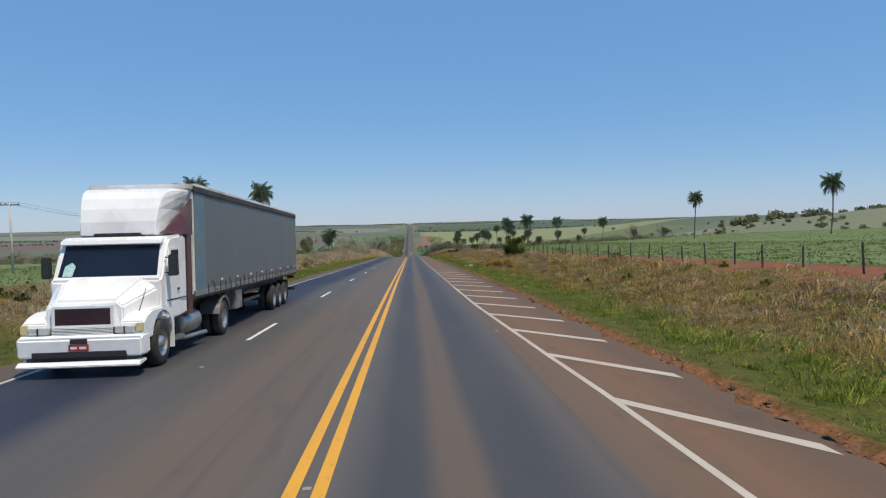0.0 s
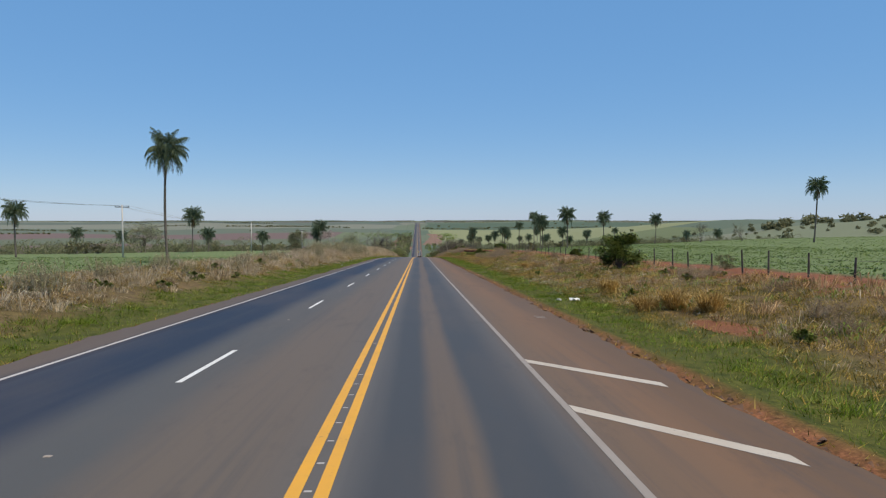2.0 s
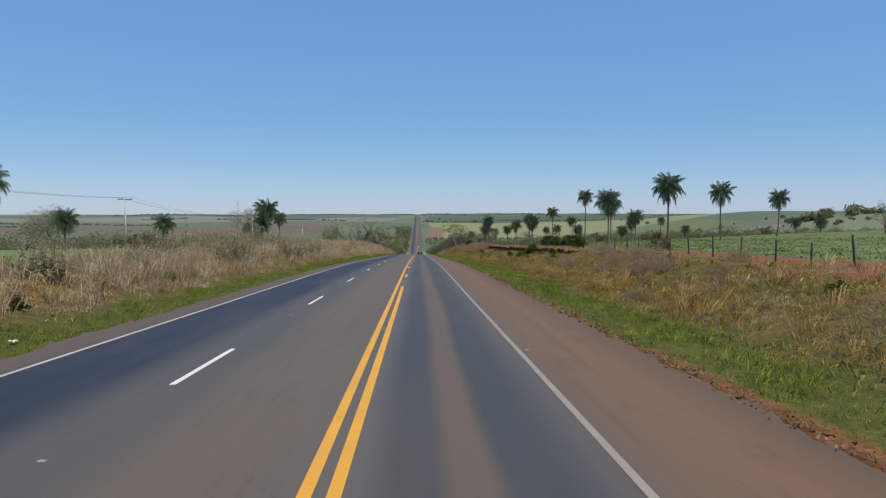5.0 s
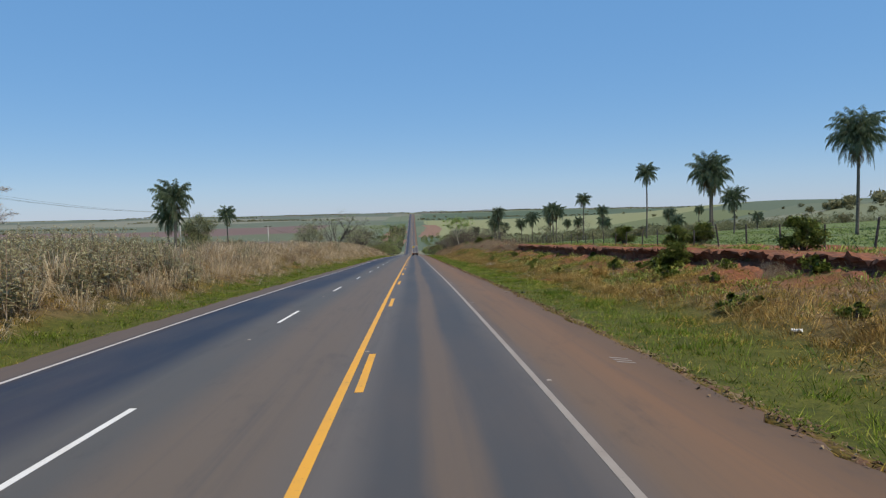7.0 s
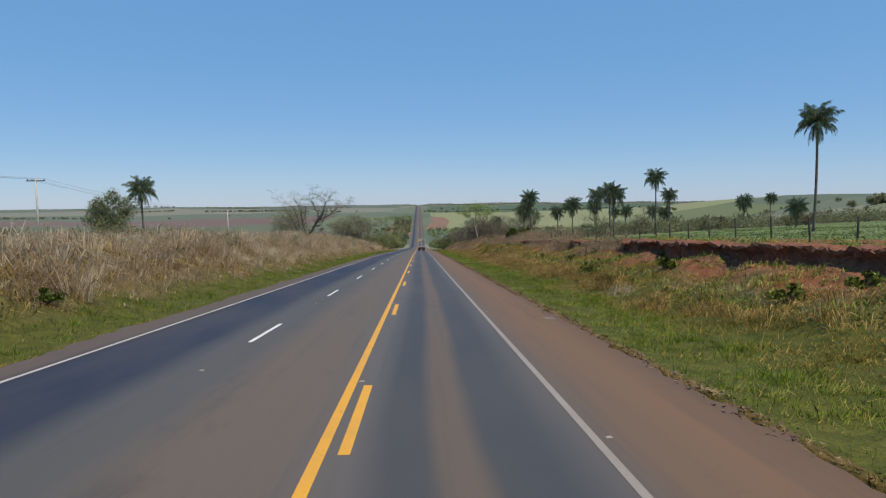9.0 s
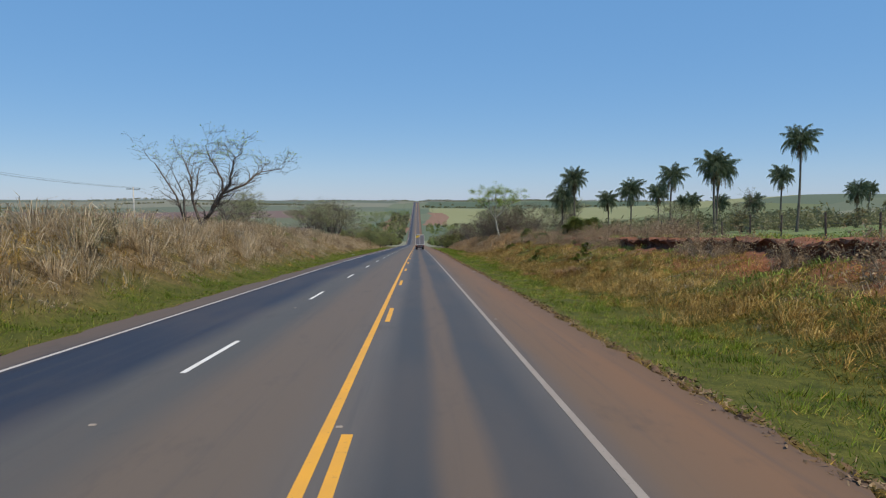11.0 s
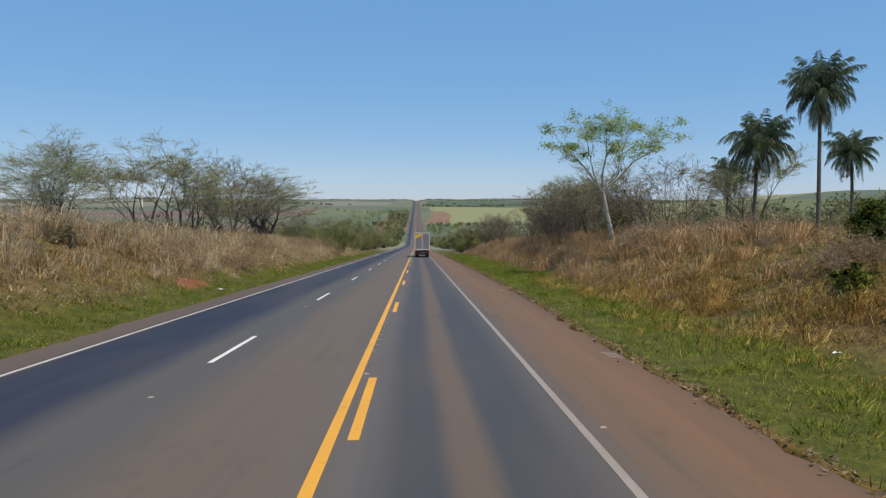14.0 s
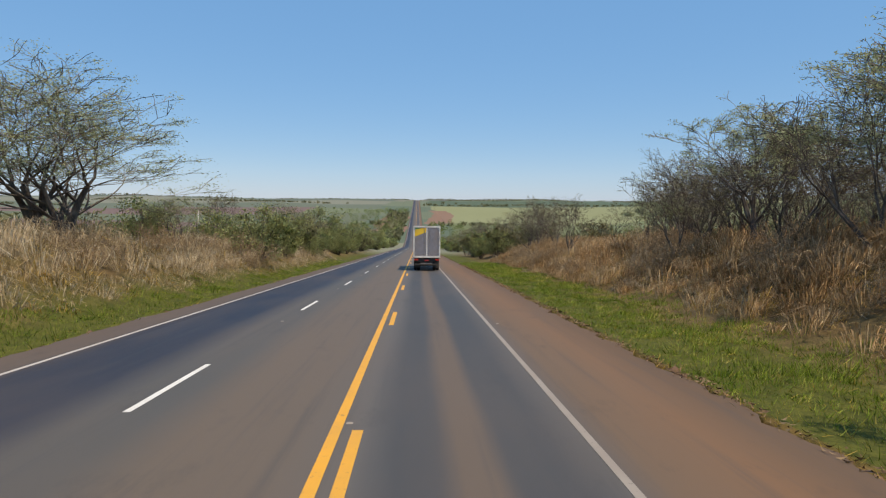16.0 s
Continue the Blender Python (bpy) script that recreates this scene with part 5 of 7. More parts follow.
def clump(name, label, category, seed, width, height, leaves, leaf_size, leaf_mat, group, lobes=9):
    """A bush: a few stems under overlapping lobes of leaves, with gaps and a ragged outline."""
    rng = np.random.default_rng(seed)
    ob = thing(name, label, category, group)
    wood = Geo()
    cs = []
    for i in range(lobes):
        az, r = i * 2.4 + rng.uniform(-0.4, 0.4), width / 2 * math.sqrt((i + 0.3) / lobes) * 0.8
        h = height * rng.uniform(0.16, 0.85) * (1 - 0.35 * (r / (width / 2)) ** 2)
        c = np.array([r * math.cos(az), r * math.sin(az), h])
        cs.append((c, width * rng.uniform(0.13, 0.22)))
        wood.tube([(0.1 * c[0], 0.1 * c[1], -0.2), (0.45 * c[0], 0.45 * c[1], 0.55 * h), tuple(c)], [0.05, 0.035, 0.012], 4, False)
    part("branchwork", wood, DARK_BARK, ob)
    pick = rng.integers(0, lobes, leaves)
    cen, rad = np.array([c for c, _ in cs])[pick], np.array([r for _, r in cs])[pick]
    d = rng.normal(0, 1, (leaves, 3))
    d /= np.linalg.norm(d, axis=1)[:, None]
    p = cen + d * (rad * rng.uniform(0.45, 1.15, leaves))[:, None] * np.array([1, 1, 0.85])
    p[:, 2] = np.maximum(p[:, 2], 0.08)
    a = rng.normal(0, 1, (leaves, 3))
    a /= np.linalg.norm(a, axis=1)[:, None]
    b = np.cross(a, d)
    b /= np.maximum(np.linalg.norm(b, axis=1), 0.1)[:, None]
    sz = leaf_size * rng.uniform(0.6, 1.3, (leaves, 1))
    quad = np.stack([p - a * sz, p - b * sz * 0.5, p + a * sz, p + b * sz * 0.5], 1).reshape(-1, 3)
    nrm = np.repeat(d * 0.8 + (0, 0, 0.5) + rng.normal(0, 0.25, (leaves, 3)), 4, axis=0)
    fo = new("foliage", soup("foliage", quad, np.arange(leaves * 4).reshape(-1, 4), leaf_mat, nrm))
    fo.parent = ob
    return ob


def stand(proto, x, y, turn=0.0, size=1.0, tall=None, label="", sink=0.0):
    """A copy of a plant on the ground."""
    ob = copy_thing(proto, Matrix.LocRotScale((x, y, gz(x, y) - sink), Euler((0, 0, turn)), (size, size, tall or size)))
    ob.scale = (size, size, tall or size)
    return tagged(ob, label)


def drop_proto(proto):
    for o in (*proto.children_recursive, proto):
        bpy.data.objects.remove(o)


# palms: place, height of the crown's heart over the road there
PALMS = [palm(31, 3.3, 44), palm(32, 3.0, 40, 6), palm(33, 3.4, 48, 10), palm(34, 3.0, 38, 5)]
PALM_AT = (
    (96.2, 147.1, 15.0, 1.0), (82.7, 189.4, 15.0, 1.0), (44.6, 250.6, 12.6, 1.0), (57.8, 258.3, 12.4, 1.0), (83.5, 285.2, 13.3, 0.9),
    (45.5, 313.3, 15.9, 0.95), (41.1, 275.8, 11.9, 1.05), (42.4, 277.6, 11.0, 0.85), (52.1, 291.4, 9.3, 0.8), (48.8, 374.1, 15.2, 0.95),
    (30.3, 417.1, 14.1, 0.95), (46.7, 410.8, 14.3, 1.1), (42.5, 421.6, 12.4, 1.05), (39.8, 427.6, 10.9, 0.95), (97.4, 434.3, 13.4, 1.0),
    (123.9, 468.2, 16.8, 1.0), (29.6, 425.6, 11.4, 1.1), (63.0, 403.8, 13.6, 0.95), (51.0, 428.9, 12.5, 0.9), (58.5, 435.4, 11.0, 0.8), (66.0, 448.5, 12.0, 0.9),
    (36.0, 444.1, 10.5, 0.95), (72.0, 430.0, 10.5, 0.85), (42.4, 383.5, 13.2, 1.05), (43.6, 385.4, 12.6, 0.95), (27.0, 468.1, 10.0, 0.9), (80.0, 462.6, 12.5, 0.9), (112.0, 326.6, 9.5, 0.8), (140.0, 359.2, 11.0, 0.9),
    (92.0, 359.2, 8.5, 0.75), (70.0, 359.2, 8.0, 0.75),
    (-29.1, 91.1, 10.9, 0.95), (-29.4, 132.9, 14.0, 0.95), (-70.0, 172.0, 8.9, 0.95), (-56.5, 222.2, 10.6, 0.95), (-33.3, 280.6, 10.4, 1.2), (-34.6, 282.5, 8.0, 0.85),
    (-43.6, 345.6, 11.6, 1.0), (-62.0, 252.5, 7.0, 0.85), (-96.0, 272.1, 7.0, 0.9), (-48.0, 261.2, 6.6, 0.8), (-88.0, 228.6, 6.5, 0.8))
for i, (x, y, top, s) in enumerate(PALM_AT):
    h = max(float(road_z(y)) + top - gz(x, y), 3.0)
    ob = stand(PALMS[i % 4], x, y, i * 1.7, s, s, "" if h > 7 else "short feather palm with a spreading crown", 0.25)
    ob.rotation_euler = (radians(1.6 * math.sin(i * 2.1)), radians(1.6 * math.cos(i * 3.3)), i * 1.7)
    for c in ob.children:
        if c.name.startswith("trunk"):
            c.scale.z = (h + 0.25) / (10.0 * s)
        else:
            c.location.z = (h + 0.25) / s
for p in PALMS:
    drop_proto(p)

# trees and bushes
ROADSIDE = "scrub trees along the road"
SCRUB = "scrub in the valley"
acacia = [tree("acacia_tree", "thorny tree with thin dusty-green leaves and dark limbs", "tree", 40 + i, 9.0, 2, 5, 10000, 0.07, THIN_LEAF, DARK_BARK, ROADSIDE,
               trunk=0.30, radius=0.15, sprig=0.16, fork=1.05, lift=1.1, down=0.05, flat_from=2, wide=1.1) for i in range(3)]
# twigs take the dark bark to put the right thicket's shade into their colour
bare = [tree("bare_tree", "almost leafless grey tree with fine forking twigs", "tree", 60 + i, 8.0, 2 + i, 5, 2200, 0.06, OLIVE_LEAF, DARK_BARK, ROADSIDE, twig=DARK_BARK,
             trunk=0.32, radius=0.13, sprig=0.12, fork=0.95, lift=0.9, down=0.0, side=0.24) for i in range(2)]
umbrella = tree("umbrella_tree", "flat-topped tree with a wide, thinly leaved crown", "tree", 71, 9.5, 6, 5, 40000, 0.052, THIN_LEAF, DARK_BARK, ROADSIDE,
                trunk=0.30, radius=0.17, sprig=0.18, fork=1.15, lift=0.9, down=0.05, flat_from=2, wide=1.25)
dead = tree("dead_tree", "small dead tree with crooked bare branches", "tree", 75, 5.0, 1, 4, 0, 0.1, THIN_LEAF, DARK_BARK, ROADSIDE, lean=(0.1, 0), trunk=0.42, radius=0.19,
            wiggle=0.22, fork=1.1, side=0.5)
blossom = tree("blossom_tree", "small grey tree with a pale, nearly leafless crown", "tree", 62, 8.2, 1, 5, 9000, 0.055, PALE_LEAF, GREY_BARK, ROADSIDE, trunk=0.34, radius=0.2,
               sprig=0.14, fork=1.05, lift=0.9, down=0.05, side=0.4)
far_tree = tree("scrub_tree", "low grey-green scrub tree in the valley", "tree", 78, 6.0, 2, 4, 1500, 0.12, OLIVE_LEAF, DARK_BARK, SCRUB, trunk=0.3, radius=0.11, sprig=0.3, fork=1.1, down=0.0, side=0.3)
scrub = [clump("scrub_bush", "grey-green scrub bush with thin stems", "bush", 80 + i, 5.0, 4.2, 1300, 0.16, OLIVE_LEAF, SCRUB, 11) for i in range(3)]
leafy_bush = [clump("green_bush", "dense dark-green leafy bush", "bush", 90 + i, 4.0, 3.6, 7000, 0.10, DARK_LEAF, "bushes on the verge", 20) for i in range(2)]
weed = clump("weed_clump", "low leafy green weed among dry grass", "weed", 98, 0.9, 0.5, 520, 0.060, DARK_WEED, "weeds on the banks", 8)
pale_bush = clump("roadside_bush", "big light-green bush over dry grass", "bush", 97, 6.0, 5.6, 4200, 0.11, BUSH_LEAF, ROADSIDE, 20)
round_tree = clump("round_tree", "round green tree with a dense crown", "tree", 95, 9.0, 7.6, 7000, 0.16, THIN_LEAF, "", 16)


def dry_brush(seed):
    """A thicket of bare crooked twigs with withered leaves."""
    r = np.random.default_rng(seed)
    ob = thing("dry_brush", "tangle of bare brown twigs and withered leaves", "bush", "dry brush on the banks")
    wood, ends = Geo(), []
    for i in range(80):
        az, tilt, ln = r.uniform(0, 6.28), r.uniform(0.1, 1.0), r.uniform(1.0, 2.3)
        p = np.array([r.normal(0, 0.75), r.normal(0, 0.75), -0.1])
        d = np.array([math.cos(az) * tilt, math.sin(az) * tilt, 1.0])
        pts = [tuple(p)]
        for k in range(4):
            d = d + r.normal(0, 0.28, 3)
            p = p + d / np.linalg.norm(d) * ln / 4
            pts.append(tuple(p))
            ends.append(p.copy())
        wood.tube(pts, [0.018, 0.015, 0.012, 0.009, 0.005], 3, False)
    tagged(part("branchwork", wood, BROWN_TWIG, ob), kind="stuff")
    n = 3400
    c = np.array(ends)[r.integers(0, len(ends), n)] + r.normal(0, 0.14, (n, 3))
    c[:, 2] = np.maximum(c[:, 2], 0.05)
    a, b = r.normal(0, 0.036, (n, 3)), r.normal(0, 0.036, (n, 3))
    fo = new("foliage", soup("foliage", np.stack([c - a, c + b, c + a], 1).reshape(-1, 3), np.arange(n * 3).reshape(-1, 3), BROWN_LEAF))
    fo.parent = ob
    return ob


brush = [dry_brush(300 + i) for i in range(3)]


def dry_tussock(x, y, width, height, material, label, seed):
    """One large bunch of dry grass, its leaves arching out of a dark foot."""
    r = np.random.default_rng(seed)
    n = 900
    az, rad = r.uniform(0, 6.283, n), 0.26 * width * np.sqrt(r.uniform(0, 1, n))
    out = np.stack([np.cos(az), np.sin(az), 0 * az], -1)
    foot = out * rad[:, None] - np.array([0, 0, 0.05])
    h, lean = height * 0.9 * r.uniform(0.2, 1.15, n), r.uniform(0.0, 1.4, n) * 0.45 * width / height
    bend = foot + out * (lean * h * 0.5)[:, None] + np.array([0, 0, 1.0]) * (0.72 * h)[:, None]
    tip = foot + r.normal(0, 0.10, (n, 3)) + out * (lean * h * 1.5)[:, None] + np.array([0, 0, 1.0]) * (h * (0.98 - 0.35 * lean))[:, None]
    tw = r.uniform(0, 6.283, n)
    w = np.stack([np.cos(tw), np.sin(tw), 0 * tw], -1) * r.uniform(0.007, 0.018, n)[:, None]
    k = (np.arange(n) * 4)[:, None]
    me = soup("dry_tussock", np.stack([foot, bend + w, tip, bend - w], 1).reshape(-1, 3), np.concatenate([k + (0, 1, 3), k + (3, 1, 2)], 1).reshape(-1, 3), material)
    ob = new("dry_tussock", me)
    ob.matrix_basis = pose(x, y, float(ground_z(x, y)))
    tagged(ob, label, "grass", "large tussocks on the verge")


for k, (x, y, w, h) in enumerate(((10.9, 90.9, 1.3, 1.05), (9.9, 81.9, 1.3, 0.85), (10.9, 81.2, 1.5, 1.05), (11.9, 80.0, 1.4, 1.0), (11.6, 226.5, 1.3, 0.9), (12.3, 128.5, 1.4, 0.9), (13.0, 126.0, 1.5, 1.0))):
    dry_tussock(x, y, w, h, GOLD_GRASS, "tall tan dry grass tussock on the verge", 400 + k)
for k, (x, y, w, h) in enumerate(((9.8, 335.3, 1.1, 0.75), (10.6, 334.4, 1.2, 0.8), (10.4, 363.5, 1.2, 0.6))):
    dry_tussock(x, y, w, h, RUST_GRASS, "rust-brown withered tussock on the slope", 420 + k)


def weed_stalks(seed):
    """A stand of upright weed stalks, leafy all the way up, with a few dry plumes."""
    r = np.random.default_rng(seed)
    ob = thing("tall_weed", "tall grey-green weeds with leafy upright stalks", "weed", "weeds on the banks")
    wood, cen, rad = Geo(), [], []
    for i in range(26):
        p = np.array([r.normal(0, 0.55), r.normal(0, 0.55), -0.1])
        d = np.array([*r.normal(0, 0.16, 2), 1.0])
        ln = r.uniform(1.0, 2.3)
        pts = [p + d * ln * q + r.normal(0, 0.03, 3) for q in (0.0, 0.35, 0.7, 1.0)]
        wood.tube([tuple(q) for q in pts], [0.016, 0.013, 0.010, 0.005], 3, False)
        for k in range(30):
            u = r.uniform(0.12, 1.03)
            cen.append(p + d * ln * u)
            rad.append(0.25 * (1.1 - 0.7 * u))
    tagged(part("branchwork", wood, BROWN_TWIG, ob), kind="stuff")
    n = len(cen)
    az = r.uniform(0, 6.283, n)
    out = np.stack([np.cos(az), np.sin(az), r.uniform(-0.4, 0.7, n)], -1) * np.array(rad)[:, None]
    c = np.array(cen)
    wide = np.cross(out, (0, 0, 1.0)) * 0.30
    quad = np.stack([c, c + 0.55 * out + wide, c + out - (0, 0, 0.03), c + 0.55 * out - wide], 1).reshape(-1, 3)
    fo = new("foliage", soup("foliage", quad, np.arange(n * 4).reshape(-1, 4), GREY_WEED))
    fo.parent = ob
    return ob


tall_weed = [weed_stalks(320 + i) for i in range(3)]


def limbed_tree(name, label, seed, limbs, bark, twig_bark, spec, leaf_mat, leaves, leaf_size, spray, bare_below=0.0):
    """A tree whose main limbs are laid out one by one: (points of x, z; thickness at both ends; share of the limb that stays bare).
    Smaller branches sprout along the limbs, and sprays of leaves sit at their ends."""
    rng = np.random.default_rng(seed)
    ob = thing(name, label, "tree", ROADSIDE)
    wood, twigs = (Geo(), Geo()), []
    for k, (line, r0, r1, clean) in enumerate(limbs):
        line = np.array(line, float)
        m = 4 * (len(line) - 1)
        u = np.linspace(0, len(line) - 1, m + 1)
        x, z = np.interp(u, range(len(line)), line[:, 0]), np.interp(u, range(len(line)), line[:, 1])
        depth = (0.0 if k == 0 else rng.uniform(-0.55, 0.55)) * np.linspace(0, 1, m + 1) ** 1.3 * np.hypot(x[-1] - x[0], z[-1] - z[0])
        bend = np.convolve(np.pad(rng.normal(0, 0.10, m + 1), 1, mode="edge"), (0.3, 0.4, 0.3), "valid")
        bend[0] = 0
        pts = np.stack([x + bend, depth, z + 0.5 * bend], -1)
        rad = np.linspace(r0, r1, m + 1)
        wood[0].tube([tuple(map(float, p)) for p in pts], [float(q) for q in rad], 8, False)
        rad = [float(q) for q in rad]
        for i in range(int(m * clean), m + 1):
            for _ in range(2 if i == m else 1):
                d = pts[min(i + 1, m)] - pts[max(i - 1, 0)]
                d = d / np.linalg.norm(d) + rng.normal(0, 0.55, 3) * (1, 1, 0.5) + (0, 0, spec["rise"])
                d /= np.linalg.norm(d)
                branch_out(rng, wood, twigs, pts[i], d, rng.uniform(0.7, 1.25) * spec["reach"] * (0.6 + 0.6 * i / m), max(rad[i] * 0.55, 0.022), spec["depth"], spec)
    part("branchwork", wood[0], bark, ob, smooth=True)
    tagged(part("fine_branchwork", wood[1], twig_bark, ob, "fine twigs"), kind="stuff")
    ends = np.array([t[1] for t in twigs])
    ends = ends[ends[:, 2] > bare_below]
    ends = ends[rng.uniform(0, 1, len(ends)) < 0.75]
    c = ends[rng.integers(0, len(ends), leaves)] + rng.normal(0, spray, (leaves, 3)) * (1, 1, 0.5)
    a = rng.normal(0, 1, (leaves, 3)) * (1, 1, 0.6)
    a /= np.linalg.norm(a, axis=1)[:, None]
    b = np.cross(a, rng.normal(0, 1.0, (leaves, 3)) + (0, 0, 0.4))
    b /= np.linalg.norm(b, axis=1)[:, None]
    sz = leaf_size * rng.uniform(0.6, 1.3, (leaves, 1))
    fo = new("foliage", soup("foliage", np.stack([c - a * sz, c - b * sz * 0.55, c + a * sz, c + b * sz * 0.55], 1).reshape(-1, 3), np.arange(leaves * 4).reshape(-1, 4), leaf_mat,
                                 np.repeat(rng.normal(0, 0.4, (leaves, 3)) + (0, 0, 1.0), 4, axis=0)))
    fo.parent = ob
    return ob


def pale_trunk_tree(x, y):
    """A pale leaning trunk that forks at half its height into a vase of limbs with fresh leaves along the rim."""
    spec = dict(depth=2, wiggle=0.12, lift=0.7, flat_from=1, leaf_from=0, side=0.35, fork=0.9, shrink=0.9, down=0.15, rise=0.35, reach=1.25)
    limbs = (
        (((0.35, -0.5), (0.0, 0.4), (-0.7, 2.2), (-1.05, 3.9), (-1.3, 5.5)), 0.27, 0.15, 1.1),
        (((-1.3, 5.3), (-2.4, 7.0), (-3.6, 8.4), (-5.0, 9.6)), 0.12, 0.04, 0.5),
        (((-2.0, 6.4), (-2.7, 8.2), (-3.2, 10.2)), 0.08, 0.03, 0.5),
        (((-1.3, 5.5), (-1.4, 7.5), (-1.1, 9.3), (-1.5, 10.8)), 0.12, 0.04, 0.55),
        (((-1.3, 5.5), (0.0, 6.7), (1.2, 8.3), (3.2, 9.6)), 0.12, 0.04, 0.5),
        (((0.0, 6.7), (0.3, 8.6), (0.9, 10.2)), 0.08, 0.03, 0.5))
    ob = limbed_tree("pale_trunk_tree", "leaning tree with a pale bare trunk and fresh-green crown", 8, limbs, PALE_BARK, GREY_BARK, spec, FRESH_LEAF, 9000, 0.095, 0.36, 8.4)
    ob.matrix_basis = pose(x, y, gz(x, y)) @ Matrix.Scale(0.86, 4)


def crooked_tree(x, y):
    """The dark bare tree that reaches out over the dry grass: two stems from one foot, limbs bent upwards, a little new green at the top."""
    spec = dict(depth=2, wiggle=0.24, lift=0.8, flat_from=1, leaf_from=0, side=0.75, fork=1.25, shrink=1.0, down=-0.1, rise=0.2, reach=1.25)
    limbs = (
        (((-0.1, -0.9), (0.0, 0.0), (0.6, 1.1), (1.55, 2.5), (2.15, 3.4)), 0.24, 0.15, 0.45),
        (((2.15, 3.4), (2.9, 4.2), (3.15, 5.1), (3.7, 6.6), (4.7, 7.2)), 0.12, 0.03, 0.25),
        (((2.15, 3.4), (4.2, 4.3), (4.9, 5.1), (5.4, 5.55), (7.2, 5.9)), 0.13, 0.03, 0.3),
        (((2.15, 3.4), (2.0, 4.9), (1.1, 6.2), (0.2, 7.8)), 0.12, 0.03, 0.25),
        (((0.0, 0.1), (-0.8, 2.8), (-1.3, 5.1), (-2.4, 7.0)), 0.17, 0.04, 0.3),
        (((-0.8, 2.8), (-0.3, 4.4), (-0.2, 6.0)), 0.09, 0.03, 0.2),
        (((1.0, 1.7), (1.6, 2.3), (2.6, 2.6), (3.5, 3.6)), 0.07, 0.02, 0.4),
        (((-1.4, -0.9), (-1.5, 0.6), (-2.4, 3.2), (-4.4, 6.4)), 0.17, 0.04, 0.3),
        (((-1.5, 0.6), (-1.3, 3.0), (-1.9, 5.4)), 0.12, 0.03, 0.3))
    ob = limbed_tree("crooked_tree", "dark bare tree with crooked limbs over dry grass", 5, limbs, DARK_BARK, DARK_BARK, spec, FRESH_LEAF, 900, 0.08, 0.16, 6.4)
    ob.matrix_basis = pose(x, y, gz(x, y) + 0.4) @ Matrix.Scale(0.88, 4)


pale_trunk_tree(16.9, 424.3)
crooked_tree(-18.3, 347.5)

# left of the road
TREES = (
    (acacia[0], -20.2, 418.0, 1.0, 0.92), (acacia[1], -20.6, 427.0, 2.0, 0.95),
    (bare[1], -18.6, 434.3, 0.3, 1.15), (acacia[2], -21.5, 432.0, 4.0, 0.95), (bare[0], -20.5, 440.6, 3.0, 1.15), (bare[1], -26.9, 458.2, 1.4, 0.9), (bare[1], -23.9, 501.0, 2.0, 0.9),
    (acacia[1], -17.5, 468.1, 5.0, 0.45), (acacia[2], -28.0, 495.3, 0.9, 0.7), (acacia[0], -19.0, 511.6, 2.9, 0.65),
    # right of the road
    (acacia[0], 19.5, 441.4, 0.4, 1.05), (bare[1], 17.5, 444.7, 2.0, 1.05), (acacia[2], 20.5, 447.4, 1.2, 1.0), (bare[0], 17.0, 450.6, 3.1, 0.95), (acacia[1], 18.3, 455.0, 0.3, 0.95), (bare[1], 16.2, 461.0, 5.2, 0.85),
    (bare[0], 19.5, 464.8, 2.2, 0.85), (acacia[2], 17.5, 471.3, 4.2, 0.7), (bare[1], 15.5, 438.1, 0.9, 0.8), (bare[0], 22.0, 434.3, 0.2, 0.85), (acacia[0], 31.0, 428.3, 0.0, 1.05),
    (bare[1], 15.5, 487.6, 1.1, 0.8), (bare[0], 17.5, 502.9, 0.7, 0.85), (acacia[1], 19.0, 520.3, 0.7, 0.8), (bare[1], 24.0, 478.9, 0.1, 0.75), (acacia[0], 26.5, 451.7, 2.2, 0.8), (bare[0], 21.5, 495.3, 3.3, 0.7),
    (bare[0], 20.5, 433.0, 0.7, 1.0), (bare[1], 23.5, 429.5, 2.5, 1.05), (bare[0], 21.2, 428.0, 1.3, 0.95), (acacia[1], 45.0, 404.9, 0.5, 0.75), (bare[0], 56.0, 400.6, 1.9, 0.95), (bare[0], 95.0, 244.9, 1.1, 0.7), (bare[1], 86.0, 252.5, 4.1, 0.8))
for proto, x, y, turn, s in TREES:
    stand(proto, x, y, turn, s)
stand(umbrella, -21.2, 459.0, 0.0, 1.5, 1.16)
stand(umbrella, -40.1, 443.0, 0.5, 1.15, 1.4)
stand(dead, -24.1, 374.2, 0.0, 0.8, 1.25)
stand(blossom, -23.0, 221.3, 1.0, 0.66, 0.8)
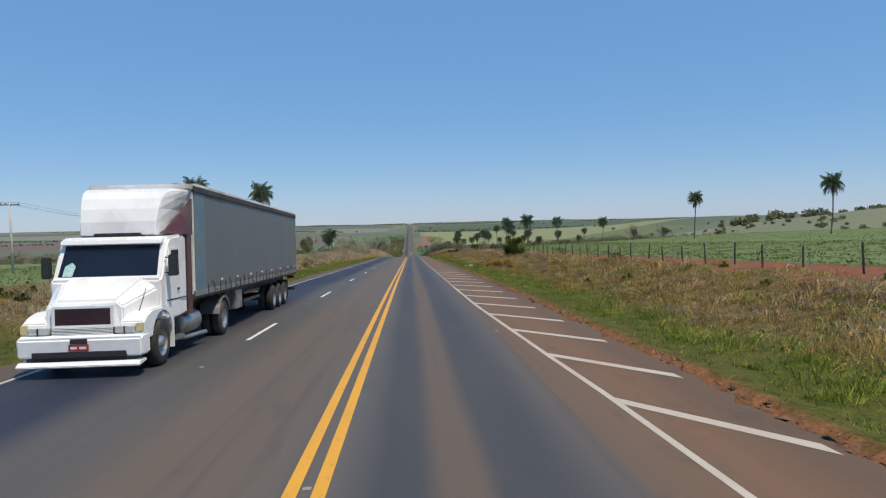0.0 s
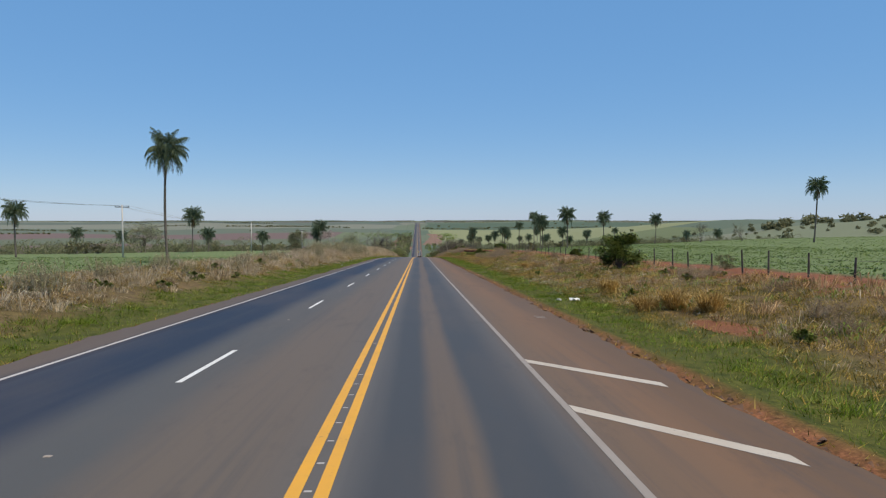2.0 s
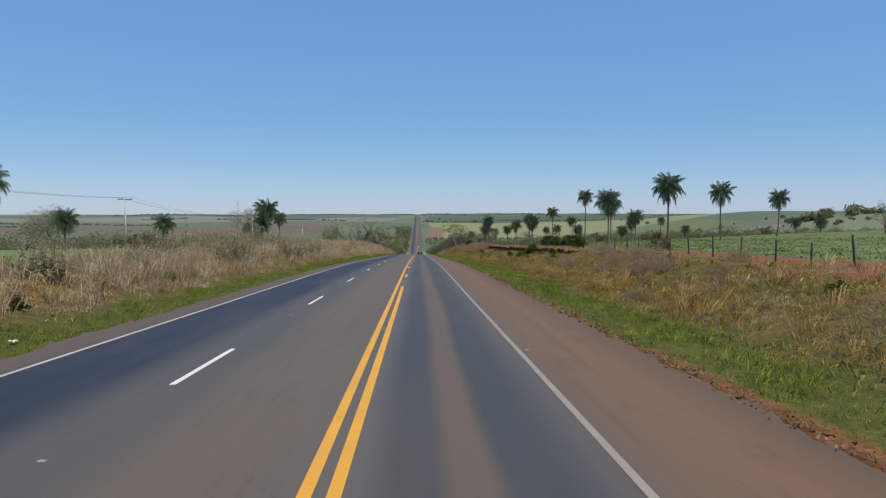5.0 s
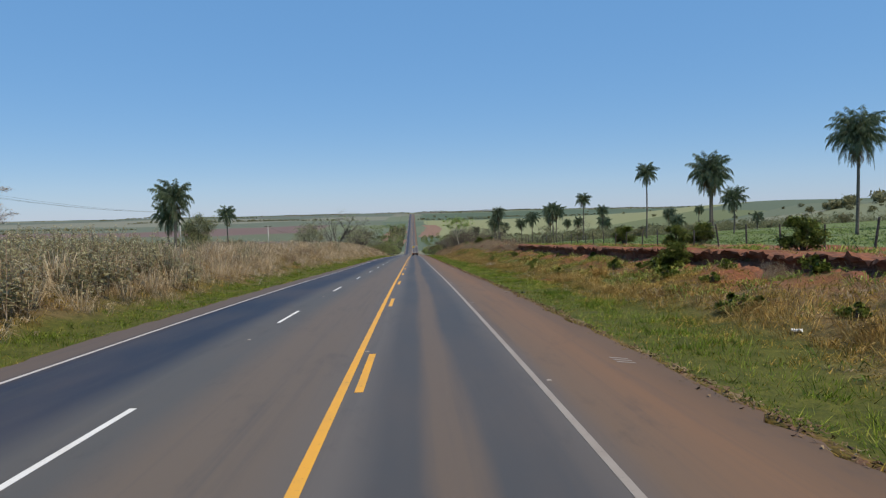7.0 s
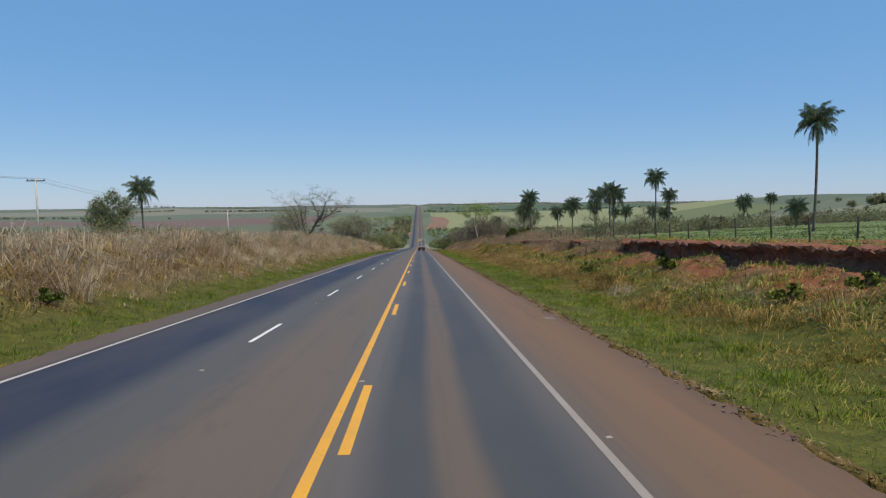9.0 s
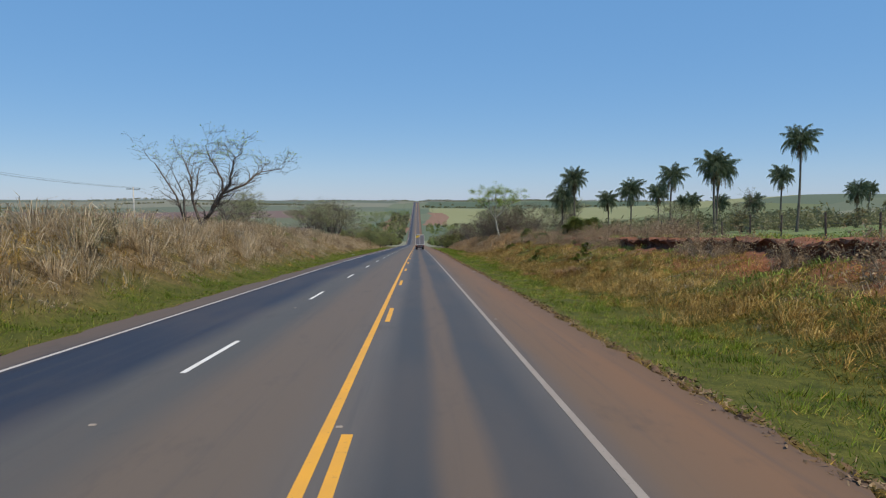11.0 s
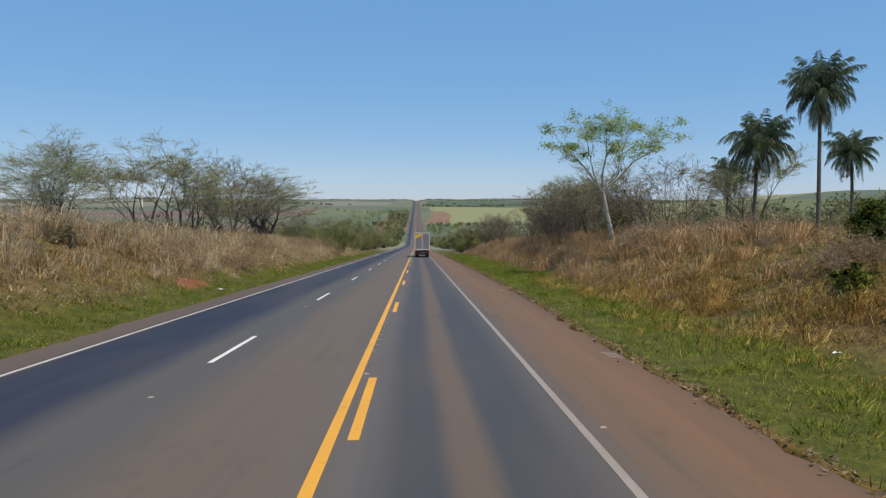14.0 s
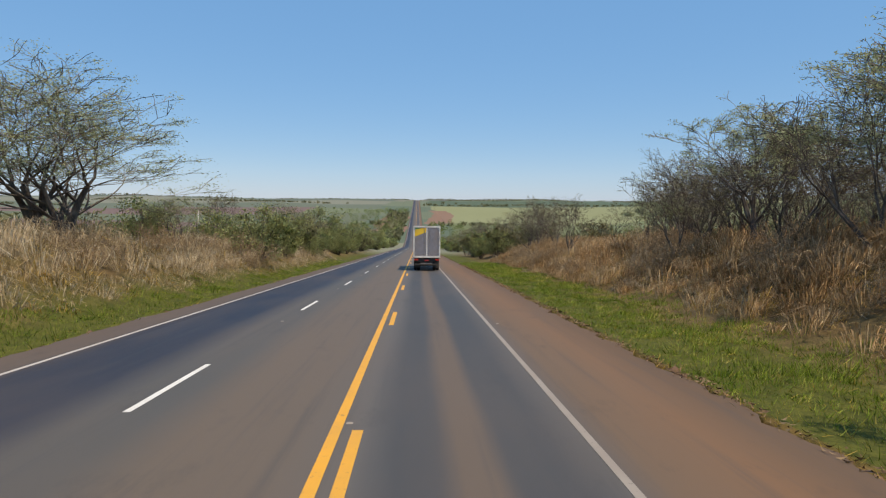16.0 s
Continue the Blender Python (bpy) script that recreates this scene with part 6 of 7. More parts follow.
# the great bare tree on the plain
stand(umbrella, -129.5, 370.0, 1.0, 1.75, 1.75, "huge spreading tree, nearly bare, far on the plain")
stand(round_tree, -55.4, 360.0, 0.6, 1.05, 1.4)
BUSHES = (
    (leafy_bush[0], 17.3, 110.0, 0.2, 0.98, 0.98), (leafy_bush[1], 15.8, 225.3, 1.2, 0.50, 0.46), (leafy_bush[0], 21.2, 221.0, 2.6, 0.62), (leafy_bush[1], 24.0, 240.0, 1.2, 0.6), (leafy_bush[0], 22.5, 241.6, 2.2, 0.6), (leafy_bush[1], 18.2, 366.8, 0.4, 0.75), (leafy_bush[0], 21.5, 372.3, 1.4, 0.85),
    (leafy_bush[1], 17.0, 391.9, 4.0, 0.55), (leafy_bush[0], -22.0, 206.8, 3.0, 0.55), (leafy_bush[1], -24.0, 213.3, 0.0, 0.7), (leafy_bush[1], -20.5, 359.2, 0.0, 0.5), (pale_bush, -13.8, 478.0, 0.0, 1.0),
    (leafy_bush[0], -15.0, 492.0, 0.0, 1.0), (scrub[2], -15.0, 502.9, 1.0, 1.1), (leafy_bush[1], -16.0, 529.0, 0.0, 1.0), (scrub[0], -17.0, 544.2, 1.0, 1.2), (scrub[1], 24.0, 104.5, 0.0, 0.32), (scrub[0], 20.0, 63.1, 0.0, 0.25),
    (scrub[0], 14.5, 433.2, 0.0, 0.6), (scrub[2], 19.0, 431.0, 0.0, 0.8), (leafy_bush[0], 26.0, 266.7, 0.0, 0.7), (leafy_bush[1], 21.0, 141.5, 0.0, 0.4), (leafy_bush[0], 23.0, 148.0, 0.0, 0.38), (scrub[2], 25.5, 202.5, 2.0, 0.6),
    (scrub[1], -22.0, 200.3, 2.0, 0.5), (scrub[1], -26.0, 197.0, 1.0, 0.6), (scrub[0], -20.0, 221.0, 1.0, 0.35), (scrub[1], -23.0, 383.2, 0.0, 0.55), (scrub[2], -26.0, 398.4, 0.0, 0.6))
for proto, x, y, turn, *size in BUSHES:
    stand(proto, x, y, turn, *size)
r = np.random.default_rng(17)
# the wooded band in the valley on both sides, thinning towards the road
for i in range(120):
    if i % 2:
        x, y = r.uniform(24, 150), r.uniform(386, 515)
    else:
        x, y = -r.uniform(30, 170), r.uniform(218, 520)
        if y < 360:
            x = -r.uniform(62, 180)
    stand(far_tree if i % 4 == 0 else scrub[int(r.integers(0, 3))], x, y, r.uniform(0, 6), r.uniform(0.55, 0.95))
for i in range(230):
    side = -1 if i % 2 else 1
    x, y = side * (12.5 + r.exponential(16)) - 1.5, r.uniform(520, 900)
    stand((pale_bush, scrub[0], scrub[1], leafy_bush[1], scrub[2], far_tree)[int(r.integers(0, 6))], x, y, r.uniform(0, 6), r.uniform(0.7, 1.35))
# tall weeds on the left bank, thick where it begins to rise
tw = np.random.default_rng(333)
for i in range(150):
    if i < 70:
        x, y = -tw.uniform(13.8, 22.5), tw.uniform(188, 232)
    elif i < 115:
        x, y = -tw.uniform(15.5, 23.0), tw.uniform(40, 184)
    else:
        x, y = -tw.uniform(15.0, 22.0), tw.uniform(232, 420)
    stand(tall_weed[i % 3], x, y, tw.uniform(0, 6), tw.uniform(0.6, 1.05) * (1.3 if 184 < y < 232 else (0.95 if y > 150 else 0.75)))
# weeds under the washed-out bank
for i in range(60):
    x, y = r.uniform(10.5, 16.4), r.uniform(196, 392)
    stand(weed, x, y, r.uniform(0, 6), r.uniform(0.7, 1.5))
for i in range(22):
    stand(brush[i % 3], r.uniform(-22, -14), r.uniform(165, 390), r.uniform(0, 6), r.uniform(0.4, 0.8))
for i in range(64):
    x = -r.uniform(14.0, 24.0) if i % 2 else r.uniform(12.5, 22.0)
    stand((pale_bush, scrub[i % 3], far_tree)[i % 3], x, r.uniform(488, 650) if x < 0 else r.uniform(515, 680), r.uniform(0, 6), r.uniform(0.6, 1.0))
for i in range(60):
    stand(weed, r.uniform(10.5, 20.5), r.uniform(8, 195), r.uniform(0, 6), r.uniform(0.45, 0.95))
for i in range(6):
    stand(brush[i % 3], r.uniform(15.4, 18.0), r.uniform(300, 362), r.uniform(0, 6), r.uniform(0.5, 0.9))
for i in range(14):
    stand(brush[i % 3], r.uniform(9.8, 20.0), r.uniform(95, 190), r.uniform(0, 6), r.uniform(0.25, 0.5))
low = np.random.default_rng(140)
for i in range(26):
    stand(brush[i % 3], low.uniform(11.5, 20.5), low.uniform(40, 195), low.uniform(0, 6), low.uniform(0.22, 0.5))
    if i < 10:
        stand(brush[i % 3], low.uniform(-20.0, -13.8), low.uniform(30, 160), low.uniform(0, 6), low.uniform(0.22, 0.45))
for i in range(80):
    stand(weed, r.uniform(-23.0, -13.5), r.uniform(15, 190) if i % 3 else r.uniform(190, 390), r.uniform(0, 6), r.uniform(0.8, 1.6))
for i in range(50):
    if i % 5 < 2:
        x, y = r.uniform(15.0, 26.0), r.uniform(405, 520)
    elif i % 5 == 3:
        x, y = r.uniform(-24.0, -14.5), r.uniform(385, 515)
    else:
        x, y = r.uniform(18.5, 25.0), r.uniform(350, 420)
    stand(brush[i % 3], x, y, r.uniform(0, 6), r.uniform(0.6, 1.15))
db = np.random.default_rng(350)
for i in range(100):
    if i < 28:
        x, y = 12.8 + 5.0 * db.uniform(0, 1), db.uniform(392, 520)
    elif i < 52:
        x, y = -13.4 - 6.0 * db.uniform(0, 1), db.uniform(385, 520)
    elif i < 80:
        y = db.uniform(292, 393)
        x = float(cut_edge(y)) - 0.5 + db.normal(0, 0.5)
    else:
        x, y = -14.0 - 7.0 * db.uniform(0, 1), db.uniform(235, 385)
    stand(brush[i % 3], x, y, db.uniform(0, 6), db.uniform(0.5, 1.05), None, "", 0.1)
# bushes and brush leaning over the far end of the bank
for i in range(26):
    y = 343.0 + 1.75 * i + db.uniform(-0.7, 0.7)
    x = float(cut_edge(y)) + db.uniform(-0.5, 0.5)
    stand(leafy_bush[i % 2] if y > 364 and i % 2 else brush[i % 3], x, y, db.uniform(0, 6), 0.42 if y > 364 and i % 2 else db.uniform(0.5, 0.9), None, "", 0.15)
for i in range(13):
    stand(brush[i % 3], db.uniform(13.2, 17.5), db.uniform(172, 214), db.uniform(0, 6), db.uniform(0.35, 0.7))
for i in range(11):
    y = db.uniform(214, 300)
    stand(weed, float(cut_edge(y)) - db.uniform(0.6, 3.6), y, db.uniform(0, 6), db.uniform(0.7, 1.3))
for i in range(52):
    if i < 20:
        stand(pale_bush, -db.uniform(13.0, 21.0), db.uniform(468, 600), db.uniform(0, 6), db.uniform(0.55, 0.95))
    elif i < 36:
        stand(pale_bush, -db.uniform(13.5, 24.0), db.uniform(530, 720), db.uniform(0, 6), db.uniform(1.0, 1.5))
    else:
        stand(bare[i % 2], db.uniform(14.5, 27.0), db.uniform(492, 640), db.uniform(0, 6), db.uniform(0.7, 1.0))
# a thicket of bare trees behind the right bank
for i in range(34):
    stand(bare[i % 2], r.uniform(16.5, 34), r.uniform(434, 488), r.uniform(0, 6), r.uniform(0.65, 0.95))
for proto in (weed, pale_bush, *brush, *acacia, *bare, umbrella, blossom, *tall_weed, dead, far_tree, *scrub, *leafy_bush, round_tree):
    drop_proto(proto)


def far_woods():
    """Hedges, copses and single trees on the far slopes, too many and too far to count."""
    r = np.random.default_rng(23)
    vs = []
    spots = []
    for i in range(46):
        x, y, a, n = r.uniform(-1900, 1900), r.uniform(960, 3900), r.normal(0, 0.12), int(r.integers(14, 80))
        for j in range(n):
            spots.append((x + j * 6 * math.cos(a) + r.normal(0, 2), y + j * 6 * math.sin(a) + r.normal(0, 2), r.uniform(2.5, 5)))
    for i in range(70):
        spots.append((r.uniform(-1500, 1700), r.uniform(520, 3200), r.uniform(3, 6)))
    for i in range(26):
        spots.append((r.uniform(150, 700), r.uniform(300, 800), r.uniform(2.5, 5)))
    for i in range(50):
        spots.append((400 + i * 10 + r.normal(0, 5), 820 + r.normal(0, 25), r.uniform(6, 12)))
    for i in range(90):
        s = r.uniform(0, 1)
        spots.append((-14 - r.exponential(9), 930 + 450 * s, r.uniform(3, 7)))
    for i in range(420):
        spots.append((-70 - r.exponential(110), r.uniform(400, 950), r.uniform(3.5, 7)))
        x = 60 + r.exponential(130)
        spots.append((x, r.uniform(470, 950), r.uniform(3.5, 7.5) * (1.0 if x < 170 else 0.6)))
    for x, y, s in spots:
        if abs(x + 2) < 12:
            continue
        z = gz(x, y)
        m = 36 if y > 950 else 130
        k = 0.22 if y > 950 else 0.14
        d = r.normal(0, 1, (m, 3))
        d /= np.linalg.norm(d, axis=1)[:, None]
        c = d * (r.uniform(0.30, 0.62, (m, 1)) * s) * (1.15, 1.15, 0.75) * (1 + 0.25 * np.sin(5 * d[:, :1] + s)) + (x, y, z + 0.45 * s)
        a, b = r.normal(0, k * s, (m, 3)), r.normal(0, k * s, (m, 3))
        vs.append(np.stack([c - a, c + b, c + a], 1).reshape(-1, 3))
    v = np.concatenate(vs)
    v[:, 2] = np.maximum(v[:, 2], ground_z(v[:, 0], v[:, 1]) - 0.3)
    ob = new("far_woods", soup("far_woods", v, np.arange(len(v)).reshape(-1, 3), VALLEY_LEAF))
    tagged(ob, "far hedges, copses and scattered trees on the slopes", "woods", kind="stuff")


far_woods()


def scrub_band():
    """The dense grey-olive scrub that fills the valley behind the fields."""
    r = np.random.default_rng(131)
    vs = []
    for side, x0, x1, y0, y1, n in ((1, 34, 190, 378, 470, 520), (-1, 62, 300, 200, 430, 620), (-1, 26, 70, 440, 560, 120), (1, 24, 60, 470, 600, 140), (-1, 15, 60, 540, 840, 260), (1, 14, 75, 570, 860, 260)):
        for i in range(n):
            x, y, s = side * r.uniform(x0, x1), r.uniform(y0, y1), r.uniform(2.2, 4.6) * (1.0 if y0 < 500 else 1.35)
            m = 100
            d = r.normal(0, 1, (m, 3))
            d /= np.linalg.norm(d, axis=1)[:, None]
            c = d * (s * r.uniform(0.35, 0.6, (m, 1))) * (1, 1, 0.8) + (x, y, gz(x, y) + 0.5 * s)
            a, b = r.normal(0, 0.15, (m, 3)), r.normal(0, 0.15, (m, 3))
            vs.append(np.stack([c - a, c + b, c + a], 1).reshape(-1, 3))
    v = np.concatenate(vs)
    v[:, 2] = np.maximum(v[:, 2], ground_z(v[:, 0], v[:, 1]) - 0.1)
    ob = new("valley_scrub", soup("valley_scrub", v, np.arange(len(v)).reshape(-1, 3), VALLEY_LEAF))
    tagged(ob, "dense grey-olive scrub along the valley floor", "scrub", kind="stuff")


scrub_band()


def valley_crowns():
    """Rounded green tree crowns close along both sides of the road as it crosses the valley and climbs."""
    r = np.random.default_rng(211)
    vs = []
    for side, y0, y1, reach, n, lo, hi in ((-1, 530, 880, 16, 150, 3.5, 7.0), (1, 540, 880, 14, 130, 3.0, 6.0), (-1, 880, 1500, 30, 170, 4.0, 8.0), (1, 880, 1150, 30, 60, 3.0, 6.0)):
        for i in range(n):
            x, y, s = side * (13.0 + r.exponential(reach)) - 1.5, r.uniform(y0, y1), r.uniform(lo, hi)
            m = 240 if y < 700 else 110
            d = r.normal(0, 1, (m, 3))
            d /= np.linalg.norm(d, axis=1)[:, None]
            lump = 1 + 0.3 * np.sin(4.0 * d[:, :1] + x) * np.cos(5.0 * d[:, 1:2] + y)
            c = d * lump * (s * r.uniform(0.36, 0.56, (m, 1))) * (1, 1, 0.85) + (x, y, gz(x, y) + 0.48 * s)
            k = 0.17 if y < 700 else 0.32
            a, b = r.normal(0, k, (m, 3)), r.normal(0, k, (m, 3))
            vs.append(np.stack([c - a, c + b, c + a], 1).reshape(-1, 3))
    v = np.concatenate(vs)
    v[:, 2] = np.maximum(v[:, 2], ground_z(v[:, 0], v[:, 1]) - 0.1)
    ob = new("valley_trees", soup("valley_trees", v, np.arange(len(v)).reshape(-1, 3), GREEN_VALLEY_LEAF))
    tagged(ob, "rounded green tree crowns beside the road in the valley", "trees", kind="stuff")


valley_crowns()


# ---- grass ----
def blades(name, label, material, x, y, az, lean, height, width, seed, sink=0.04, bent=False, upright=0.8):
    """Grass: one narrow tapering blade for every place given, leaning out along az."""
    r = np.random.default_rng(seed)
    n = len(x)
    z = ground_z(x, y) - sink
    tw = r.uniform(0, 6.283, n)
    w = np.stack([np.cos(tw), np.sin(tw), 0 * tw], -1) * (width / 2)[:, None]
    base = np.stack([x, y, z], -1)
    out = np.stack([np.cos(az), np.sin(az), 0 * az], -1)
    up = np.array([0, 0, 1.0])
    tip = base + out * (lean * height * 0.85)[:, None] + up * (height * (1 - 0.3 * lean))[:, None]
    if bent:
        # leaves that arch over: widest half way up, the tip hanging
        mid = base + out * (lean * height * 0.4)[:, None] + up * (height * 0.72)[:, None]
        tip = base + out * (lean * height * 1.1)[:, None] + up * (height * (0.95 - 0.45 * lean))[:, None]
        v = np.stack([base, mid + w, tip, mid - w], 1).reshape(-1, 3)
        i = (np.arange(n) * 4)[:, None]
        t = np.concatenate([i + (0, 1, 3), i + (3, 1, 2)], 1).reshape(-1, 3)
    else:
        v = np.stack([base + w, tip, base - w], 1).reshape(-1, 3)
        t = np.arange(n * 3).reshape(-1, 3)
    nrm = np.repeat(out * (1.45 - 0.9 * upright) + up * upright + r.normal(0, 0.25, (n, 3)), 4 if bent else 3, axis=0)
    tagged(new(name, soup(name, v, t, material, nrm)), label, "grass", kind="stuff")


def tussocks(n, per, spread, x0, x1, y0, y1, seed, keep):
    """Tufts of blades: keep gives each tuft's chance. Blades lean out of their tuft."""
    r = np.random.default_rng(seed)
    cx, cy = r.uniform(x0, x1, n), r.uniform(y0, y1, n)
    ok = r.uniform(0, 1, n) < keep(cx, cy)
    cx, cy = cx[ok], cy[ok]
    size = r.uniform(0.75, 1.3, len(cx)) ** 2
    m = len(cx) * per
    az = r.uniform(0, 6.283, m)
    rad = np.repeat(size, per) * spread * np.sqrt(r.uniform(0, 1, m))
    x, y = np.repeat(cx, per) + rad * np.cos(az), np.repeat(cy, per) + rad * np.sin(az)
    ok = (x < PAVE_L + 0.02) | (x > pave_r(y) - 0.08)
    return x[ok], y[ok], az[ok], np.repeat(size, per)[ok], r


def beside(x):
    """Distance from the pavement's edge."""
    return np.where(x < 0, PAVE_L - x, x - PAVE_R)


def verge_grass():
    rows = []
    for side, x0, x1, n, seed in ((-1, PAVE_L - 6.0, PAVE_L, 44000, 51), (1, PAVE_R - 0.8, PAVE_R + 7.8, 74000, 52)):
        def keep(x, y):
            d = beside(x)
            if side < 0:
                reach = np.interp(y, [0, 110, 163, 250, 435], [5.0, 4.2, 3.1, 3.2, 3.1]) + np.interp(y, [100, 170], [1.5, 0.9]) * wave(x, y, 53, 8.0)
            else:
                reach = np.interp(y, [0, 163, 230, 330, 380, 435], [4.4, 3.4, 3.4, 3.3, 4.6, 6.4]) + 0.9 * wave(x, y, 54, 9.0)
            start = 0.15 + np.where(x > 0, pave_r(y) - PAVE_R, 0.0) + 0.25 * wave(x, y, 55, 3.0) + np.where(side > 0, np.interp(y, [0, 120, 150, 250], [0.95, 0.8, 0.14, 0.06]), 0.0)
            return ease((reach - d) / 0.9) * ease((d - start) / 0.35) * (0.85 + 0.3 * wave(x, y, 56, 2.2)) * (1 - bare_patch(x, y))
        rows.append(tussocks(n, 17, 0.22, x0, x1, -4, 516, seed, keep))
    x, y, az, size = (np.concatenate([q[i] for q in rows]) for i in range(4))
    r = np.random.default_rng(57)
    n = len(x)
    h = np.interp(y, [0, 110, 180], [0.72, 0.75, 0.9]) * r.uniform(0.07, 0.21, n) * size * (1 + 0.45 * wave(x, y, 58, 4.0)) * (1 + 0.5 * wave(x, y, 50, 0.9)) * (0.75 + 0.5 * ease((beside(x) - 0.5) / 2)) + 0.2 * (r.uniform(0, 1, n) < 0.03)
    blades("verge_grass", "short green grass along both shoulders", GREEN_GRASS, x, y, az, r.uniform(0.2, 1.3, n), h, r.uniform(0.012, 0.030, n), 59, upright=0.85)


def tall_grass():
    for name, label, mt, counts, seed in (("dry_grass", "tall straw-coloured dry grass on the banks", DRY_GRASS, (17000, 13000), 61),
                                          ("half_dry_grass", "half-dry golden grass and weeds on the banks", MIXED_GRASS, (8000, 19000), 71)):
        rows = []
        for side, x0, x1, n in ((-1, -23.5, PAVE_L - 1.4, counts[0]), (1, PAVE_R + 2.0, 21.2, counts[1])):
            def keep(x, y):
                d = beside(x)
                if side < 0:
                    near = np.interp(y, [0, 110, 163, 200], [4.2, 3.5, 2.7, 2.5]) + np.interp(y, [100, 170], [1.5, 0.7]) * wave(x, y, 62, 7.0)
                    early = 1 - ease((y - 120) / 60)
                    share = 0.75 + 0.5 * wave(x, y, seed + 2, 7.0) - 0.45 * early if name == "dry_grass" else 0.45 - 0.5 * wave(x, y, 63, 7.0) + 0.25 * early
                else:
                    near = np.interp(y, [0, 163, 230, 330, 380, 457], [4.2, 3.2, 3.6, 4.2, 6.0, 6.3]) + 0.9 * wave(x, y, 54, 9.0) - 0.3
                    open_slope = ease((y - 158) / 18) * (1 - ease((y - 385) / 30))
                    early = 1 - ease((y - 150) / 50)
                    share = 0.8 + 0.5 * wave(x, y, seed + 2, 7.0) - 0.55 * open_slope - 0.55 * early if name == "dry_grass" else 0.40 - 0.5 * wave(x, y, 63, 7.0) + 0.5 * open_slope + 0.4 * early
                share = share * (1 + (0.9 * wave(x, y, seed + 9, 3.2) * early if side > 0 else 0))
                cut = (1 - 0.9 * (np.abs(x - cut_edge(y) + 0.35) < 0.8) * (y > 206) * (y < 390)) * (1 - 0.55 * (np.abs(x - cut_edge(y) + 1.8) < 1.4) * (y > 206) * (y < 390)) if side > 0 else 1
                bare_soil = (1 - 0.75 * ease((wave(x, y, 91, 14.0) - 0.62) / 0.15)) * (1 - 0.65 * ease((x - 16.8) / 1.2) * (y < 385)) if side > 0 else 1
                return ease((d - near) / (np.interp(y, [100, 170], [1.7, 0.8]) if side < 0 else 0.8)) * np.clip(share, 0.04, 1) * cut * bare_soil * (1 - bare_patch(x, y))
            rows.append(tussocks(n, 27, 0.42, x0, x1, -4, 520, seed + side, keep))
        x, y, az, size = (np.concatenate([q[i] for q in rows]) for i in range(4))
        n = len(x)
        r = np.random.default_rng(seed + 5)
        left = x < 0
        grow = np.where(left, np.interp(y, [0, 87, 160, 200, 520], [0.60, 0.70, 0.85, 1.0, 0.85]), np.interp(y, [0, 130, 168, 185, 360, 414, 520], [0.40, 0.52, 0.42, 0.38, 0.42, 0.8, 1.1]))
        h = grow * size * r.uniform(0.55, 1.0, n) * (0.85 + 0.4 * wave(x, y, 66, 5.0)) * (0.5 + 0.5 * ease((beside(x) - 2) / 3))
        h = h * np.where(left, 1 + np.interp(y, [90, 180], [0.45, 0.38]) * wave(x, y, 68, 2.8), 1 + np.interp(y, [150, 200], [0.7, 0.15]) * wave(x, y, 69, 2.6))
        h = np.clip(h * (0.85 + 0.5 * wave(x, y, 67, 1.6)), 0.10, 2.3) * (1.0 if name == "dry_grass" else 0.8)
        arch = r.uniform(0, 1, n) < np.where(left, 0.6, 0.82)
        st = ~arch
        blades(name, label, mt, x[st], y[st], az[st], r.uniform(0.0, 1.15, st.sum()) ** 1.2, h[st], (0.011 + 0.030 * r.uniform(0, 1, st.sum()) ** 2.0) * np.where(x[st] > 0, 0.75, 1.0), seed + 6, upright=0.8)
        blades("bent_" + name, "arching withered leaves among the grass", mt, x[arch], y[arch], az[arch], r.uniform(0.4, 1.6, arch.sum()), r.uniform(0.6, 1.0, arch.sum()) * h[arch], r.uniform(0.018, 0.050, arch.sum()) * np.where(x[arch] > 0, 0.7, 1.0), seed + 7, bent=True, upright=0.7)


def golden_tussocks():
    """A broken row of golden tussocks between the mown verge and the slope on the right."""
    def keep(x, y):
        mid = 10.4 + 0.7 * wave(0 * y, y, 141, 30.0) + 1.6 * ease((y - 300) / 60)
        return np.exp(-((x - mid) / (0.9 + 1.8 * ease((y - 300) / 40))) ** 2) * ease((wave(x, y, 142, 12.0) + 0.55) / 0.4) * ease((y - 150) / 15) * (1 - ease((y - 400) / 20)) * (1 - bare_patch(x, y))
    x, y, az, size, r = tussocks(7200, 54, 0.32, 7.5, 16.0, 145, 420, 143, keep)
    n = len(x)
    blades("golden_tussocks", "golden dry tussocks along the foot of the slope", GOLD_GRASS, x, y, az, r.uniform(0.3, 1.7, n), size * r.uniform(0.22, 0.55, n), r.uniform(0.012, 0.028, n), 144, bent=True, upright=0.7)


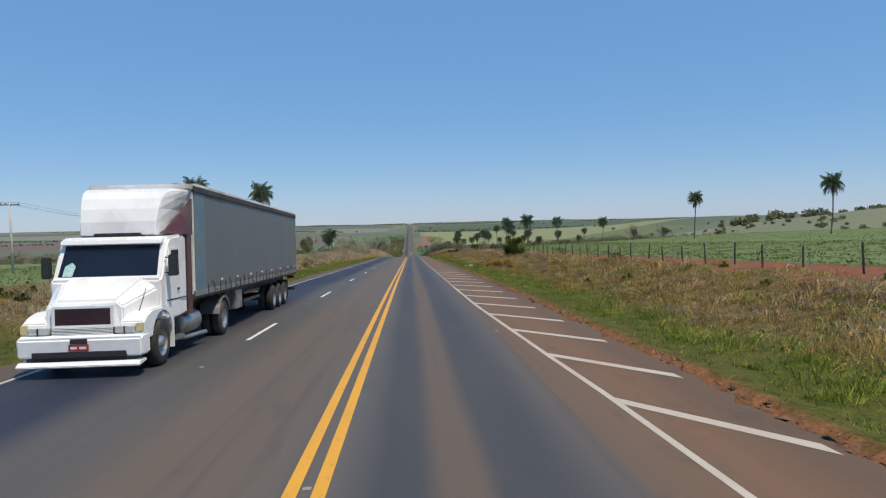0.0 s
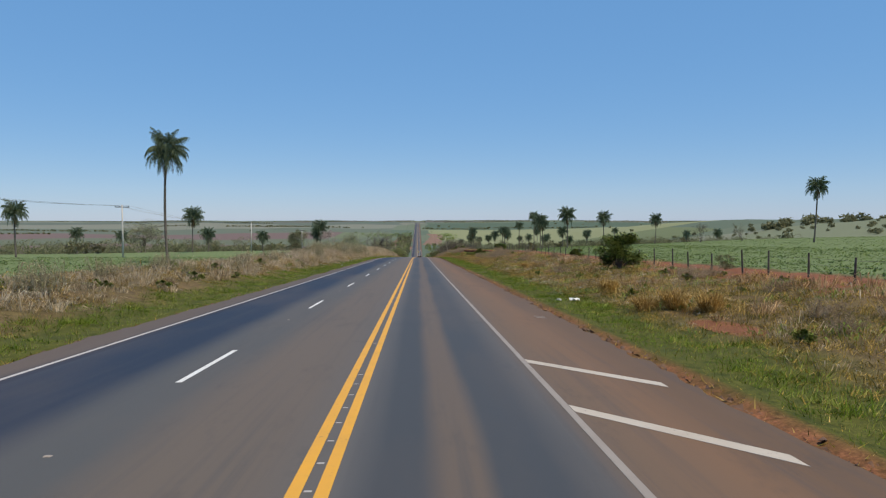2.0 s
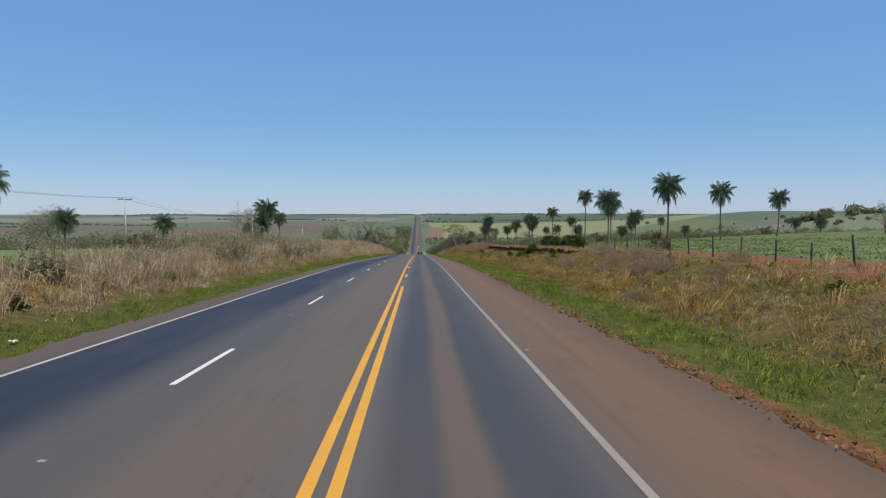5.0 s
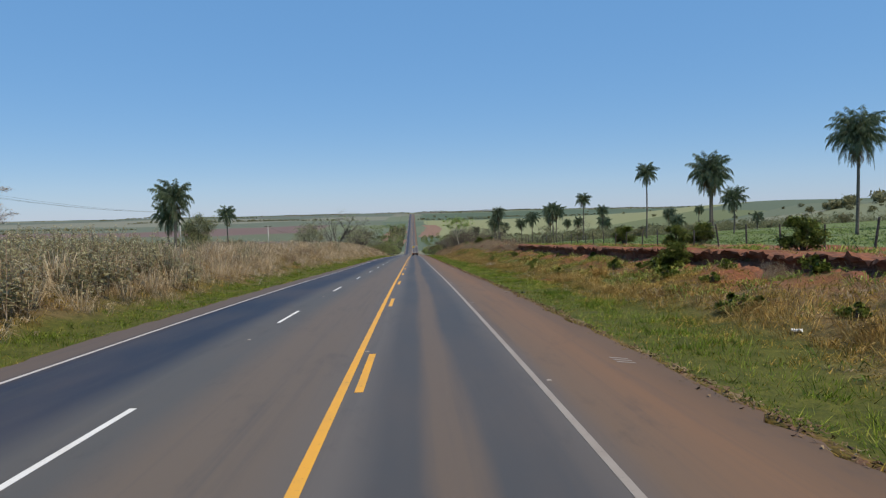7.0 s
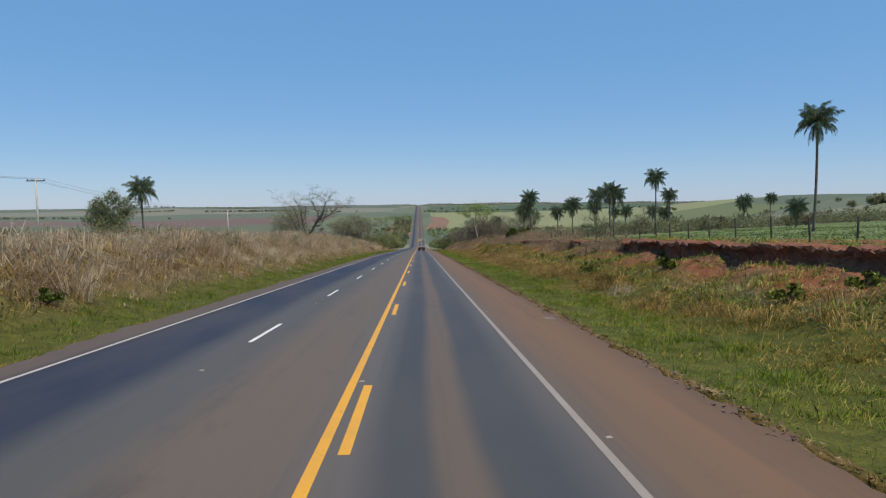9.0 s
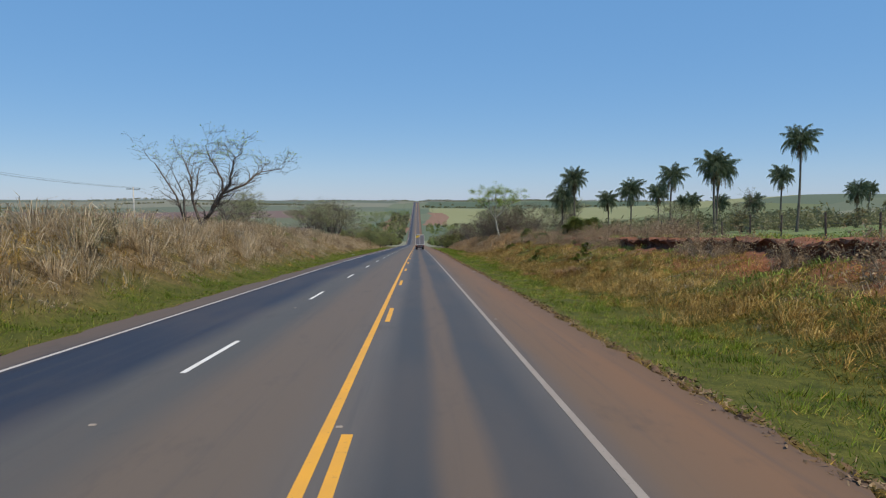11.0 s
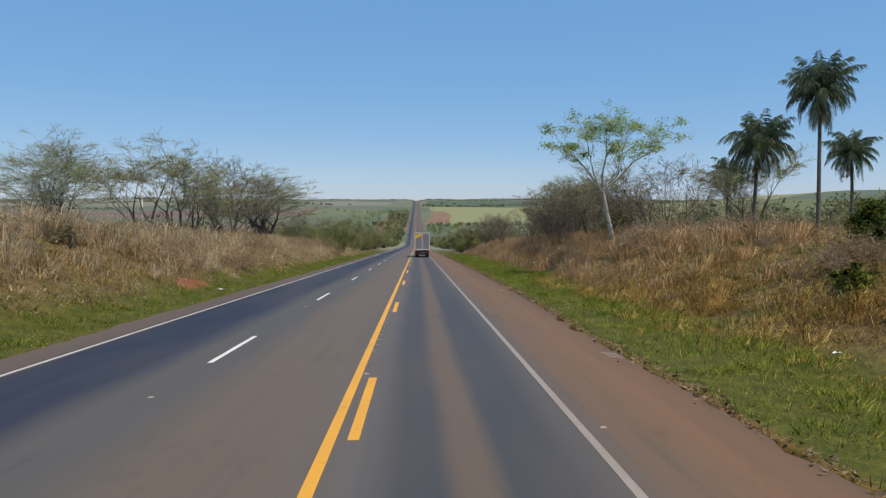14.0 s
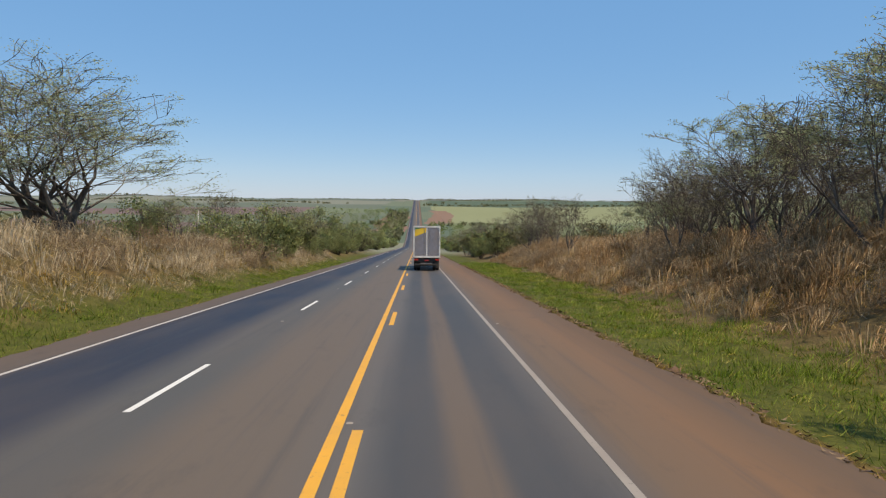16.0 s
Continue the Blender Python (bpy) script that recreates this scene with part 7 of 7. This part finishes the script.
def fountain_grass():
    """Tall single tussocks that stand out of the dry grass like fountains: tan on the left bank, rust-brown on the right one."""
    for side, x0, x1, n, seed, mt, label in ((-1, -23.0, PAVE_L - 3.0, 3600, 151, DRY_GRASS, "tall tan tussocks standing out of the dry grass"),
                                             (1, PAVE_R + 5.6, 20.0, 4600, 152, RUST_GRASS, "tall rust-brown tussocks below the trees")):
        def keep(x, y):
            if side < 0:
                return ease((beside(x) - 3.0) / 1.2) * (0.20 + 0.45 * ease((y - 100) / 90)) * np.clip(0.65 + 0.6 * wave(x, y, 153, 11.0), 0.1, 1)
            late = ease((y - 388) / 16)
            early = 0.22 * np.clip(0.35 + 0.6 * wave(x, y, 154, 12.0), 0.05, 1) * (1 - ease((y - 165) / 20))
            return late * np.clip(0.8 + 0.5 * wave(x, y, 157, 9.0), 0.2, 1) + early
        x, y, az, size, r = tussocks(n, 70, 0.30, x0, x1, 0, 520, seed, keep)
        n = len(x)
        h = np.where(x < 0, np.interp(y, [60, 180, 240, 520], [0.75, 1.1, 1.45, 1.05]), np.interp(y, [60, 380, 420], [0.6, 0.7, 1.15]) * np.interp(x, [11.5, 14], [0.6, 1.0]))
        blades("fountain_grass", label, mt, x, y, az, r.uniform(0.15, 1.35, n), h * size * r.uniform(0.55, 1.15, n), r.uniform(0.016, 0.042, n), seed + 5, bent=True, upright=0.85)


def thatch():
    """A low layer of mixed grass that covers the soil between the taller tufts."""
    r = np.random.default_rng(120)
    n = 520000
    left = r.uniform(0, 1, n) < 0.32
    x = np.where(left, PAVE_L - 0.5 - 12 * r.uniform(0, 1, n), PAVE_R + 0.45 + 12.5 * r.uniform(0, 1, n) ** 1.15)
    y = np.where(r.uniform(0, 1, n) < 0.35, r.uniform(185, 400, n), r.uniform(-4, 505, n))
    bare = ease((wave(x, y, 91, 14.0) - 0.62) / 0.15) * (x > 0) + ease((np.where(x > 0, x, 0) - 16.5) / 1.5) * 0.6
    ok = r.uniform(0, 1, n) > np.clip(0.1 + 0.8 * bare + bare_patch(x, y), 0, 0.97)
    ok &= (beside(x) > 2.6 + 0.8 * wave(x, y, 123, 6.0)) | (r.uniform(0, 1, n) < 0.3)
    ok &= ~((np.abs(x - cut_edge(y) + 0.4) < 0.9) & (y > 206) & (y < 390))
    # fluffy golden and olive growth on the slope below the washed-out bank
    k = 340000
    gx, gy = r.uniform(PAVE_R + 2.0, 17.5, k), r.uniform(-4, 425, k)
    lush = r.uniform(0, 1, k) < ease((gx - pave_r(gy) - 2.6 - 0.8 * wave(gx, gy, 125, 7.0)) / 1.2) * np.clip(0.75 + 0.55 * wave(gx, gy, 126, 2.0), 0.15, 1) * (1 - bare_patch(gx, gy)) * (1 - 0.6 * ease((gx - 14.0) / 1.5) * (gy < 330) * (gy > 195)) * np.where((gx > 16.2) & (gy > 195), 0.0, 1.0)
    # a dry fringe along the broken edge of the shoulders
    m = 36000
    fx = np.where(r.uniform(0, 1, m) < 0.7, 1.0, -1.0)
    fy = r.uniform(-4, 480, m)
    fx = np.where(fx > 0, pave_r(fy) - 0.02 + np.abs(r.normal(0, 0.20, m)), PAVE_L - np.abs(r.normal(0, 0.15, m)))
    fringe = r.uniform(0, 1, m) < (0.45 + 0.6 * wave(fx, fy, 124, 2.4)) * np.where(fx > 0, np.interp(fy, [120, 160], [0.2, 1.0]), 0.7)
    x, y = np.concatenate([x[ok], gx[lush], fx[fringe]]), np.concatenate([y[ok], gy[lush], fy[fringe]])
    n = len(x)
    tall = np.concatenate([np.ones(ok.sum()), np.full(lush.sum(), 1.35), np.ones(fringe.sum())])
    blades("low_grass", "low mixed olive and golden grass on the verges", THATCH, x, y, r.uniform(0, 6.283, n), r.uniform(0.4, 1.8, n), tall * r.uniform(0.08, 0.24, n) * (1 + 0.4 * wave(x, y, 121, 3.0)) * (1 + 0.4 * wave(x, y, 127, 1.1)), r.uniform(0.014, 0.034, n), 122, upright=0.9)


def crop_rows():
    r = np.random.default_rng(81)
    xs, ys = [], []
    for x0, x1, y0, y1, n in ((27.5, 60, 0, 360, 80000), (60, 150, 40, 390, 40000), (-75, -26, 10, 165, 34000)):
        row = np.round(r.uniform(x0, x1, n) / 1.5) * 1.5
        xs.append(row + r.normal(0, 0.2, n))
        ys.append(r.uniform(y0, y1, n))
    x, y = np.concatenate(xs), np.concatenate(ys)
    ok = r.uniform(0, 1, len(x)) < 0.8 + 0.4 * wave(x, y, 82, 15.0)
    x, y = x[ok], y[ok]
    n = len(x)
    blades("cane_crop", "rows of low green cane in the field", CROP, x, y, r.uniform(0, 6.28, n), r.uniform(0.5, 1.6, n), r.uniform(0.16, 0.34, n), r.uniform(0.10, 0.22, n), 83, upright=1.3)


def creepers():
    """Low green weeds sprawling over the washed-out slope."""
    def keep(x, y):
        first = 0.45 * ease((wave(x, y, 97, 6.0) - 0.05) / 0.3) * (1 - ease((y - 190) / 15))
        return ease((wave(x, y, 94, 9.0) + 0.25) / 0.5) * ease((x - 9.5) / 3) * ease((y - 200) / 20) * (1 - ease((y - 400) / 30)) + first
    x, y, az, size, r = tussocks(15000, 12, 0.42, 8.5, 20.0, 0, 430, 95, keep)
    n = len(x)
    blades("weeds", "low sprawling green weeds on the slopes", DARK_WEED, x, y, az, r.uniform(0.4, 1.5, n), size * r.uniform(0.12, 0.38, n), r.uniform(0.025, 0.06, n), 96, bent=True)


def clods():
    """Crumbled soil and asphalt along the edges of the shoulders."""
    r = np.random.default_rng(97)
    n = 15000
    y = r.uniform(-4, 500, n)
    x = np.where(r.uniform(0, 1, n) < 0.75, pave_r(y) - 0.05 + np.abs(r.normal(0, 0.26, n)), PAVE_L - np.abs(r.normal(0, 0.2, n)))
    ok = r.uniform(0, 1, n) < 0.5 + 0.6 * wave(0 * y, y, 98, 5.0)
    x, y = x[ok], y[ok]
    n = len(x)
    s = 0.012 + 0.060 * r.uniform(0, 1, n) ** 3
    z = ground_z(x, y) + np.where((x > pave_r(y) - 0.2) & (x < pave_r(y) + 0.1), 0.05, 0.0)
    c = np.stack([x, y, z], -1)[:, None, :]
    corner = r.normal(0, 0.5, (n, 4, 3)) + np.array([(1, 1, -0.4), (-1, 1, -0.4), (0, -1.2, -0.4), (0, 0, 0.5)])
    corner[:, :, 1] *= 1.8
    v = (c + corner * s[:, None, None]).reshape(-1, 3)
    k = (np.arange(n) * 4)[:, None]
    t = np.concatenate([k + (0, 1, 3), k + (1, 2, 3), k + (2, 0, 3)], 1).reshape(-1, 3)
    tagged(new("soil_clods", soup("soil_clods", v, t, DARK_EARTH)), "dark crumbs of earth along the shoulder edges", "soil", kind="stuff")


def leaf_litter():
    """Dead leaves and stalks swept up along the edge of the right shoulder, in drifts."""
    r = np.random.default_rng(161)
    n = 40000
    y = r.uniform(120, 500, n)
    drift = 0.5 + 0.5 * wave(0 * y, y, 162, 4.0)
    x = pave_r(y) + 0.02 + 0.14 * drift + r.normal(0.04, 0.07 + 0.13 * drift, n)
    ok = r.uniform(0, 1, n) < np.clip(0.2 + 1.1 * drift ** 2, 0, 1) * (0.7 + 0.5 * wave(x, y, 163, 0.9)) * ease((y - 125) / 35)
    x, y = x[ok], y[ok]
    n = len(x)
    z = np.where(x < pave_r(y), road_z(y) + 0.008, ground_z(x, y) + 0.05) + 0.07 * r.uniform(0, 1, n) ** 2 * np.exp(-((x - pave_r(y) - 0.1) / 0.15) ** 2)
    c = np.stack([x, y, z], -1)
    az, ln, wd = r.uniform(0, 6.283, n), r.uniform(0.02, 0.085, n), r.uniform(0.006, 0.022, n)
    a = np.stack([np.cos(az) * ln, np.sin(az) * ln, r.normal(0, 0.25, n) * ln], -1)
    b = np.stack([-np.sin(az) * wd, np.cos(az) * wd, r.normal(0, 0.8, n) * wd], -1)
    up = np.array([0, 0, 1.0]) * (0.35 * ln)[:, None]
    v = np.stack([c - a + up, c - b, c + a + up, c + b], 1).reshape(-1, 3)
    k = (np.arange(n) * 4)[:, None]
    t = np.concatenate([k + (0, 1, 3), k + (1, 2, 3)], 1).reshape(-1, 3)
    tagged(new("leaf_litter", soup("leaf_litter", v, t, LITTER)), "brown dead leaves and stalks swept along the shoulder", "leaf litter", kind="stuff")


clods()
leaf_litter()
verge_grass()
tall_grass()
fountain_grass()
thatch()
golden_tussocks()
crop_rows()
creepers()
# ---- pieces of the road, last ----
def dashes(x, width, far_end, step, count, material, label, slip=lambda k: 0.0):
    for k in range(count):
        y = far_end + step * k + slip(k)
        part("lane_dash", strip(x - width / 2, x + width / 2, y - 4.1, y, PAINT, 0.006), material, road, label)


dashes(-0.965, 0.16, 185.6, 16.27, 40, YELLOW, "short yellow dash")
dashes(-4.68, 0.12, -24.45, 15.85, 62, WHITE, "short white dash",
       lambda k: float(np.interp(k - 5, (-1, 0, 3, 4, 5, 8, 11, 14, 18, 22, 24), (0.0, 0.5, 0.35, 0.45, 0.4, -0.5, 0.1, -0.3, -0.75, -1.0, -0.4))))


def hatch(y, x0, x1, width=0.34, back=2.8, paint=CREAM):
    """A slanting stripe on the shoulder, from the edge line out and back towards traffic."""
    g = Geo()
    n = 4
    top = []
    for i in range(n + 1):
        f = i / n
        x = x0 + (x1 - x0) * f
        yc = y - back * f
        top += [(x, yc, float(road_z(yc)) + PAINT), (x, yc - width * 1.35, float(road_z(yc - width * 1.35)) + PAINT)]
    vs = top + [(a, b, c - 0.006) for a, b, c in top]
    m = len(top)
    fs = [(2 * i, 2 * i + 2, 2 * i + 3, 2 * i + 1) for i in range(n)]
    fs += [(2 * i, m + 2 * i, m + 2 * i + 2, 2 * i + 2) for i in range(n)] + [(2 * i + 1, 2 * i + 3, m + 2 * i + 3, m + 2 * i + 1) for i in range(n)]
    fs += [(0, 1, m + 1, m), (m - 2, 2 * m - 2, 2 * m - 1, m - 1)]
    part("hatch_stripe", g.add(vs, fs), paint, road, "worn white slanting shoulder stripe")


for i in range(-2, 14):
    y = 10.6 + 4.55 * i - (0.4 if i > 10 else 0.0)
    hatch(y, lane_edge(y) + 0.07, float(np.interp(y, (10, 30, 60), (5.25, 4.95, 4.86))))


def worn_bars(x, y):
    """A faded group of short slanting bars on the shoulder."""
    for k in range(3):
        hatch(y + 0.26 * k, x - 0.17, x + 0.17, 0.06, 0.22, OLDWHITE)


for x, y in ((4.71, 78.6), (4.9, 119.8), (4.6, 179.6), (4.55, 199.9), (5.05, 220.5), (4.5, 260.8), (4.5, 342.7), (4.5, 383.1), (4.6, 404.2)):
    worn_bars(x, y)

stud = Geo().add([(-0.05, -0.04, 0), (0.05, -0.04, 0), (0.05, 0.04, 0), (-0.05, 0.04, 0), (-0.035, -0.015, 0.016), (0.035, -0.015, 0.016), (0.035, 0.015, 0.016), (-0.035, 0.015, 0.016)],
                 [(0, 1, 5, 4), (1, 2, 6, 5), (2, 3, 7, 6), (3, 0, 4, 7), (4, 5, 6, 7)]).mesh("road_stud", OLDWHITE)
for x, phase in ((-4.68, 14.8), (-1.12, 7.0), (2.58, 3.0)):
    for y in np.arange(phase, 520, 15.85 if x < -4 else 16.27):
        ob = new("road_stud", stud)
        ob.parent = road
        ob.matrix_basis = pose(x, y, float(road_z(y)) + 0.002, -3)
tick = strip(-0.045, 0.045, 0.0, 0.06, 0.0).mesh("worn_tick", DULLWHITE)
for y0, y1 in ((60.0, 68.0), (176.0, 192.0), (384.0, 397.0)):
    for y in np.arange(y0, y1, 0.95):
        ob = new("worn_tick", tick)
        ob.parent = road
        ob.matrix_basis = pose(-1.13, y, float(road_z(y)) + PAINT, -3)
